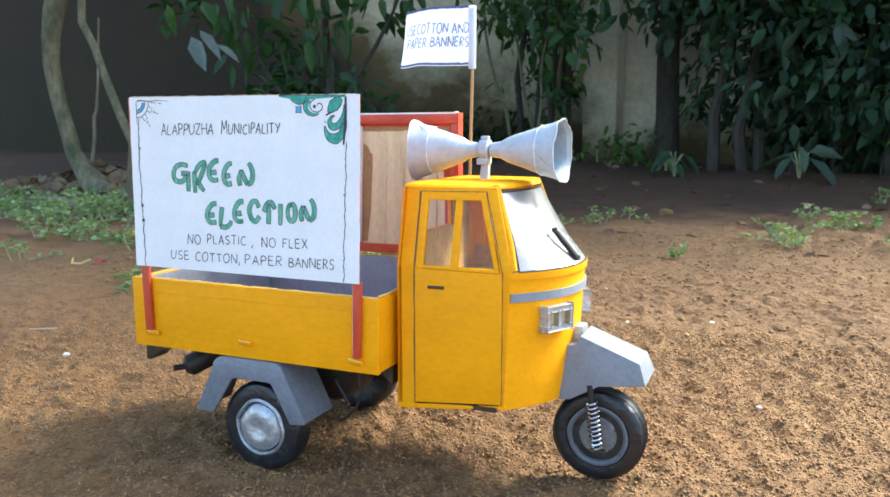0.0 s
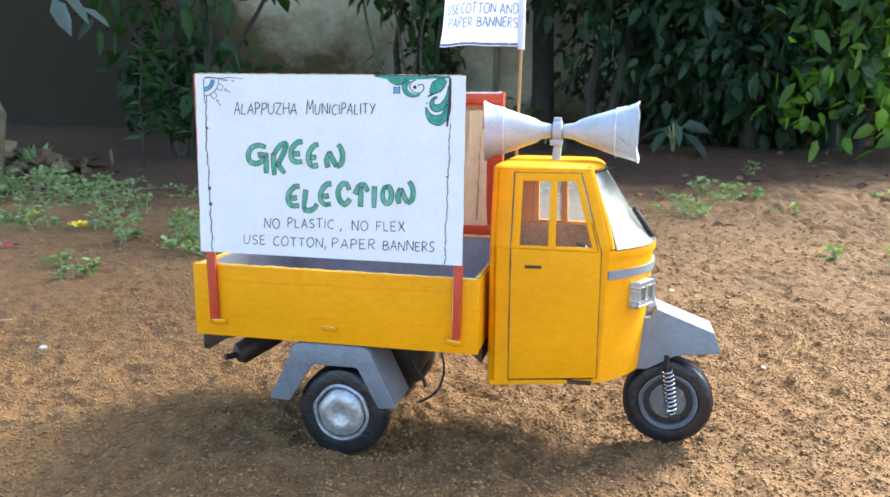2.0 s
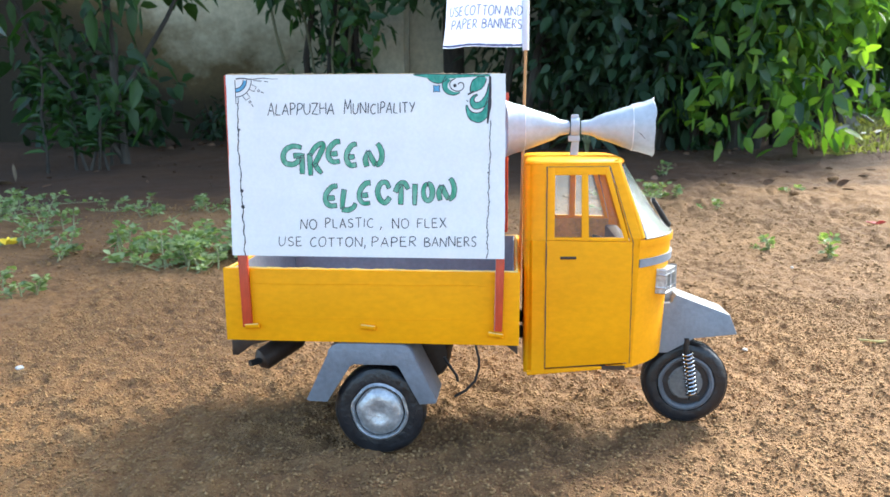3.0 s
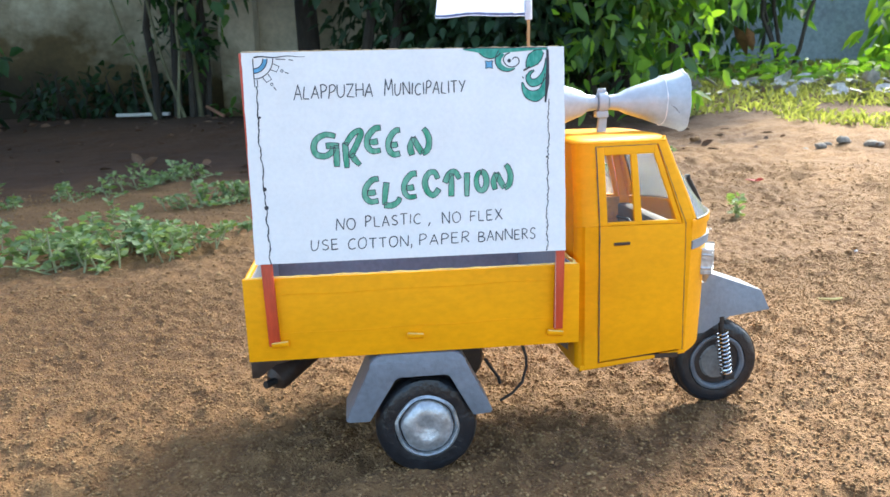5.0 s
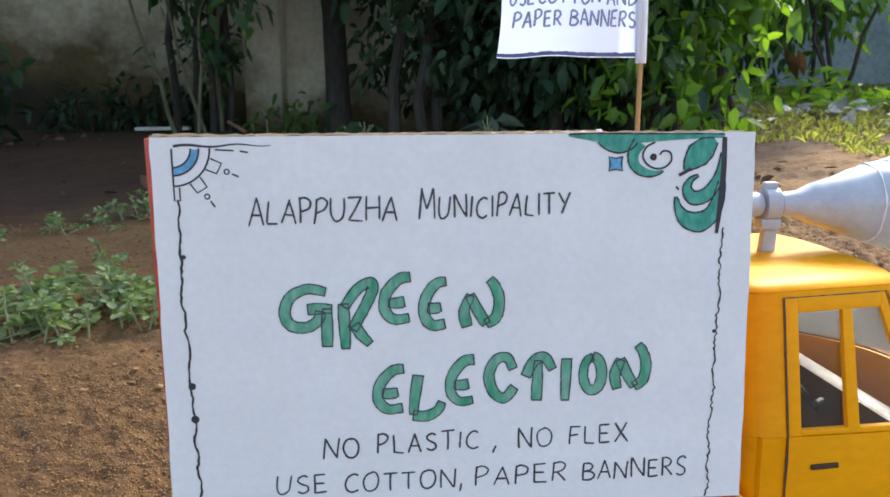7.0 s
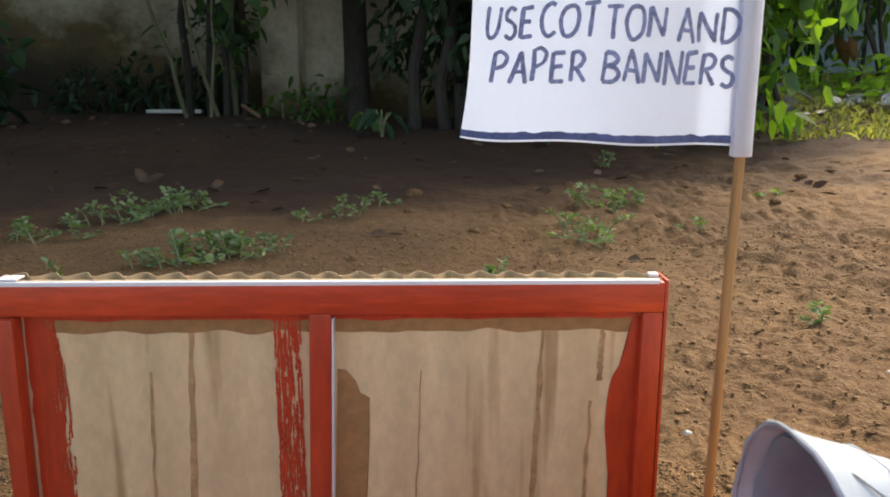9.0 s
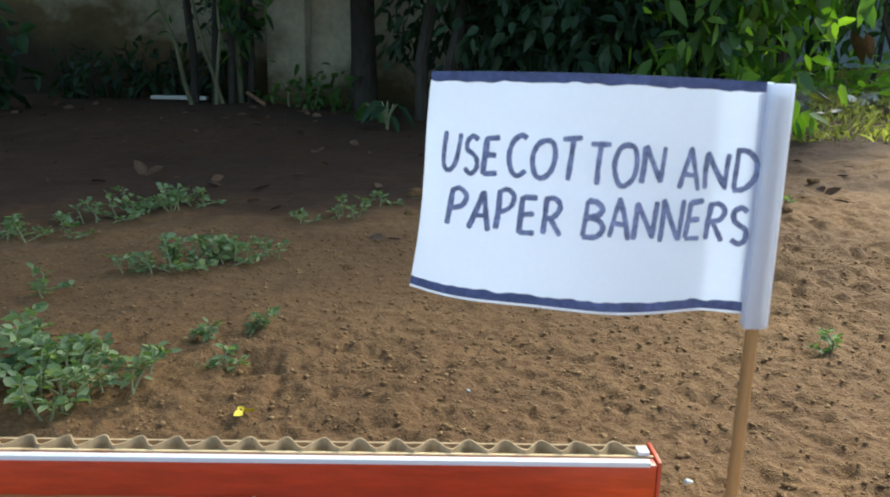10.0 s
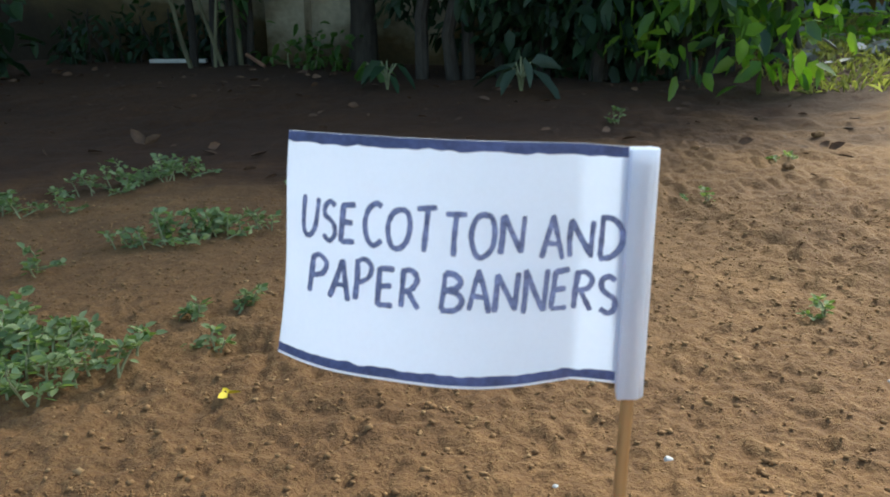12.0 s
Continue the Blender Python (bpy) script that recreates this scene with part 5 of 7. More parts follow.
leafy([(2.34, 1.10), (2.20, 1.02), (2.13, 0.86), (2.24, 0.70), (2.46, 0.74), (2.64, 0.94), (2.74, 1.20), (2.78, 1.50)], [0.03, 0.09, 0.16, 0.24, 0.24, 0.20, 0.14, 0.08], (1, -1))
leafy([(1.93, 0.72), (1.98, 0.50), (2.12, 0.32), (2.36, 0.26), (2.58, 0.40), (2.70, 0.66), (2.76, 1.00)], [0.03, 0.14, 0.28, 0.36, 0.28, 0.22, 0.12], (1, -1))
ribbon(scroll([(1.93, 0.90), (1.98, 0.84)]), 0.0005, INK_Y - 0.00005, lines)
ribbon(scroll([(2.80, 1.78), (2.79, 1.20), (2.74, 0.60), (2.68, 0.05)]), [0.0012 + 0.0004 * math.sin(i / 18 * 3.1) - 0.0009 * max(0, i / 18 - 0.6) for i in range(19)], INK_Y - 0.00006, lines)
star_c = scroll([(0.85, 1.30), (0.86, 1.30)])[0]
star = [(star_c[0] + r * math.cos(a), star_c[1] + r * math.sin(a)) for a, r in [(k * math.pi / 4 + math.pi / 4, 0.0026 if k % 2 == 0 else 0.0014) for k in range(8)]]
part("drawing", blob(star, G_Y), INK_BLUE, paper, "small blue star", bow)
ribbon(star + star[:1], 0.0004, INK_Y - 0.00006, lines)
tagged(part("drawing", teal, INK_TEAL, paper, "teal leaf scrolls in the corner", bow), kind="stuff")
tagged(part("drawing", lines, INK, paper, "black outlines of the leaf scrolls", bow), kind="stuff")
tagged(part("drawing", ink, INK, paper, "black pen border lines", spread), kind="stuff")

# ---- framed cardboard panel on the far side ----
FY = 0.517
FX0, FX1, FZ0, FZ1 = -0.3280, -0.1772, 0.1145, 0.2150
panel = thing("cardboard_panel", (-0.2515, FY + 0.002, 0.1125), "raw corrugated cardboard panel with red painted frame on the tray", "panel", turn=1.5)


def card_material():
    m = surface("kraft_cardboard", (0.79, 0.62, 0.35), 0.85, grain=420, stain=14, vary=0.13, bump=0.2, stretch=(1, 1, 0.5))
    nt = m.node_tree
    bsdf = nt.nodes["Principled BSDF"]
    base = bsdf.inputs["Base Color"].links[0].from_socket
    tc = nt.nodes.new("ShaderNodeTexCoord")
    sep = nt.nodes.new("ShaderNodeSeparateXYZ")
    nt.links.new(tc.outputs["Object"], sep.inputs["Vector"])
    # faint upright flute lines and darker damp runs
    wv = nt.nodes.new("ShaderNodeTexWave")
    wv.wave_type, wv.bands_direction, wv.wave_profile = "BANDS", "X", "SIN"
    wv.inputs["Scale"].default_value = 22.0
    wv.inputs["Distortion"].default_value = 0.6
    nt.links.new(tc.outputs["Object"], wv.inputs["Vector"])
    mp = node(nt, "ShaderNodeMapping", Scale=(1, 1, 0.05))
    nt.links.new(tc.outputs["Object"], mp.inputs["Vector"])
    run = node(nt, "ShaderNodeTexNoise", Scale=150.0, Detail=2.0)
    nt.links.new(mp.outputs["Vector"], run.inputs["Vector"])
    rr = nt.nodes.new("ShaderNodeValToRGB")
    rr.color_ramp.elements[0].position, rr.color_ramp.elements[0].color = 0.30, (0.66, 0.58, 0.5, 1)
    rr.color_ramp.elements[1].position = 0.38
    nt.links.new(run.outputs["Fac"], rr.inputs["Fac"])
    wr = nt.nodes.new("ShaderNodeValToRGB")
    wr.color_ramp.elements[0].color = (0.9, 0.89, 0.87, 1)
    nt.links.new(wv.outputs["Fac"], wr.inputs["Fac"])
    a = nt.nodes.new("ShaderNodeMix")
    b = nt.nodes.new("ShaderNodeMix")
    for mx in (a, b):
        mx.data_type, mx.blend_type = "RGBA", "MULTIPLY"
        mx.inputs["Factor"].default_value = 1.0
    nt.links.new(base, a.inputs[6])
    nt.links.new(rr.outputs["Color"], a.inputs[7])
    nt.links.new(a.outputs[2], b.inputs[6])
    nt.links.new(wr.outputs["Color"], b.inputs[7])
    nt.links.new(b.outputs[2], bsdf.inputs["Base Color"])
    return m


CARD = card_material()
part("face_sheet", box((FX0, FY + 0.0006, FZ0), (FX1, FY + 0.0012, FZ1)), CARD, panel, "stained kraft cardboard face")
part("back_sheet", box((FX0, FY + 0.0056, FZ0), (FX1, FY + 0.0062, FZ1 - 0.0004)), KRAFT, panel)
flute = bmesh.new()
prev = None
N_FL = 21 * 12
for i in range(N_FL + 1):
    x = FX0 + 0.0015 + (FX1 - FX0 - 0.003) * i / N_FL
    a = i * math.tau / 12
    jag = 0.0003 * noise.noise((i * 0.3, 4, 4))
    y = FY + 0.0034 + 0.0020 * math.sin(a)
    row = [flute.verts.new((x, y - 0.00018, FZ0)), flute.verts.new((x, y - 0.00018, FZ1 + 0.0007 + jag)), flute.verts.new((x, y + 0.00018, FZ1 + 0.0007 + jag)), flute.verts.new((x, y + 0.00018, FZ0))]
    if prev:
        for k in range(4):
            flute.faces.new((prev[k], prev[(k + 1) % 4], row[(k + 1) % 4], row[k]))
    prev = row
part("fluted_core", flute, KRAFT, panel, "wavy corrugated core seen at the top")


def rail(name, pts, deep=0.0021, paint=RED):
    return part(name, prism(pts, "y", FY - deep, FY + 0.0005, 0.0005), paint, panel, "brush-painted red card strip")


rail("top_rail", [(FX0 + 0.0005, FZ1 - 0.0078), (FX1, FZ1 - 0.0074), (FX1, FZ1 - 0.0002), (FX0 + 0.0005, FZ1 - 0.0002)], 0.0024, RED_ALONG)
rail("bottom_rail", [(FX0, FZ0), (FX1, FZ0), (FX1, FZ0 + 0.0065), (FX0, FZ0 + 0.0065)], 0.0021, RED_ALONG)
rail("side_rail", [(FX0 - 0.0005, FZ0 + 0.0066), (FX0 + 0.0030, FZ0 + 0.0066), (FX0 + 0.0041, FZ1 - 0.0079), (FX0 - 0.0003, FZ1 - 0.0079)], 0.0042)
rail("side_rail", [(FX1 - 0.0050, FZ0 + 0.0066), (FX1, FZ0 + 0.0066), (FX1, FZ1 - 0.0075), (FX1 - 0.0048, FZ1 - 0.0075)])
rail("middle_rail", [(-0.2604, FZ0 + 0.0066), (-0.2553, FZ0 + 0.0066), (-0.2531, FZ1 - 0.0072), (-0.2581, FZ1 - 0.0072)], 0.0032)
part("bare_edge", prism([(-0.25525, FZ0 + 0.007), (-0.2549, FZ0 + 0.007), (-0.2527, FZ1 - 0.0085), (-0.25305, FZ1 - 0.0085)], "y", FY - 0.0028, FY + 0.0005), WHITE_PAPER, panel, "bare white edge of the middle strip")
part("white_edge", box((FX0 + 0.001, FY - 0.0024, FZ1 - 0.0008), (FX1 - 0.0012, FY - 0.0008, FZ1 + 0.0003), 0.0002), WHITE_PAPER, panel, "white paper edge along the top")
part("corner_tab", box((FX0 + 0.0002, FY - 0.0016, FZ1 + 0.00045), (FX0 + 0.0048, FY + 0.0025, FZ1 + 0.0009), 0.0002), WHITE_PAPER, panel)
part("corner_tab", box((FX1 - 0.0030, FY + 0.0004, FZ1 + 0.0002), (FX1 - 0.0008, FY + 0.0030, FZ1 + 0.0010), 0.0002), WHITE_PAPER, panel)
part("end_strip", box((FX1 + 0.0001, FY - 0.0021, FZ0), (FX1 + 0.0009, FY + 0.0062, FZ1 + 0.0002), 0.0002), RED, panel)
part("end_strip", box((FX0 - 0.0015, FY - 0.0021, FZ0), (FX0 - 0.0006, FY + 0.0062, FZ1 + 0.0002), 0.0002), RED, panel)
# ragged brush marks beside the strips
smear = random.Random(17)
marks = bmesh.new()


def smear_band(x0, x1, z0, z1, ragged, streaks):
    """Overlapping upright brush streaks with broken ends."""
    for _ in range(streaks):
        x = smear.uniform(x0, x1)
        zc, half = smear.uniform(z0, z1), smear.uniform(0.0008, 0.005)
        pts = [(x + smear.uniform(-1, 1) * ragged, zc + half * (k / 4 - 1)) for k in range(9)]
        ribbon(pts, [smear.uniform(0.0001, 0.0005) for _ in pts], FY + 0.00045 - smear.uniform(0, 0.0001), marks)


smear_band(-0.2655, -0.2608, 0.150, 0.205, 0.0001, 210)
smear_band(-0.2668, -0.2648, 0.118, 0.204, 0.0001, 130)
smear_band(-0.2680, -0.2618, 0.116, 0.160, 0.0001, 110)
smear_band(FX0 + 0.0088, FX0 + 0.0112, 0.118, 0.205, 0.0001, 330)
smear_band(FX0 + 0.0100, FX0 + 0.0128, 0.118, 0.198, 0.0001, 110)
smear_band(FX1 - 0.0062, FX1 - 0.0050, 0.128, 0.190, 0.0001, 120)
tagged(part("brush_mark", marks, RED, panel, "dry red brush marks on the cardboard"), kind="stuff")
edge_bm = bmesh.new()
left_pts = [(FX0 + 0.0067 + 0.0002 * i / 40, FZ0 + 0.007 + i * 0.0855 / 40) for i in range(41)]
ribbon(left_pts, [0.0050 + 0.0009 * noise.noise((i * 0.5, 5, 7)) for i in range(41)], FY + 0.0004, edge_bm)
right_edge = smooth_line([(-0.1836, 0.2060), (-0.1853, 0.1960), (-0.1880, 0.1900), (-0.1889, 0.1800), (-0.1882, 0.1710), (-0.1873, 0.1600), (-0.1876, 0.1400), (-0.1866, 0.1215)])
blob(right_edge + [(FX1 - 0.0040, 0.1215), (FX1 - 0.0040, 0.2060)], FY + 0.0004, edge_bm)
top_pts = [(FX0 + 0.006 + i * (FX1 - FX0 - 0.011) / 60, FZ1 - 0.0082) for i in range(61)]
ribbon(top_pts, [0.0022 + 0.0022 * max(0, noise.noise((i * 0.22, 2, 7))) for i in range(61)], FY + 0.00034, edge_bm)
part("paint_overrun", edge_bm, RED, panel, "uneven red paint over the cardboard")
STAIN = surface("damp_cardboard", (0.40, 0.225, 0.085), 0.8, grain=400, stain=60, vary=0.2)
GLUE_RUN = surface("dried_glue_run", (0.52, 0.34, 0.16), 0.8, grain=400, stain=90, vary=0.3)
stain = [(-0.2552, 0.122), (-0.2540, 0.150), (-0.2524, 0.1935), (-0.2505, 0.1932), (-0.2482, 0.1905), (-0.2472, 0.1875), (-0.2450, 0.1862), (-0.2452, 0.176), (-0.2462, 0.163), (-0.2470, 0.145), (-0.2500, 0.122)]
damp = bmesh.new()
ribbon([(x, z - 0.0022) for x, z in top_pts], [0.0040 + 0.0022 * noise.noise((i * 0.3, 6, 3)) for i in range(61)], FY + 0.00046, damp)
part("stain", damp, STAIN, panel, "brown glue stain")
part("stain", blob(stain, FY + 0.0005), STAIN, panel, "brown glue stain")
# thin brown runs down the card
for x0, z0, x1, z1, wide in ((-0.2858, 0.2040, -0.2892, 0.1250, 0.0017), (-0.2957, 0.1930, -0.2985, 0.1250, 0.0010), (-0.2045, 0.2030, -0.2070, 0.1250, 0.0015), (-0.1903, 0.2040, -0.1908, 0.1900, 0.0014), (-0.1925, 0.1850, -0.1945, 0.1250, 0.0013), (-0.2330, 0.1930, -0.2352, 0.1300, 0.0004)):
    run = [(x0 + (x1 - x0) * i / 40 + 0.0004 * noise.noise((i * 0.3, x0 * 500, 2)), z0 + (z1 - z0) * i / 40) for i in range(41)]
    part("stain", ribbon(run, [wide * (0.6 + 0.5 * noise.noise((i * 0.35, x0 * 300, 8)) + 0.3 * min(1, i / 20)) for i in range(41)], FY + 0.0005), GLUE_RUN, panel, "thin brown run of glue")

# ---- flag on a bamboo stick ----
flag = thing("flag", (-0.1640, 0.5120, 0.071), "white paper flag with blue edges on a bamboo stick", "flag")
PX, PY = -0.1640, 0.5125
part("pole", tube([(PX - 0.0030, PY - 0.0015, 0.0715), (PX - 0.0015, PY - 0.0008, 0.16), (PX, PY, 0.246), (PX + 0.0002, PY, 0.2832)], [0.00115, 0.0011, 0.0011, 0.001], 10), BAMBOO, flag, "thin brown bamboo stick")


def flag_spot(s, v, lift=0.0):
    """s from the free end (0) to the stick (1), v from bottom to top."""
    x0, x1 = -0.2240 + 0.0040 * v + 0.0005 * math.sin(v * 5.0), -0.16555
    x = x0 + (x1 - x0) * s
    z_bot = 0.2470 - 0.0010 * s + 0.0006 * math.sin(s * 11.0 + 3.4) * (1 - s)
    z_top = 0.2855 - 0.0005 * s + 0.0006 * math.sin(math.pi * s)
    y = (0.5225 + 0.004 * v) * (1 - s) + (0.5122 - 0.0006 * v) * s - 0.0085 * math.sin(math.pi * min(1.0, s * 1.15)) * (1 - 0.35 * v)
    return (x, y - lift, z_bot + (z_top - z_bot) * v)


def flag_sheet(s0, s1, v0, v1, lift, thick, ns, nv, wob=0.0):
    bm = bmesh.new()
    for ly in (lift, lift - thick):
        grid = []
        for j in range(nv + 1):
            row = []
            for i in range(ns + 1):
                v = v0 + (v1 - v0) * j / nv
                if wob and j == (nv if v0 < 0.5 else 0):
                    v += wob * noise.noise((i * 0.4, v0 * 9, 1))
                row.append(bm.verts.new(flag_spot(s0 + (s1 - s0) * i / ns, v, ly)))
            grid.append(row)
        for a, b in zip(grid, grid[1:]):
            for i in range(ns):
                bm.faces.new((a[i], a[i + 1], b[i + 1], b[i]))
    return bm


cloth = part("cloth", flag_sheet(0, 1.0, 0, 1, 0.0, 0.00022, 60, 24), CLOTH, flag, "white paper flag, gently waved")
part("stripe", flag_sheet(0.0, 0.985, 0.958, 1.0, 0.00012, 0.00005, 60, 3, 0.012), INK_NAVY, cloth, "navy blue marker stripe")
part("stripe", flag_sheet(0.0, 0.985, 0.012, 0.052, 0.00012, 0.00005, 60, 3, 0.012), INK_NAVY, cloth, "navy blue marker stripe")
sleeve = prism([(PX - 0.0022, PY - 0.0018), (PX + 0.0014, PY - 0.0016), (PX + 0.0024, PY - 0.0004), (PX + 0.0024, PY + 0.0007), (PX + 0.0012, PY + 0.0016), (PX - 0.0020, PY + 0.0014)], "z", 0.2437, 0.2848, 0.0003)
part("sleeve", sleeve, CLOTH, flag, "folded white sleeve round the stick")


FLAG_W, FLAG_H = 0.058, 0.0385


def on_flag(x, z, layer=0):
    return flag_spot(x / FLAG_W, z / FLAG_H, 0.0003 + 0.000004 * layer)


fr = random.Random(5)
for text, a, b, v, v1 in (("USE", 0.058, 0.230, 0.562, 0.556), ("COT", 0.256, 0.466, 0.562, 0.556), ("TON", 0.490, 0.710, 0.550, 0.566), ("AND", 0.760, 0.983, 0.548, 0.545),
                          ("PAPER", 0.088, 0.424, 0.324, 0.318), ("BANNERS", 0.487, 0.976, 0.324, 0.322)):
    bm = bmesh.new()
    pen_word(bm, text, a * FLAG_W, b * FLAG_W, v * FLAG_H, v1 * FLAG_H, 0.165 * FLAG_H, 0.00092, on_flag, fr, 0.24)
    tagged(part("lettering", bm, INK_GREY, cloth, "grey-blue handwritten marker capitals"), kind="stuff")

# ---- paired horn loudspeaker on the cab roof ----
horn = thing("horn_loudspeaker", (-0.1305, 0.455, 0.1738), "pair of white paper horn loudspeakers on the cab roof", "loudspeaker")
HC = Vector((-0.1305, 0.455, 0.1910))


def horn_cone(axis, length, r_mouth, seed):
    axis = Vector(axis).normalized()
    prof = [(0.004, 0.0042), (0.010, 0.0050), (length * 0.30, 0.0072), (length * 0.40, 0.0088), (length * 0.51, 0.0104), (length * 0.62, 0.0122), (length * 0.71, 0.0136), (length * 0.74, 0.0144), (length * 0.82, 0.0154), (length * 0.90, 0.0166), (length, r_mouth)]
    prof_in = [(a - 0.0004, r - 0.0006) for a, r in prof[::-1]]
    bm = lathe(prof + prof_in, HC, axis, 30, wobble=0.05, closed=True)
    j = random.Random(seed)
    for v in bm.verts:
        d = (v.co - HC).dot(axis)
        if d > length * 0.985:
            ang = math.atan2(v.co.z - HC.z, v.co.y - HC.y)
            v.co += axis * (0.0016 * noise.noise((math.cos(ang) * 1.6, math.sin(ang) * 1.6, seed)))
    for v in bm.verts:
        d = v.co - HC
        ax = axis * d.dot(axis)
        out = d - ax
        # folds and flat spots of rolled paper
        turn_ = math.atan2(out.z, out.y)
        fold = 0.0007 * noise.noise((math.cos(turn_) * 2.2, math.sin(turn_) * 2.2, seed + ax.length * 45)) + 0.00035 * noise.noise(v.co * 420)
        v.co += out.normalized() * fold * min(1.0, ax.length / 0.02)
    def facets(mesh):
        """The flared end is folded flat in places, eight uneven facets."""
        for v in mesh.verts:
            d = v.co - HC
            along = d.dot(axis)
            out = d - axis * along
            turn_ = math.atan2(out.z, out.y) + seed
            flat = abs(math.cos(turn_ * 4 + 0.8 * math.sin(turn_)))
            v.co -= out * 0.055 * flat * min(1.0, max(0.0, (along / length - 0.55) / 0.4))

    facets(bm)
    bm.verts.ensure_lookup_table()
    seam_ring = [bm.verts[7 * 30 + k].co.copy() for k in range(30)]
    mouth_ring = [bm.verts[10 * 30 + k].co.copy() for k in range(30)]
    cone = part("horn", bm, HORN_WHITE, horn, "white painted paper horn")
    part("seam", tube(seam_ring + seam_ring[:1], [j.uniform(0.0001, 0.00045) for _ in range(31)], 5), WHITE_PAPER, cone, "torn white paper seam")
    part("rim", tube(mouth_ring + mouth_ring[:1], [j.uniform(0.0003, 0.0006) for _ in range(31)], 6), HORN_WHITE, cone, "uneven cut paper rim")
    for k in range(3):
        bm_line = [seam_ring[(k * 9 + seed) % 30].lerp(mouth_ring[(k * 9 + seed + i) % 30], 0.15 + 0.2 * i) for i in range(4)]
        part("scratch", tube(bm_line, [0.00008, 0.00016, 0.00014, 0.00006], 4), BROWN, cone, "thin dark scratch")
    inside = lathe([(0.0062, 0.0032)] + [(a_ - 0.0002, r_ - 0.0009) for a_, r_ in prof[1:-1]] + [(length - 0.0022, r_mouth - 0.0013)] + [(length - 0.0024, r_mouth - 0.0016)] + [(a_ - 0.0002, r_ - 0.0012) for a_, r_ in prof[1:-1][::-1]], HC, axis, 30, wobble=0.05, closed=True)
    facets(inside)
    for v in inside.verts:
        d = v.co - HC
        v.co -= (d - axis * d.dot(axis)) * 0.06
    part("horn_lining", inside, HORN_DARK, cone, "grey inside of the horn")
    return cone


horn_cone((1, 0.0, -0.005), 0.0475, 0.0186, 3)
horn_cone((-1, -0.12, -0.01), 0.0440, 0.0188, 8)
part("clamp", lathe([(-0.0028, 0.0045), (-0.0026, 0.0062), (0.0026, 0.0062), (0.0028, 0.0045)], HC, (1, 0, 0), 20, wobble=0.05), HORN_WHITE, horn, "white clamp round the throats")
part("clamp_block", box((HC.x - 0.0042, HC.y - 0.0042, 0.1823), (HC.x + 0.0030, HC.y + 0.003, 0.1860), 0.0005), HORN_WHITE, horn)
part("foot", prism([(HC.x - 0.0030, 0.1736), (HC.x + 0.0022, 0.1736), (HC.x + 0.0026, 0.1824), (HC.x - 0.0020, 0.1824)], "y", HC.y - 0.0022, HC.y + 0.0018, 0.0003), HORN_WHITE, horn)
part("top_knot", box((HC.x - 0.0026, HC.y - 0.002, 0.1966), (HC.x + 0.0022, HC.y + 0.002, 0.1992), 0.0008), HORN_WHITE, horn)


# ---- garden wall ----
wall = thing("wall_back", (-2.5, 4.06, 0.0), "weathered grey plaster garden wall with damp stains and painted shade at its left end", "wall", kind="structure")


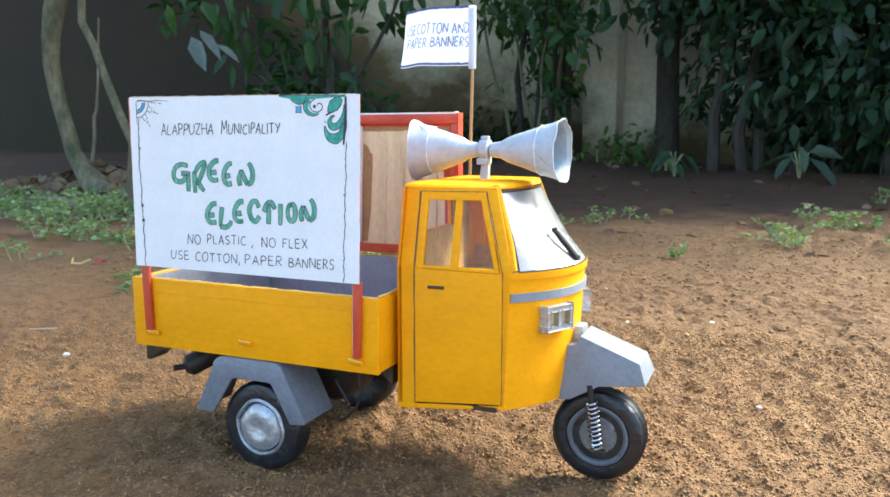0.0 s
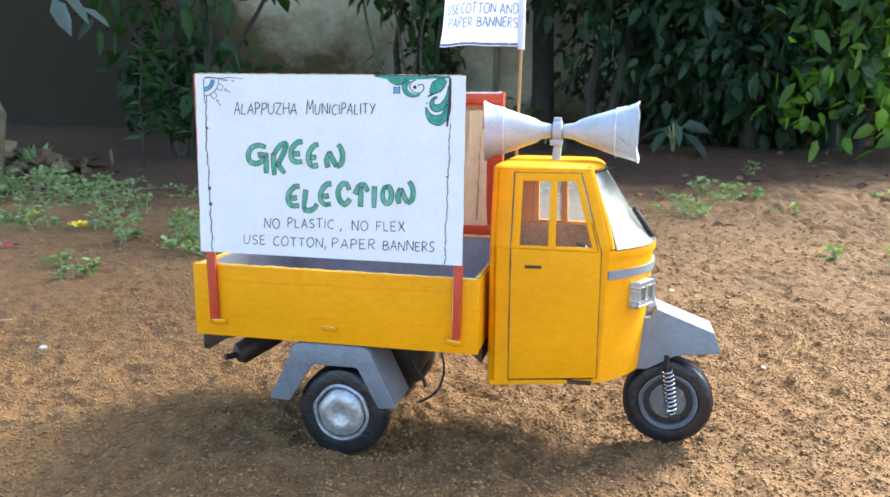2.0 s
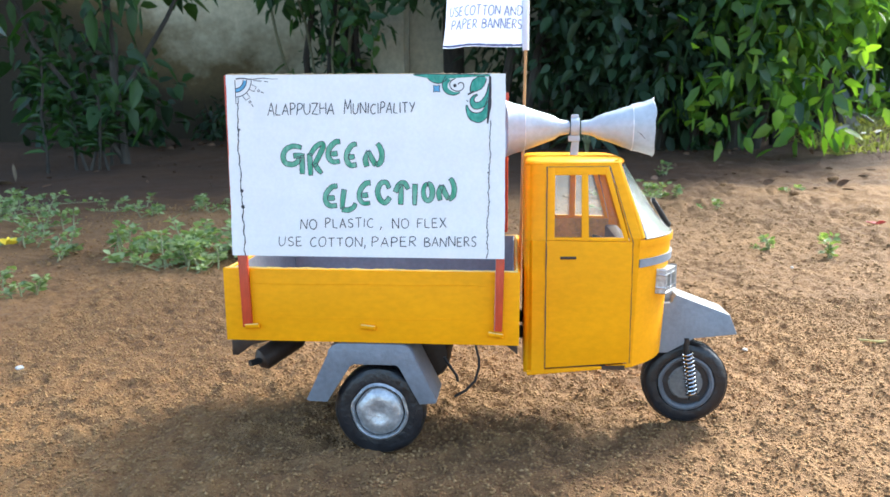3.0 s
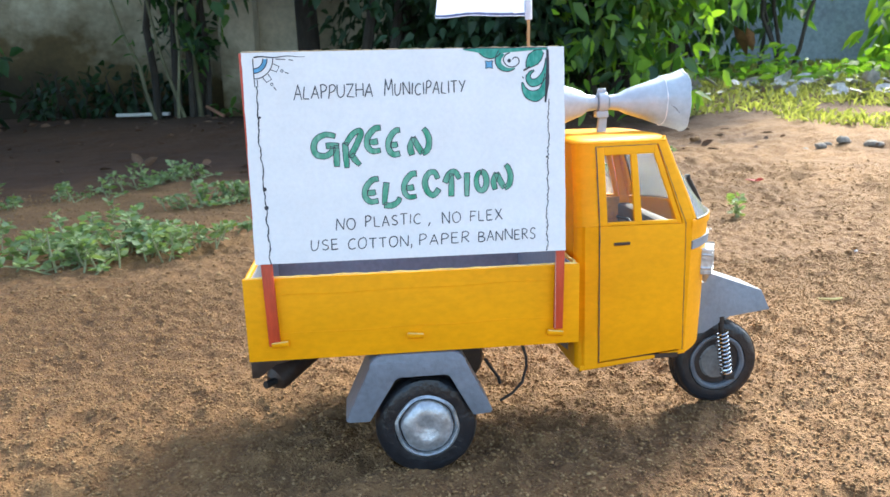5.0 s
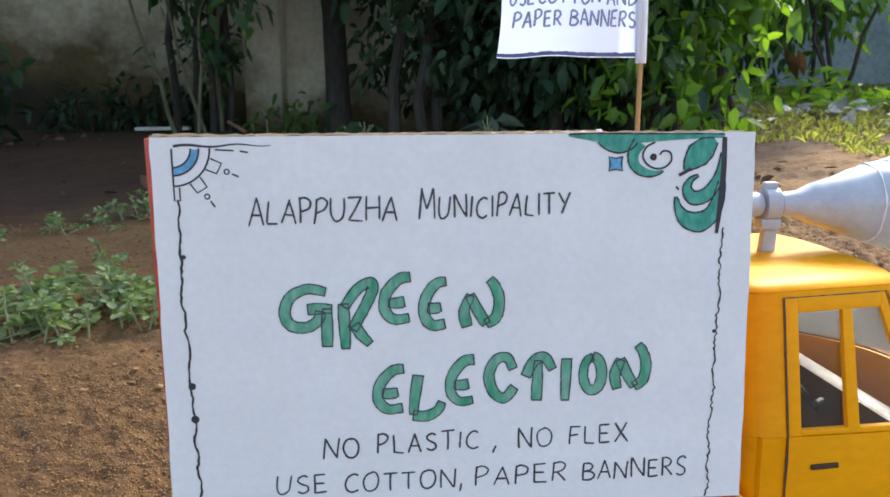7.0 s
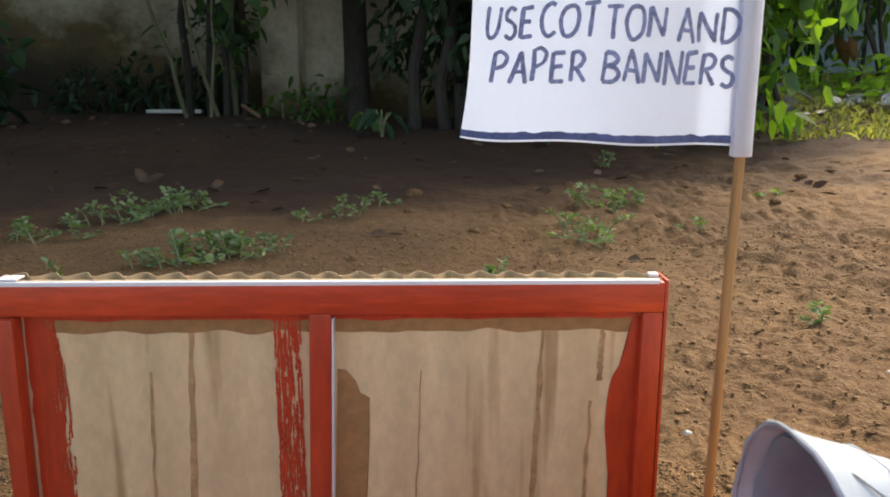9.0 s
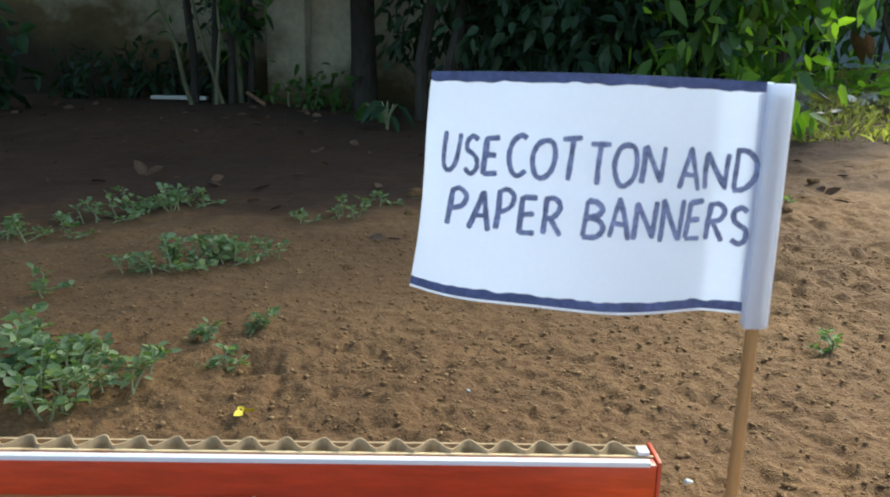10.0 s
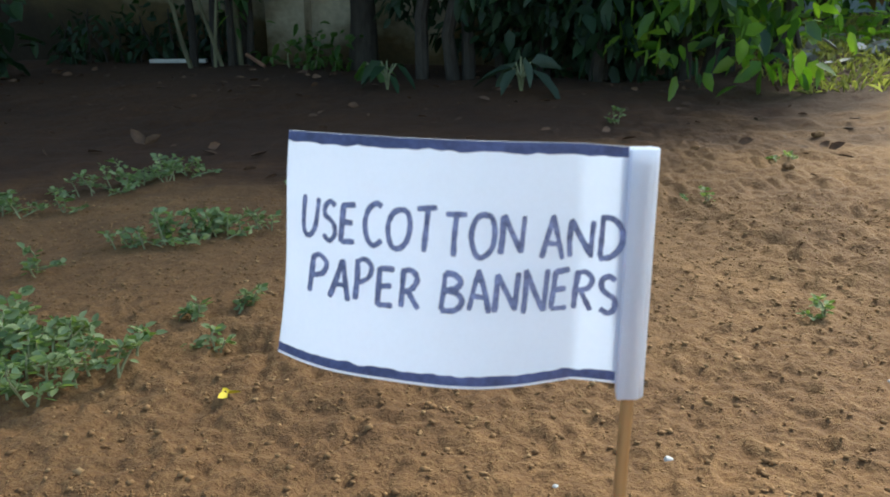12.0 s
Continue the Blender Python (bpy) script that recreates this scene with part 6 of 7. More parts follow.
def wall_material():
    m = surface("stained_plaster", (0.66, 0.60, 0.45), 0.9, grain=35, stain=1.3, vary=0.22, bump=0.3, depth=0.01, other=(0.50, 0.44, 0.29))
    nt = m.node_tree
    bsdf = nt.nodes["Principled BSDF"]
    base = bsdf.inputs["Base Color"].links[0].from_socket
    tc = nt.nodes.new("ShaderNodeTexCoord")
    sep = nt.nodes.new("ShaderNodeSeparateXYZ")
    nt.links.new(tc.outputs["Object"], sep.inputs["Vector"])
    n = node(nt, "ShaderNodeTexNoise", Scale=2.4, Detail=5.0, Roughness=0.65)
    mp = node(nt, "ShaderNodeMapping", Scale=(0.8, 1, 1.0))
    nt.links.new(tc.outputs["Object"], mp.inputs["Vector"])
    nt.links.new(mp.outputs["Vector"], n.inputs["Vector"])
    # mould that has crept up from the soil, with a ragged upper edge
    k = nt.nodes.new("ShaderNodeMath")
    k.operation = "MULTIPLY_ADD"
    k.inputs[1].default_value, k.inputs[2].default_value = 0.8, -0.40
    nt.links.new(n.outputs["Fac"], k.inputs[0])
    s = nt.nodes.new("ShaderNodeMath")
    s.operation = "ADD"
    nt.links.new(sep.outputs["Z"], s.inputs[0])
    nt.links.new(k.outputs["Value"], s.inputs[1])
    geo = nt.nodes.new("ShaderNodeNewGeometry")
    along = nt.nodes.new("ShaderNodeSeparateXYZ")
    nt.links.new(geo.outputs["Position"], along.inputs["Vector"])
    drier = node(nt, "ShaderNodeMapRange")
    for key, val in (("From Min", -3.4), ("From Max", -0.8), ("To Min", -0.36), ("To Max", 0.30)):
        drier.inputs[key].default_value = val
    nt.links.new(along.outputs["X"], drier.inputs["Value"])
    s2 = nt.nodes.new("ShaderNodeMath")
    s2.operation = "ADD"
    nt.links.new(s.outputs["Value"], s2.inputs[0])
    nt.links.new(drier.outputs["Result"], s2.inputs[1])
    # the left corner's shade under the trees, put into the wall colour up to the top
    corner_shade = node(nt, "ShaderNodeMapRange")
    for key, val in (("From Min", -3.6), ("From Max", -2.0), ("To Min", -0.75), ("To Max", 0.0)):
        corner_shade.inputs[key].default_value = val
    nt.links.new(along.outputs["X"], corner_shade.inputs["Value"])
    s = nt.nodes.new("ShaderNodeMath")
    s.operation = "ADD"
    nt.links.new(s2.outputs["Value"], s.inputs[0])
    nt.links.new(corner_shade.outputs["Result"], s.inputs[1])
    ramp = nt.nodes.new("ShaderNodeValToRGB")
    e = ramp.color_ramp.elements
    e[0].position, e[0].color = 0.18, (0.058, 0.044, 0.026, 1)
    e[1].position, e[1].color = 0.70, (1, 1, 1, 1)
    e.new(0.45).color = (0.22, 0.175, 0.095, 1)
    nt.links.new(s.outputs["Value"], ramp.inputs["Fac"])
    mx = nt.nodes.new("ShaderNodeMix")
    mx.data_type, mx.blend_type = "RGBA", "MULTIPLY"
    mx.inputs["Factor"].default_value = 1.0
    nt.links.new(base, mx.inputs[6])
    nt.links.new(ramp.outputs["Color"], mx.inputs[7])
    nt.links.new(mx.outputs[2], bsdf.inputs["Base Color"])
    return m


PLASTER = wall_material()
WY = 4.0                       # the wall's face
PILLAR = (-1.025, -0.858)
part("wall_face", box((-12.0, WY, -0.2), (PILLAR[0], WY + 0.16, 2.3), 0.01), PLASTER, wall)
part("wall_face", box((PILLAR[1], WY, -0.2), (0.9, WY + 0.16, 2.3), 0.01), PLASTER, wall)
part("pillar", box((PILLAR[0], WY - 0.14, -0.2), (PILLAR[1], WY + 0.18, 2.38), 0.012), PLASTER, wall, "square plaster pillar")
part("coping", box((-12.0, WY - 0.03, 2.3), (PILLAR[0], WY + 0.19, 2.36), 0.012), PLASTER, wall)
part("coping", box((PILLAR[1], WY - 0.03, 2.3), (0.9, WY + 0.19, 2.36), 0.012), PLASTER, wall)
BLUE_WALL = surface("blue_grey_limewash", (0.36, 0.42, 0.44), 0.9, grain=35, stain=1.6, vary=0.3, bump=0.3, depth=0.01)
yard_wall = thing("wall_side", (4.5, 5.9, 0.0), "pale blue-grey limewashed wall beyond the bank", "wall", kind="structure")
part("wall_face", box((0.905, 5.80, -0.2), (13.0, 5.95, 2.2), 0.01), BLUE_WALL, yard_wall)
part("wall_face", box((0.905, WY + 0.03, -0.2), (1.05, 5.79, 2.2), 0.01), BLUE_WALL, yard_wall)
plank = thing("plank", (-1.35, 3.72, 0.098), "short white board lying on the soil by the wall", "board")
part("board", box((-1.47, 3.70, 0.098), (-1.24, 3.74, 0.113), 0.003), WHITE_BIT, plank)


# ---- leaves ----
def leaf_mesh(name, bases, dirs, sizes, material, width=0.42, droop=0.25, seed=0, parent=None, label=""):
    """Many folded, pointed leaves in one mesh: bases (n,3), directions (n,3), lengths (n)."""
    rng = np.random.RandomState(seed)
    n = len(bases)
    d = dirs / np.linalg.norm(dirs, axis=1, keepdims=True)
    r = rng.normal(size=(n, 3))
    r[:, 2] *= 0.35
    side = np.cross(d, np.cross(d, r))
    side /= np.linalg.norm(side, axis=1, keepdims=True) + 1e-9
    nor = np.cross(d, side)
    nor *= np.sign(nor[:, 2:3] + 1e-6)
    w = width * rng.uniform(0.75, 1.2, n)
    shape = [(0, 0, 0), (0.36, 0, -0.05), (0.72, 0, -0.05), (1.0, 0, 0), (0.30, 0.5, 0.05), (0.68, 0.40, 0.04), (0.30, -0.5, 0.05), (0.68, -0.40, 0.04)]
    co = np.zeros((n, 8, 3))
    for i, (a, s, h) in enumerate(shape):
        co[:, i] = bases + d * (a * sizes)[:, None] + side * (s * w * sizes)[:, None] + nor * (h * sizes)[:, None]
        co[:, i, 2] -= droop * sizes * a * a
    quad = [(0, 1, 4), (0, 6, 1), (1, 2, 5, 4), (1, 6, 7, 2), (2, 3, 5), (2, 7, 3)]
    flat = co.reshape(-1, 3)
    faces = [tuple(k * 8 + v for v in f) for k in range(n) for f in quad]
    if parent is not None:
        flat = flat - np.array(ROOTS[parent])
    me = raw_mesh(name, flat.tolist(), faces, material)
    ob = new(name, me)
    if parent is not None:
        ob.parent = parent
        ROOTS[ob] = ROOTS[parent]
    return tagged(ob, label)


def crown(name, parent, blobs, count, size, material, seed, droop=0.3, width=0.42, hang=0.35, label=""):
    """Leaves grouped on twigs inside uneven lobes (centre, radii)."""
    rng = np.random.RandomState(seed)
    share = np.array([b[1][0] * b[1][1] * b[1][2] for b in blobs]) ** 0.7
    share = share / share.sum()
    pos, way = [], []
    for (c, r), s in zip(blobs, share):
        twigs = max(3, int(count * s / 9))
        u = rng.normal(size=(twigs, 3))
        u /= np.linalg.norm(u, axis=1, keepdims=True)
        tw = np.array(c) + u * np.array(r) * (rng.uniform(0.25, 1.0, twigs) ** 0.5)[:, None]
        for p, o in zip(tw, u):
            k = rng.randint(6, 13)
            pos.append(p + rng.normal(size=(k, 3)) * size * 0.7)
            v = rng.normal(size=(k, 3)) * 0.8 + o * 0.7
            v[:, 2] -= hang
            way.append(v)
    pos, way = np.concatenate(pos), np.concatenate(way)
    return leaf_mesh(name, pos, way, size * rng.uniform(0.6, 1.25, len(pos)), material, width, droop, seed + 1, parent, label)


def wavy(p, q, n, amp, seed):
    j = random.Random(seed)
    p, q = Vector(p), Vector(q)
    return [p.lerp(q, i / n) + (Vector((j.uniform(-amp, amp), j.uniform(-amp, amp), 0)) if 0 < i < n else Vector()) for i in range(n + 1)]


def gz(x, y):
    return float(ground_height(np.array([x]), np.array([y]), False)[0])


# tree by the wall and a slanting stem before it
TY = 1.9
tree = thing("tree", (-2.17, TY, gz(-2.17, TY)), "slim grey-brown garden tree with a crooked trunk", "tree")
MOSSY_BARK = surface("mossy_olive_bark", (0.20, 0.165, 0.095), 0.9, grain=70, stain=22, vary=0.4, bump=0.9, depth=0.012, other=(0.12, 0.13, 0.06), stretch=(1, 1, 0.4))
part("trunk", tube([(-2.05, TY, -0.03), (-2.09, TY, 0.03), (-2.145, TY, 0.085), (-2.19, TY, 0.145), (-2.22, TY, 0.24), (-2.25, TY, 0.335), (-2.268, TY, 0.43), (-2.262, TY, 0.52), (-2.24, TY, 0.60), (-2.22, 1.95, 0.8), (-2.16, 2.05, 1.3), (-2.1, 2.1, 1.9)], [0.070, 0.046, 0.033, 0.026, 0.024, 0.025, 0.026, 0.029, 0.034, 0.034, 0.028, 0.02], 16), MOSSY_BARK, tree)
part("root", tube([(-2.10, TY - 0.01, 0.05), (-2.02, TY - 0.03, 0.028), (-1.93, TY - 0.05, 0.022), (-1.86, TY - 0.05, 0.0)], [0.026, 0.024, 0.018, 0.010], 10), MOSSY_BARK, tree)
part("limb", tube(wavy((-2.24, TY, 0.58), (-1.75, 1.9, 1.6), 6, 0.02, 1), [0.026, 0.025, 0.024, 0.022, 0.018, 0.015, 0.01], 10), MOSSY_BARK, tree)
part("limb", tube(wavy((-2.17, 2.04, 1.25), (-2.6, 2.4, 2.1), 5, 0.03, 2), [0.026, 0.024, 0.02, 0.017, 0.014, 0.01], 8), MOSSY_BARK, tree)
# wide crown lobes above the view, added to shade the back left
crown("leaves", tree, [((-2.4, 3.4, 2.4), (0.9, 0.6, 0.35)), ((-3.4, 1.6, 2.3), (0.9, 0.8, 0.35)), ((-2.0, 1.9, 1.75), (0.45, 0.4, 0.3)), ((-2.6, 2.4, 2.1), (0.5, 0.5, 0.35)), ((-2.25, 2.1, 2.1), (0.4, 0.4, 0.3)), ((-1.6, 2.7, 2.3), (1.0, 0.8, 0.35)), ((-3.2, 2.6, 2.2), (1.0, 0.9, 0.4)), ((-1.5, 1.7, 2.4), (0.9, 0.6, 0.3)), ((-1.1, 1.3, 2.3), (0.9, 0.6, 0.3)), ((-2.2, 1.2, 2.3), (0.8, 0.7, 0.3))], 12000, 0.14, LEAF_DARK, 31)
sapling = thing("sapling", (-1.76, 1.72, gz(-1.76, 1.72)), "thin bare slanting grey stem leaning on the tree", "sapling")
part("stem", tube([(-1.762, 1.72, -0.02), (-1.757, 1.72, 0.04), (-1.747, 1.72, 0.105), (-1.735, 1.72, 0.178), (-1.785, 1.725, 0.259), (-1.843, 1.73, 0.37), (-1.890, 1.74, 0.46), (-1.945, 1.75, 0.53), (-1.96, 1.77, 0.63), (-1.95, 1.8, 0.8)], [0.018, 0.014, 0.012, 0.013, 0.012, 0.011, 0.011, 0.011, 0.011, 0.010], 10), MOSSY_BARK, sapling)

# shrub with large drooping leaves before the wall
shrub = thing("shrub", (-1.66, 2.66, gz(-1.66, 2.66)), "open shrub with large drooping green leaves", "shrub")
part("stem", tube(wavy((-1.66, 2.66, 0.0), (-1.72, 2.64, 1.3), 6, 0.012, 3), [0.018, 0.016, 0.014, 0.013, 0.012, 0.010, 0.008], 8), BARK_DARK, shrub)
part("stem", tube(wavy((-1.66, 2.66, 0.05), (-2.05, 2.5, 0.72), 5, 0.02, 4), [0.012, 0.01, 0.009, 0.008, 0.007, 0.005], 8), BARK_DARK, shrub)
part("stem", tube(wavy((-1.64, 2.65, 0.3), (-1.42, 2.8, 0.8), 4, 0.02, 5), [0.01, 0.009, 0.008, 0.006, 0.005], 8), BARK_DARK, shrub)
crown("leaves", shrub, [((-2.10, 2.45, 0.70), (0.26, 0.2, 0.10)), ((-1.90, 2.5, 0.55), (0.16, 0.12, 0.10)), ((-1.72, 2.6, 0.66), (0.18, 0.2, 0.20)), ((-1.50, 2.75, 0.78), (0.14, 0.15, 0.16)), ((-1.66, 2.65, 0.36), (0.12, 0.10, 0.12))], 230, 0.085, LEAF_MID, 33, 0.3, 0.5, 0.45)
# pale grey blades: the sheen is put into their colour
leaf_mesh("broad_leaf", np.array([(-2.02, 2.33, 0.58), (-2.07, 2.34, 0.56), (-1.97, 2.36, 0.53)]), np.array([(0.55, -0.1, -0.5), (0.5, -0.1, -0.75), (0.6, 0.0, -0.35)]), np.array([0.15, 0.14, 0.12]), foliage("leaf_sheen_grey", (0.16, 0.20, 0.18), (0.26, 0.31, 0.28), 0.1, 0.25), 0.36, 0.1, 34, shrub, "large leaf with its sheen put into a pale grey")

# feathery dark plant before the wall, and a small sword-leaved tuft at the tree's foot
feathery = thing("plant", (-1.74, 2.56, gz(-1.74, 2.56)), "upright feathery dark green plant before the wall", "plant")
trng = np.random.RandomState(9)
for i in range(7):
    fx, fy = -1.74 + trng.normal(0, 0.05), 2.56 + trng.normal(0, 0.04)
    top = (fx + trng.normal(0, 0.06), fy + trng.normal(0, 0.04), trng.uniform(0.26, 0.44))
    part("stem", tube(wavy((fx, fy, gz(fx, fy) - 0.02), top, 4, 0.008, 340 + i), [0.006, 0.005, 0.005, 0.004, 0.003], 6), BARK_DARK, feathery)
    f = trng.uniform(0.15, 1.0, 34)[:, None]
    leaf_mesh("leaves", np.array((fx, fy, gz(fx, fy))) * (1 - f) + np.array(top) * f, np.stack([trng.normal(0, 0.9, 34), trng.normal(0, 0.9, 34), trng.uniform(0.1, 1.1, 34)], 1), trng.uniform(0.05, 0.10, 34), LEAF_MID, 0.17, 0.3, 350 + i, feathery)
tuft = thing("grass_tuft", (-2.0, 2.14, gz(-2.0, 2.14)), "small tuft of sword-shaped green leaves on the soil", "grass tuft")
tn = 42
tb = np.stack([-2.0 + trng.normal(0, 0.02, tn), 2.14 + trng.normal(0, 0.02, tn), np.full(tn, gz(-2.0, 2.14) - 0.01)], 1)
tdir = np.stack([trng.normal(0, 0.5, tn), trng.normal(0, 0.4, tn), trng.uniform(0.7, 1.3, tn)], 1)
leaf_mesh("leaves", tb, tdir, trng.uniform(0.07, 0.15, tn), LEAF_WEED, 0.08, 0.3, 10, tuft)
twig = thing("sapling", (-2.29, 2.05, gz(-2.29, 2.05)), "thin bare upright twig between tree and sapling", "sapling")
part("stem", tube([(-2.29, 2.05, gz(-2.29, 2.05) - 0.02), (-2.285, 2.05, 0.087), (-2.262, 2.05, 0.19), (-2.258, 2.05, 0.267), (-2.245, 2.05, 0.287), (-2.231, 2.05, 0.374), (-2.22, 2.06, 0.6)], [0.008, 0.007, 0.006, 0.006, 0.005, 0.004, 0.003], 7), BARK, twig)
log = thing("log", (-1.78, 1.50, gz(-1.78, 1.50)), "short pale weathered log among the weeds", "log")
part("wood", tube([(-1.85, 1.47, gz(-1.85, 1.47) + 0.02), (-1.79, 1.50, gz(-1.79, 1.5) + 0.024), (-1.72, 1.52, gz(-1.72, 1.52) + 0.018)], [0.020, 0.023, 0.017], 10), BARK, log)
# leafy twig that reaches in beside the wall, low over the soil
low_bush = thing("bush", (-1.98, 3.15, gz(-1.98, 3.15)), "low dark bush with a few pale leaves beside the wall", "bush")
for i, (qx, qz) in enumerate(((-2.05, 0.42), (-1.85, 0.36), (-1.78, 0.24), (-2.15, 0.3))):
    part("stem", tube(wavy((-1.98, 3.15, gz(-1.98, 3.15) - 0.02), (qx, 3.08, qz), 4, 0.012, 330 + i), [0.007, 0.006, 0.005, 0.004, 0.003], 6), BARK_DARK, low_bush)
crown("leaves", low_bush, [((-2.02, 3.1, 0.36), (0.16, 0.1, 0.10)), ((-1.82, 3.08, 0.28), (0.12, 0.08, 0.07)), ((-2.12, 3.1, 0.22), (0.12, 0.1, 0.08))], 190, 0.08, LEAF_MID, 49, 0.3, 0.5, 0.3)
# darker copy of the leaves paints the bush's shaded part
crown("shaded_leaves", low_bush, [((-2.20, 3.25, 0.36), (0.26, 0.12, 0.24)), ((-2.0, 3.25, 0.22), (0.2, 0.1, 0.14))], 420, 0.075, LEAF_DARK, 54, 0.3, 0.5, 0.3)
# dark undergrowth along the damp wall
under = thing("undergrowth", (-1.5, 3.82, gz(-1.5, 3.82)), "low dark leafy undergrowth along the damp wall", "shrub")
for i in range(9):
    x = -1.86 + i * 0.075
    part("stem", tube(wavy((x, 3.86, gz(x, 3.86) - 0.02), (x + 0.05 * math.sin(i * 2.1), 3.8, 0.27 + 0.04 * math.sin(i * 1.3)), 4, 0.015, 300 + i), [0.006, 0.005, 0.005, 0.004, 0.003], 6), BARK_DARK, under)
crown("leaves", under, [((-1.78, 3.86, 0.19), (0.16, 0.08, 0.11)), ((-1.56, 3.88, 0.20), (0.16, 0.07, 0.12)), ((-1.36, 3.88, 0.20), (0.13, 0.07, 0.12))], 420, 0.05, LEAF_DARK, 45, 0.3, 0.5, 0.3)
foot = thing("weed", (-0.80, 3.66, gz(-0.80, 3.66)), "fresh green weeds at the pillar's foot", "weed")
crown("leaves", foot, [((-0.90, 3.70, 0.12), (0.09, 0.05, 0.05)), ((-0.74, 3.66, 0.14), (0.12, 0.06, 0.06)), ((-0.80, 3.72, 0.17), (0.07, 0.05, 0.05))], 140, 0.045, LEAF_SUN_SHADE, 46, 0.3, 0.5, 0.0)
part("stem", tube(wavy((-0.80, 3.70, gz(-0.8, 3.7) - 0.02), (-0.76, 3.70, 0.22), 4, 0.01, 320), [0.004, 0.004, 0.003, 0.003, 0.002], 6), STEM, foot)
part("stem", tube(wavy((-0.89, 3.70, gz(-0.89, 3.7) - 0.02), (-0.92, 3.70, 0.18), 4, 0.01, 321), [0.004, 0.004, 0.003, 0.003, 0.002], 6), STEM, foot)

# thin stems with a leafy top beside the pillar
copse = thing("shrub", (-1.16, 3.7, gz(-1.16, 3.7)), "clump of thin dark stems with leafy tops beside the pillar", "shrub")
for i, (x, y, lx, top, r) in enumerate(((-1.285, 3.70, 0.02, 1.5, 0.018), (-1.19, 3.68, 0.09, 1.5, 0.020), (-1.125, 3.66, 0.06, 1.4, 0.014), (-1.10, 3.72, 0.05, 1.5, 0.012), (-1.27, 3.62, -0.20, 0.95, 0.010), (-1.15, 3.64, -0.16, 0.85, 0.009), (-1.07, 3.74, 0.03, 1.5, 0.014), (-1.17, 3.6, 0.08, 0.75, 0.008))):
    part("stem", tube(wavy((x, y, gz(x, y) - 0.02), (x + lx, y - 0.05, top), 7, 0.016, 40 + i), [r * (1 - 0.07 * k) for k in range(8)], 8), OLIVE_BARK if r < 0.0125 else BARK_DARK, copse)
part("trunk", tube(wavy((-1.12, 3.84, 0.0), (-1.11, 3.82, 1.7), 5, 0.01, 60), [0.05, 0.046, 0.044, 0.042, 0.04, 0.04], 10), BARK_DARK, copse)
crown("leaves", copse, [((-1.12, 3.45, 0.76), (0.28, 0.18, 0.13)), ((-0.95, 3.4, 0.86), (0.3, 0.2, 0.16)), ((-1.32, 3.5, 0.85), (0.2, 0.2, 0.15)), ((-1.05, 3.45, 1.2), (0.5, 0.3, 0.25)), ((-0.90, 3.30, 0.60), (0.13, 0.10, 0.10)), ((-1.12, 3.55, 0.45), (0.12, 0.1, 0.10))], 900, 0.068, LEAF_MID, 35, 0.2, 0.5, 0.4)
# dark copies paint shade behind the stems, lighter ones paint lit leaves
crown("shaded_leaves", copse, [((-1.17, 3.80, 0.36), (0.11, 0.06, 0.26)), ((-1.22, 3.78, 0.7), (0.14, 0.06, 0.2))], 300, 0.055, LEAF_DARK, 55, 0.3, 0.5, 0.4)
crown("lit_leaves", copse, [((-1.18, 3.5, 0.36), (0.16, 0.06, 0.10)), ((-1.02, 3.35, 0.66), (0.2, 0.06, 0.14))], 36, 0.055, LEAF_SUN_SHADE, 52, 0.3, 0.5, 0.2, "single leaves in a lighter green, coloured as if lit")

# dark trunk and the big hedge
hedge_tree = thing("tree", (-0.63, 3.75, gz(-0.63, 3.75)), "dark tree trunk at the end of the hedge", "tree")
part("trunk", tube(wavy((-0.605, 3.75, -0.03), (-0.61, 3.77, 1.8), 6, 0.008, 70), [0.072, 0.052, 0.049, 0.047, 0.046, 0.044, 0.042], 14), BARK_DARK, hedge_tree)
part("limb", tube(wavy((-0.63, 3.76, 0.85), (0.1, 3.3, 1.5), 5, 0.03, 71), [0.04, 0.035, 0.03, 0.025, 0.02, 0.015], 8), BARK_DARK, hedge_tree)
crown("leaves", hedge_tree, [((-0.40, 3.3, 0.84), (0.24, 0.18, 0.18)), ((-0.35, 3.4, 1.25), (0.4, 0.3, 0.3)), ((-0.2, 3.35, 1.1), (0.35, 0.3, 0.3)), ((-0.50, 3.2, 0.72), (0.15, 0.12, 0.11))], 1900, 0.062, LEAF_DARK, 36, 0.2, 0.55, 0.5)
# unseen lobes placed towards the sun, added to shade the soil
high = [((0.15, 2.6, 2.35), (0.5, 0.35, 0.25)), ((0.36, 2.2, 2.4), (0.42, 0.3, 0.22)), ((0.35, 3.5, 2.5), (0.7, 0.5, 0.3)), ((1.0, 3.6, 2.55), (0.4, 0.4, 0.25)), ((1.3, 4.7, 2.6), (0.7, 0.6, 0.3)), ((0.3, 4.2, 2.7), (0.9, 0.6, 0.35)), ((0.5, 5.0, 2.9), (1.0, 0.7, 0.35)), ((-0.5, 4.8, 2.8), (0.9, 0.8, 0.35)), ((-1.3, 4.4, 2.7), (0.9, 0.8, 0.35)), ((-1.2, 5.5, 3.0), (1.0, 0.7, 0.35))]
crown("shading_leaves", hedge_tree, high, 9500, 0.15, LEAF_DARK, 41, 0.2, 0.55, 0.2)
# limbs added only to carry the shading lobes
for i, (q, _) in enumerate(high):
    part("limb", tube(wavy((-0.63, 3.77, 1.7), q, 5, 0.05, 75 + i), [0.035, 0.03, 0.026, 0.02, 0.015, 0.01], 8), BARK_DARK, hedge_tree)
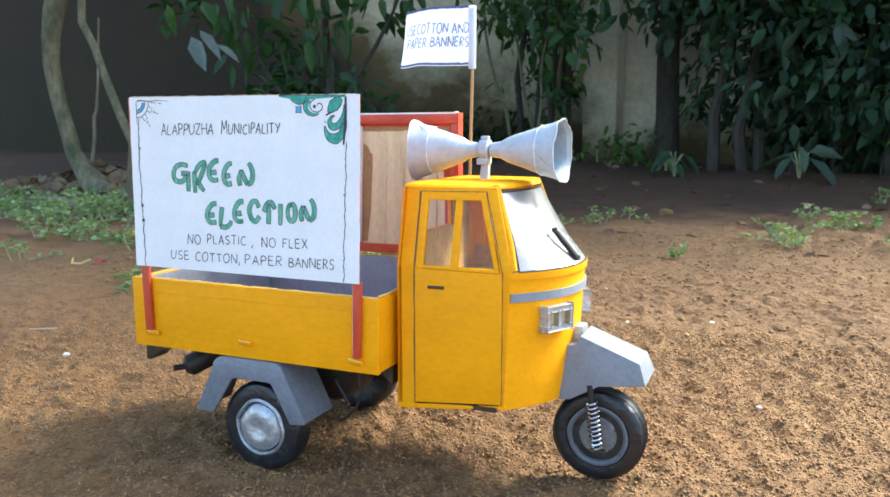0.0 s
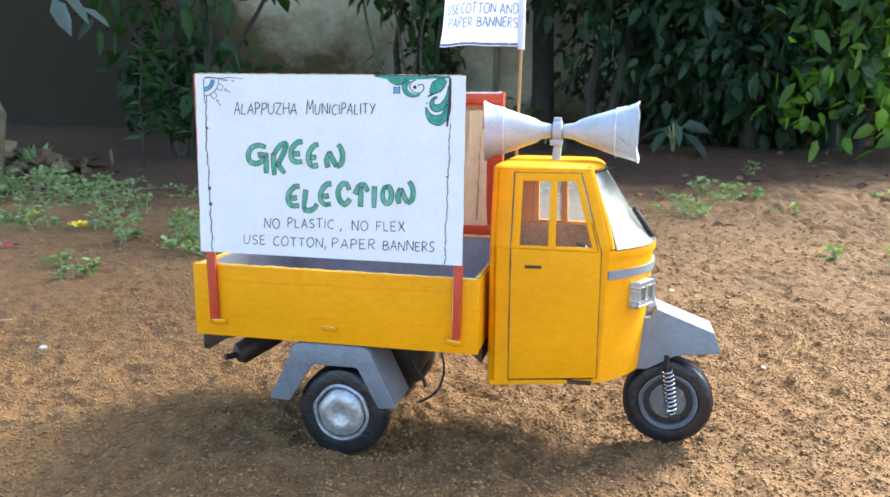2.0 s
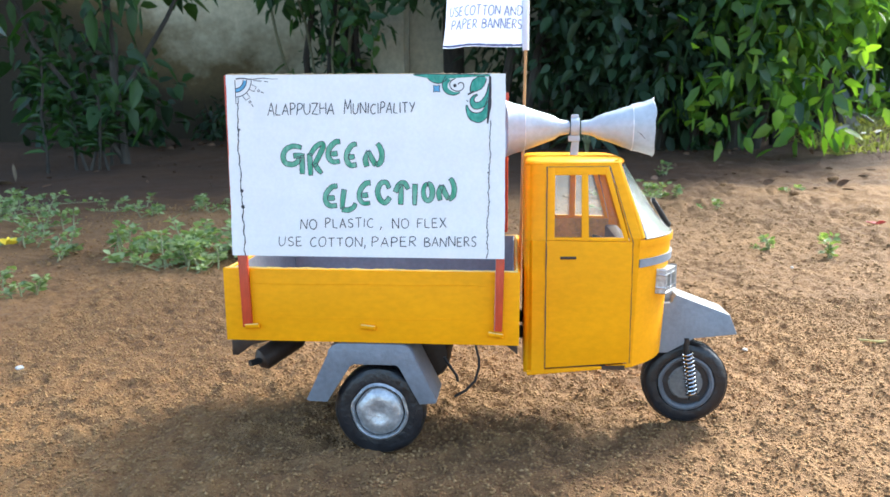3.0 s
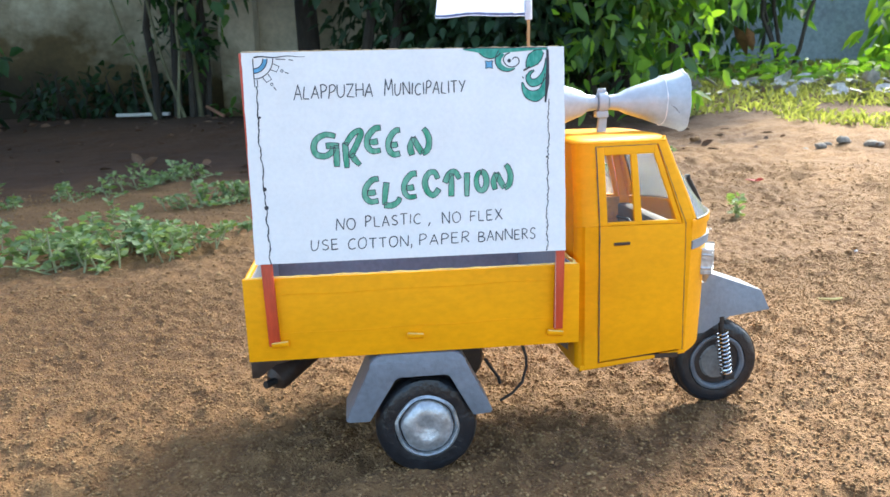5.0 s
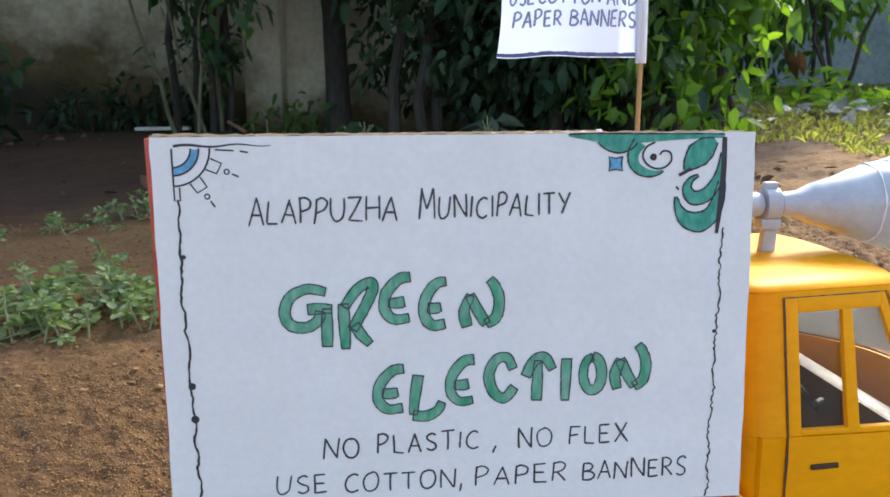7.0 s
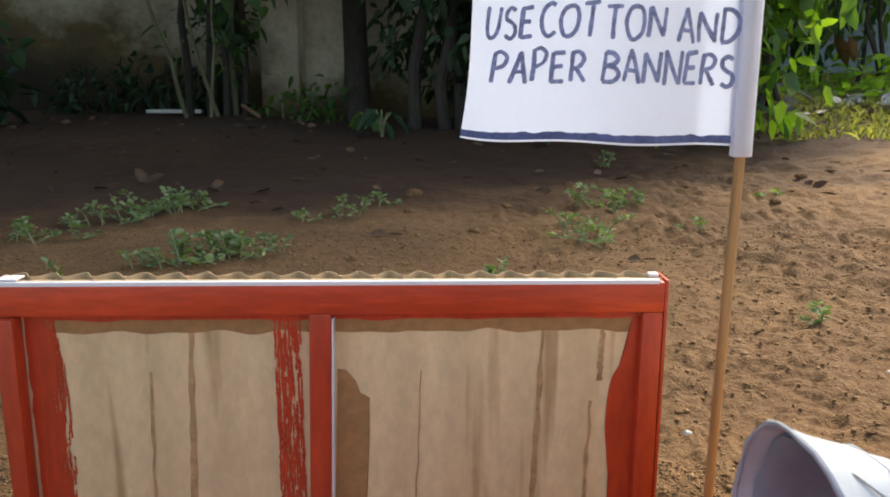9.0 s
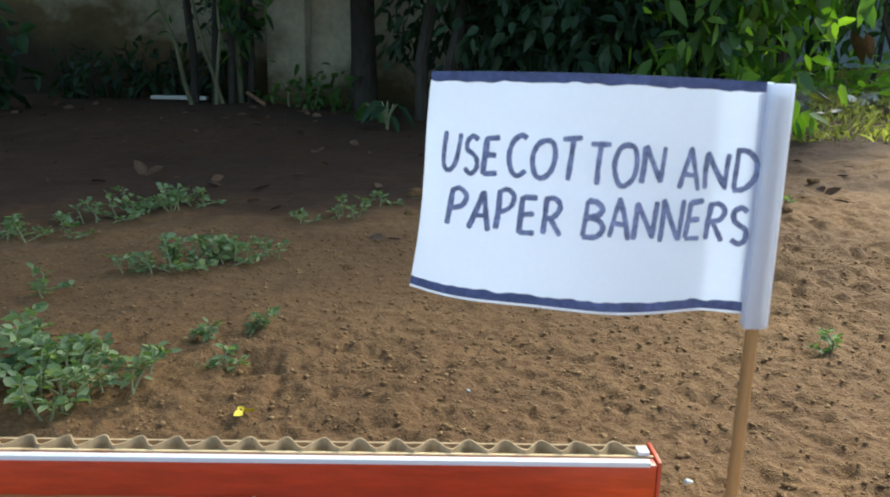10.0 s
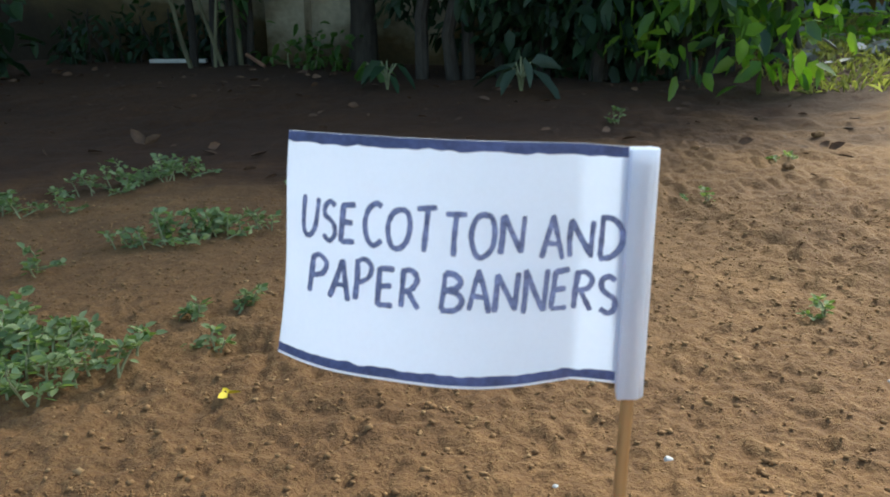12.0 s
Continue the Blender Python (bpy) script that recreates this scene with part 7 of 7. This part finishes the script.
hedge = thing("hedge", (0.2, 3.4, gz(0.2, 3.4)), "dense dark green broad-leaved hedge with bare lower stems", "hedge")
for i in range(14):
    j = random.Random(80 + i)
    x, y = -0.32 + i * 0.09 + j.uniform(-0.05, 0.05), 3.35 + j.uniform(-0.2, 0.15)
    part("stem", tube(wavy((x, y, gz(x, y) - 0.02), (x + j.uniform(-0.25, 0.25), y - 0.1, j.uniform(0.9, 1.5)), 6, 0.03, 90 + i), [0.026, 0.023, 0.021, 0.019, 0.016, 0.013, 0.01], 8), BARK_DARK, hedge)
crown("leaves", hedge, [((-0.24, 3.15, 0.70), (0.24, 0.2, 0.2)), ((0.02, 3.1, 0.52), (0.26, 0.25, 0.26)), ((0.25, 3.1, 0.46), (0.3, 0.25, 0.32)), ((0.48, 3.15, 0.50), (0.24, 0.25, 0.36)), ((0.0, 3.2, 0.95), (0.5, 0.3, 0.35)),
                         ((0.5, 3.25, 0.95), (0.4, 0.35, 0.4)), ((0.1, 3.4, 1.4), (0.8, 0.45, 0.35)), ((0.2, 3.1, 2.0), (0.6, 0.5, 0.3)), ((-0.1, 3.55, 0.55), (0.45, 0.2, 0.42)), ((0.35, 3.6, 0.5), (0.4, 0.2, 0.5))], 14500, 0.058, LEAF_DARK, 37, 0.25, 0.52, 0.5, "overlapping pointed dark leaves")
# dark, mid and bright copies paint the hedge's shade and sunlight
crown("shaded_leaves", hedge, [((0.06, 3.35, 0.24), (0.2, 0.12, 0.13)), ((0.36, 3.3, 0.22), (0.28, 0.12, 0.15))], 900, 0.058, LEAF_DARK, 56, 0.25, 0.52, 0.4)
crown("mid_leaves", hedge, [((0.55, 2.92, 0.50), (0.24, 0.10, 0.28)), ((0.72, 3.00, 0.80), (0.25, 0.12, 0.25)), ((0.78, 3.05, 0.50), (0.18, 0.12, 0.26)), ((0.48, 2.90, 0.75), (0.2, 0.08, 0.2))], 900, 0.07, LEAF_SUN_SHADE, 40, 0.3, 0.5, 0.5, "leaves at the hedge's end with sunlight in their lighter green")
crown("bright_leaves", hedge, [((0.85, 3.3, 0.42), (0.22, 0.2, 0.28)), ((0.50, 2.95, 0.38), (0.2, 0.10, 0.18)), ((0.95, 3.5, 0.80), (0.3, 0.25, 0.4)), ((0.70, 3.15, 0.75), (0.25, 0.2, 0.25))], 900, 0.072, LEAF_SUN, 39, 0.35, 0.5, 0.5, "leaves in a light green, coloured as sunlit")
crown("lit_leaves", hedge, [((0.48, 2.86, 0.24), (0.2, 0.06, 0.14)), ((0.64, 2.85, 0.30), (0.2, 0.06, 0.2)), ((0.35, 2.86, 0.62), (0.4, 0.08, 0.2))], 150, 0.06, LEAF_MID, 47, 0.3, 0.55, 0.4, "leaves in a mid green, coloured as if lit")
crown("sunlit_leaves", hedge, [((0.52, 2.82, 0.16), (0.22, 0.05, 0.06)), ((0.74, 2.82, 0.18), (0.14, 0.05, 0.08)), ((0.68, 2.84, 0.40), (0.22, 0.05, 0.22))], 90, 0.06, LEAF_SUN, 48, 0.3, 0.6, 0.3, "leaves with sunlight put into a bright yellow-green")

# broad-leaved plants along the hedge's foot: a few long stalked leaves that hang over
PALE_LEAF = foliage("pale_shade_leaf", (0.035, 0.06, 0.038), (0.08, 0.12, 0.075), 0.2, 0.65)
for i, (x, y, n, size, mat_) in enumerate(((-0.02, 2.86, 8, 0.115, PALE_LEAF), (-0.44, 3.02, 7, 0.095, LEAF_DARK), (-0.52, 3.3, 6, 0.08, LEAF_SUN_SHADE))):
    plant = thing("broad_leaved_plant", (x, y, gz(x, y)), "low plant with long broad leaves drooping to the soil", "plant", "broad-leaved plants along the hedge")
    j = random.Random(600 + i)
    stalks = bmesh.new()
    tips, ways = [], []
    for k in range(n):
        a = k * math.tau / n + j.uniform(-0.4, 0.4)
        out = Vector((math.cos(a), math.sin(a), 0))
        h = size * j.uniform(0.5, 1.15)
        tip = Vector((x, y, gz(x, y))) + out * size * j.uniform(0.15, 0.4) + Vector((0, 0, h))
        tube([(x, y, gz(x, y) - 0.01), (x + out.x * size * 0.08, y + out.y * size * 0.08, gz(x, y) + h * 0.6), tip], [0.0035, 0.003, 0.002], 5, stalks)
        tips.append(tuple(tip))
        ways.append((out.x, out.y, j.uniform(-0.9, 0.3)))
    tagged(part("stalk", stalks, STEM, plant), kind="stuff")
    leaf_mesh("leaves", np.array(tips), np.array(ways), np.array([size * j.uniform(0.7, 1.1) for _ in range(n)]), mat_, 0.44, 0.45, 610 + i, plant)

# brighter bushes past the hedge's end, on the bank
for i, (bx, by, bz, rx, rz, mat_, n, size, lab) in enumerate(((1.00, 3.45, 0.62, 0.24, 0.24, LEAF_SUN_SHADE, 330, 0.085, "hanging leafy green branch at the hedge's end"), (1.55, 4.6, 0.80, 0.5, 0.42, LEAF_MID, 1300, 0.09, "loose green bush on the grassy bank"),
                                                             (1.75, 4.2, 0.86, 0.5, 0.36, LEAF_SUN_SHADE, 800, 0.09, "leafy green branch over the bank"), (2.75, 4.3, 0.62, 0.35, 0.45, LEAF_SUN, 900, 0.12, "pale light green bush on the grassy bank"), (3.9, 5.2, 1.0, 0.8, 0.8, LEAF_SUN, 1100, 0.10, "tall sunlit light green bush on the grassy bank"))):
    bush = thing("bush", (bx, by, gz(bx, by)), lab, "bush")
    j = random.Random(200 + i)
    for k in range(5):
        part("stem", tube(wavy((bx + j.uniform(-0.1, 0.1), by + j.uniform(-0.1, 0.1), gz(bx, by) - 0.03), (bx + j.uniform(-rx, rx) * 0.7, by + j.uniform(-0.3, 0.3), bz + j.uniform(-0.1, 0.4)), 5, 0.04, 210 + i * 9 + k), [0.012, 0.011, 0.01, 0.008, 0.007, 0.005], 7), BARK_DARK, bush)
    crown("leaves", bush, [((bx, by, bz), (rx, 0.3, rz)), ((bx - rx * 0.6, by - 0.1, bz - rz * 0.4), (rx * 0.5, 0.25, rz * 0.5)), ((bx + rx * 0.6, by, bz + rz * 0.3), (rx * 0.6, 0.3, rz * 0.6)), ((bx + 0.1, by, bz + rz), (rx * 0.8, 0.35, rz * 0.5))], n, size, mat_, 220 + i, 0.35, 0.36 if size > 0.1 else 0.45, 0.6)
# the withered leaf that hangs among the branches
withered = thing("leaf", (1.42, 3.85, 0.37), "large withered brown leaf hanging in a bush", "leaf")
leaf_mesh("blade", np.array([(1.41, 3.85, 0.43), (1.47, 3.84, 0.42)]), np.array([(0.45, -0.1, -1.0), (0.25, -0.1, -1.0)]), np.array([0.16, 0.12]), surface("withered_leaf", (0.30, 0.16, 0.07), 0.8, grain=60, stain=20, vary=0.3), 0.55, 0.0, 53, withered)
part("stalk", tube([(1.43, 3.85, 0.45), (1.40, 3.87, 0.60), (1.38, 3.9, 0.8)], 0.003, 6), BARK_DARK, withered)

# far belt of trees that closes the yard
far = thing("far_trees", (0, 9, 0), "far belt of leafy trees round the yard", "trees", kind="stuff")
frng = random.Random(50)
lobes = [((frng.uniform(-1, 11), frng.uniform(8, 10.5), frng.uniform(0.3, 3.2)), (frng.uniform(0.7, 1.4), 0.8, frng.uniform(0.6, 1.2))) for _ in range(60)]
crown("leaves", far, lobes, 3000, 0.26, LEAF_SUN, 51, 0.3, 0.5, 0.3)
for i in range(9):
    x = frng.uniform(-1, 11)
    part("trunk", tube(wavy((x, 9, -0.1), (x + frng.uniform(-0.4, 0.4), 9, 4.0), 5, 0.1, 400 + i), [0.16, 0.14, 0.12, 0.1, 0.08, 0.05], 8), BARK_DARK, far)


# ---- weeds ----
def weed(at, seed, tall, spread, count, leaf, material, label, trail=0.0):
    """Thin shoots that rise or trail from a few roots, with small oval leaves set along them."""
    ob = thing("weed", (at[0], at[1], gz(*at)), label, "weed", "weeds on the bare soil")
    j = random.Random(seed)
    rng = np.random.RandomState(seed)
    z0 = gz(*at)
    tall = tall * 0.62
    stems = bmesh.new()
    pos, way, size = [], [], []
    for k in range(max(3, int(count * 0.5))):
        a, r = j.uniform(0, math.tau), spread * math.sqrt(j.uniform(0, 1))
        bx, by = at[0] + r * math.cos(a) * 0.75, at[1] + r * math.sin(a) * 0.55
        lean, h = j.uniform(0, math.tau), tall * j.uniform(0.45, 1.15)
        reach = h * j.uniform(0.2, 0.9)
        if k < count * 0.5 * trail:
            reach, h = spread * j.uniform(0.8, 1.5), tall * j.uniform(0.2, 0.45)
        p = Vector((bx, by, z0 - 0.004))
        q = p + Vector((math.cos(lean) * reach, math.sin(lean) * reach * 0.7, h + 0.004))
        bend = Vector((j.uniform(-1, 1), j.uniform(-1, 1), 1.2)) * h * 0.22
        curve = [p.lerp(q, f) + bend * math.sin(math.pi * f) for f in (0, 0.2, 0.4, 0.6, 0.8, 1.0)]
        tube(curve, [0.0013, 0.0012, 0.0011, 0.0010, 0.0008, 0.0006], 5, stems)
        for f in (0.3, 0.45, 0.6, 0.72, 0.84, 0.94, 1.0):
            i = min(4, int(f * 5))
            c = curve[i].lerp(curve[i + 1], f * 5 - i)
            for _ in range(j.randint(2, 3) if f < 1 else 4):
                b = j.uniform(0, math.tau)
                out = Vector((math.cos(b), math.sin(b), j.uniform(-0.1, 0.9)))
                pos.append(tuple(c + out * leaf * j.uniform(0.0, 0.3)))
                way.append(tuple(out))
                size.append(leaf * j.uniform(0.35, 0.85) * (0.7 + 0.3 * (1 - abs(f - 0.6))))
    tagged(part("stem", stems, STEM, ob), kind="stuff")
    leaf_mesh("leaves", np.array(pos), np.array(way), np.array(size), material, 0.55, 0.15, seed, ob)
    return ob


SMALL = "small green weed with oval leaves on bare soil"
CLUMP = "spreading clump of green weeds with small oval leaves"
# place, height, spread and number of shoots
BESIDE_MODEL = [(-0.68, 0.98, 0.065, 0.07, 40), (-0.62, 0.96, 0.055, 0.05, 26), (-0.645, 1.07, 0.07, 0.06, 34), (-0.58, 1.06, 0.06, 0.05, 26), (-0.54, 0.99, 0.05, 0.045, 22), (-0.50, 1.03, 0.045, 0.04, 16), (-0.56, 1.10, 0.045, 0.03, 10), (-0.48, 1.165, 0.04, 0.02, 7), (-0.42, 1.075, 0.03, 0.018, 5), (-0.425, 1.19, 0.035, 0.02, 6), (-0.75, 0.77, 0.035, 0.025, 8), (-0.86, 1.0, 0.055, 0.035, 10), (-0.765, 1.04, 0.065, 0.045, 16), (-0.82, 0.83, 0.03, 0.025, 6), (-0.97, 1.09, 0.06, 0.03, 7), (-1.06, 1.07, 0.055, 0.06, 14)]
UNDER_TREE = [(-1.25, 1.45, 0.08, 0.15, 34), (-1.5, 1.3, 0.09, 0.15, 34), (-1.62, 1.52, 0.09, 0.16, 34), (-1.35, 1.15, 0.07, 0.1, 24), (-1.55, 1.42, 0.08, 0.2, 50), (-1.85, 1.62, 0.08, 0.2, 50), (-1.72, 1.38, 0.07, 0.18, 46), (-1.42, 1.6, 0.08, 0.18, 36), (-2.05, 1.45, 0.08, 0.2, 56), (-1.22, 1.15, 0.05, 0.1, 24), (-1.15, 0.90, 0.045, 0.05, 8), (-1.9, 1.35, 0.08, 0.18, 44), (-2.3, 1.62, 0.09, 0.2, 44), (-1.05, 1.30, 0.06, 0.09, 16), (-1.10, 1.62, 0.05, 0.09, 12)]
MID_YARD = [(-0.83, 1.73, 0.05, 0.04, 10), (-0.79, 1.78, 0.065, 0.045, 20), (-0.735, 1.83, 0.065, 0.045, 20), (-0.70, 1.885, 0.05, 0.035, 10), (-0.635, 1.41, 0.045, 0.03, 8), (-0.59, 1.44, 0.06, 0.045, 24), (-0.54, 1.475, 0.06, 0.045, 22), (-0.47, 1.505, 0.04, 0.03, 8), (-0.715, 1.30, 0.05, 0.03, 7), (-0.80, 1.60, 0.05, 0.03, 6), (-0.89, 1.58, 0.055, 0.05, 12), (-0.97, 1.48, 0.06, 0.05, 9), (-0.49, 1.77, 0.035, 0.025, 5), (-0.41, 1.80, 0.05, 0.04, 9), (-0.36, 1.92, 0.04, 0.04, 7)]
NEAR_HEDGE = [(-0.035, 1.64, 0.05, 0.03, 8), (0.01, 1.57, 0.06, 0.05, 14), (0.03, 1.88, 0.06, 0.03, 9), (0.096, 1.92, 0.07, 0.04, 10), (0.155, 1.95, 0.05, 0.02, 5), (-0.16, 1.38, 0.04, 0.02, 5), (0.172, 1.17, 0.03, 0.012, 4), (0.195, 1.67, 0.028, 0.02, 4), (0.10, 1.82, 0.05, 0.03, 8), (0.244, 1.10, 0.045, 0.008, 3), (0.44, 1.99, 0.03, 0.03, 4), (0.20, 2.5, 0.06, 0.02, 4)]
for i, (x, y, tall, spread, count) in enumerate(BESIDE_MODEL + UNDER_TREE + MID_YARD + NEAR_HEDGE):
    big = count >= 10
    weed((x, y), 500 + i, tall, spread, count, min(0.024, 0.011 + 0.15 * tall), LEAF_WEED, CLUMP if big else SMALL, 0.35 if big else 0.1)


# ---- bank: stones, grass, fallen leaves ----
def lump(name, at, r, seed, material, label, category, flat=0.7, group=""):
    bm = bmesh.new()
    bmesh.ops.create_icosphere(bm, subdivisions=2, radius=1.0)
    for v in bm.verts:
        k = 1 + 0.35 * noise.noise(v.co * 1.3 + Vector((seed, 0, 0)))
        v.co = Vector((v.co.x * r * k * 1.2, v.co.y * r * k, v.co.z * r * k * flat)) + Vector(at)
    ob = thing(name, at, label, category, group)
    return part("body", bm, material, ob)


srng = random.Random(77)
for i in range(24):
    x = 0.80 + i * 0.034 + srng.uniform(-0.012, 0.012)
    y = 1.99 - 0.10 * (x - 0.8) + srng.uniform(-0.02, 0.02)
    lump("stone", (x, y, gz(x, y) + 0.005), srng.uniform(0.009, 0.016), i * 3.1, STONE, "rough grey stone in a row at the bank's foot", "stone", 0.7, "stones along the bank")
for i, (x, y, r) in enumerate(((-0.295, 2.03, 0.015), (-0.296, 1.84, 0.010), (-0.11, 1.91, 0.010), (-0.36, 1.45, 0.007), (0.42, 1.9, 0.010), (0.06, 2.2, 0.009), (-0.18, 1.67, 0.008), (0.30, 2.1, 0.009), (0.62, 2.25, 0.013))):
    lump("clod", (x, y, gz(x, y) + r * 0.3), r, i * 2.3 + 50, SOIL, "brown clod of earth on the soil", "clod", 0.7, "clods")

grng = np.random.RandomState(90)
gn = 34000
gx, gy = grng.uniform(0.8, 4.8, gn), 2.05 + grng.uniform(0, 1, gn) ** 0.9 * 3.1
keep = (lattice_noise(gx, gy, 0.35, 13) + 0.9 * step(2.5, 3.3, gy) + 0.45 * step(1.0, 1.3, gx)) > 0.15
gx, gy = gx[keep], gy[keep]
gb = np.stack([gx, gy, ground_height(gx, gy, False) - 0.005], 1)
gd = np.stack([grng.normal(0, 0.4, len(gx)), grng.normal(0, 0.4, len(gx)), grng.uniform(0.5, 1.3, len(gx))], 1)
grass = leaf_mesh("grass", gb, gd, grng.uniform(0.025, 0.075, len(gx)), LEAF_GRASS, 0.10, 0.4, 91)
tagged(grass, "sunlit short grass on the bank", "grass", kind="stuff")
bn = 900
bx, by = grng.uniform(0.8, 3.2, bn), 3.5 + grng.uniform(0, 1, bn) ** 0.8 * 0.6
bz = ground_height(bx, by, False)
broad = leaf_mesh("bank_weeds", np.stack([bx, by, bz + 0.17 * grng.uniform(0, 1, bn) * (0.35 + 0.65 * step(-0.2, 0.5, lattice_noise(bx, by, 0.22, 21)))], 1), np.stack([grng.normal(0, 1, bn), grng.normal(0, 1, bn), grng.uniform(0.0, 1.0, bn)], 1), grng.uniform(0.04, 0.085, bn), LEAF_SUN, 0.5, 0.3, 92)
tagged(broad, "bright broad-leaved weeds on the bank", "weeds", kind="stuff")
dn = 340
dx, dy = grng.uniform(0.9, 2.6, dn), grng.uniform(3.1, 4.1, dn)
dry = leaf_mesh("fallen_leaves", np.stack([dx, dy, ground_height(dx, dy, False) + 0.015], 1), np.stack([grng.normal(0, 1, dn), grng.normal(0, 1, dn), grng.uniform(-0.1, 0.4, dn)], 1), grng.uniform(0.04, 0.09, dn), surface("pale_dry_leaf", (0.62, 0.57, 0.52), 0.6, grain=60, stain=9, vary=0.45), 0.6, 0.1, 93)
tagged(dry, "pale dry fallen leaves on the bank", "leaves", kind="stuff")
pn = 420
px_, py_ = grng.normal(-2.25, 0.24, pn), grng.normal(2.02, 0.11, pn)
pile = leaf_mesh("leaf_pile", np.stack([px_, py_, ground_height(px_, py_, False) + 0.10 * np.exp(-((px_ + 2.20) / 0.25) ** 2 - ((py_ - 2.05) / 0.15) ** 2) * grng.uniform(0.1, 1, pn) + 0.008], 1), np.stack([grng.normal(0, 1, pn), grng.normal(0, 1, pn), grng.uniform(-0.2, 0.5, pn)], 1), grng.uniform(0.04, 0.10, pn), surface("grey_dead_leaf", (0.25, 0.165, 0.09), 0.8, grain=60, stain=9, vary=0.45), 0.5, 0.3, 95)
tagged(pile, "heap of grey dead leaves at the tree's foot", "leaves", kind="stuff")
ln_ = 320
lx, ly = grng.uniform(-2.2, 1.3, ln_), 1.75 + 1.85 * grng.uniform(0, 1, ln_) ** 0.6
litter = leaf_mesh("leaf_litter", np.stack([lx, ly, ground_height(lx, ly, False) + 0.006], 1), np.stack([grng.normal(0, 1, ln_), grng.normal(0, 1, ln_), grng.uniform(-0.05, 0.35, ln_)], 1), grng.uniform(0.012, 0.042, ln_), DRY_LEAF, 0.5, 0.1, 94)
tagged(litter, "brown fallen leaves under the hedge", "leaves", kind="stuff")


# ---- small things on the soil ----
def petals(name, at, n, size, material, label, category, up=0.3, lift=0.004):
    j = random.Random(int(at[0] * 1000) + 7)
    pts = np.array([(at[0], at[1], gz(*at) + lift)] * n)
    way = np.array([(math.cos(k * math.tau / n + j.uniform(-0.2, 0.2)), math.sin(k * math.tau / n), up * j.uniform(0.3, 1.2)) for k in range(n)])
    ob = leaf_mesh(name, pts, way, np.full(n, size), material, 0.55, 0.1, 3)
    return tagged(ob, label, category)


PINK = surface("red_petal", (0.55, 0.05, 0.06), 0.6, grain=200, stain=60, vary=0.2)
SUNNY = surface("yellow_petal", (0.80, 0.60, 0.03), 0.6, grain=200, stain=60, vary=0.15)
petals("flower", (0.445, 1.485), 4, 0.020, PINK, "red fallen flower on the soil", "flower")
petals("flower", (-0.963, 1.045), 6, 0.017, SUNNY, "yellow flower close to the soil", "flower", 1.0, 0.012)
petals("flower", (-1.10, 1.10), 6, 0.013, SUNNY, "small yellow flower among weeds", "flower", 1.0, 0.02)
petals("petal", (-0.96, 0.90), 2, 0.016, PINK, "pink fallen petal on the soil", "petal")
petals("leaf", (-0.385, 0.985), 3, 0.012, SUNNY, "yellow fallen leaf on the soil", "leaf")
petals("leaf", (-0.93, 2.22), 2, 0.05, DRY_LEAF, "upright brown dry leaf among weeds", "leaf", 1.5)
petals("leaf", (-0.325, 1.63), 2, 0.028, DRY_LEAF, "brown dry leaf on the soil", "leaf", 0.1)
petals("leaf", (0.05, 1.45), 2, 0.022, DRY_LEAF, "small brown dry leaf on the soil", "leaf", 0.1)
pale_twig = thing("twig", (-0.672, 0.568, gz(-0.672, 0.568)), "short white straw on the soil", "straw")
part("stalk", tube([(-0.683, 0.560, gz(-0.683, 0.56) + 0.003), (-0.662, 0.577, gz(-0.662, 0.577) + 0.003)], 0.0006, 6), surface("white_straw", (0.52, 0.44, 0.33), 0.6), pale_twig)
yellow_twig = thing("twig", (-0.985, 0.885, gz(-0.985, 0.885)), "short curled yellow straw on the soil", "straw")
part("stalk", tube([(-1.003, 0.885, 0.010), (-0.995, 0.875, 0.004), (-0.978, 0.877, 0.004), (-0.968, 0.888, 0.010)], 0.0014, 6), surface("pale_straw", (0.72, 0.56, 0.20), 0.6), yellow_twig)
straw = thing("twig", (0.14, 0.66, gz(0.14, 0.66)), "pale straw lying on the soil", "straw")
part("stalk", tube([(0.125, 0.662, gz(0.125, 0.662) + 0.003), (0.14, 0.658, gz(0.14, 0.658) + 0.003), (0.158, 0.662, gz(0.158, 0.662) + 0.003)], 0.0012, 6), surface("straw", (0.7, 0.55, 0.2), 0.6), straw)
stick = thing("twig", (-1.05, 3.5, gz(-1.05, 3.5)), "reddish brown stick lying by the wall", "stick")
part("stalk", tube([(-1.06, 3.66, gz(-1.06, 3.66) + 0.045), (-0.975, 3.60, gz(-0.975, 3.60) + 0.006)], 0.008, 6), surface("reddish_stick", (0.3, 0.15, 0.09), 0.8, vary=0.3), stick)
for i, (x, y) in enumerate(((-0.047, 0.895), (-0.572, 0.513), (0.17, 1.02), (-0.33, 0.74), (0.02, 0.62), (0.28, 0.86), (-0.13, 0.86), (-0.2, 1.05))):
    lump("pebble", (x, y, gz(x, y) + 0.0015), 0.0028 if i < 2 else 0.0018, i * 1.7 + 9, WHITE_BIT, "tiny white pebble on the brown soil", "pebble", 0.7, "white pebbles")
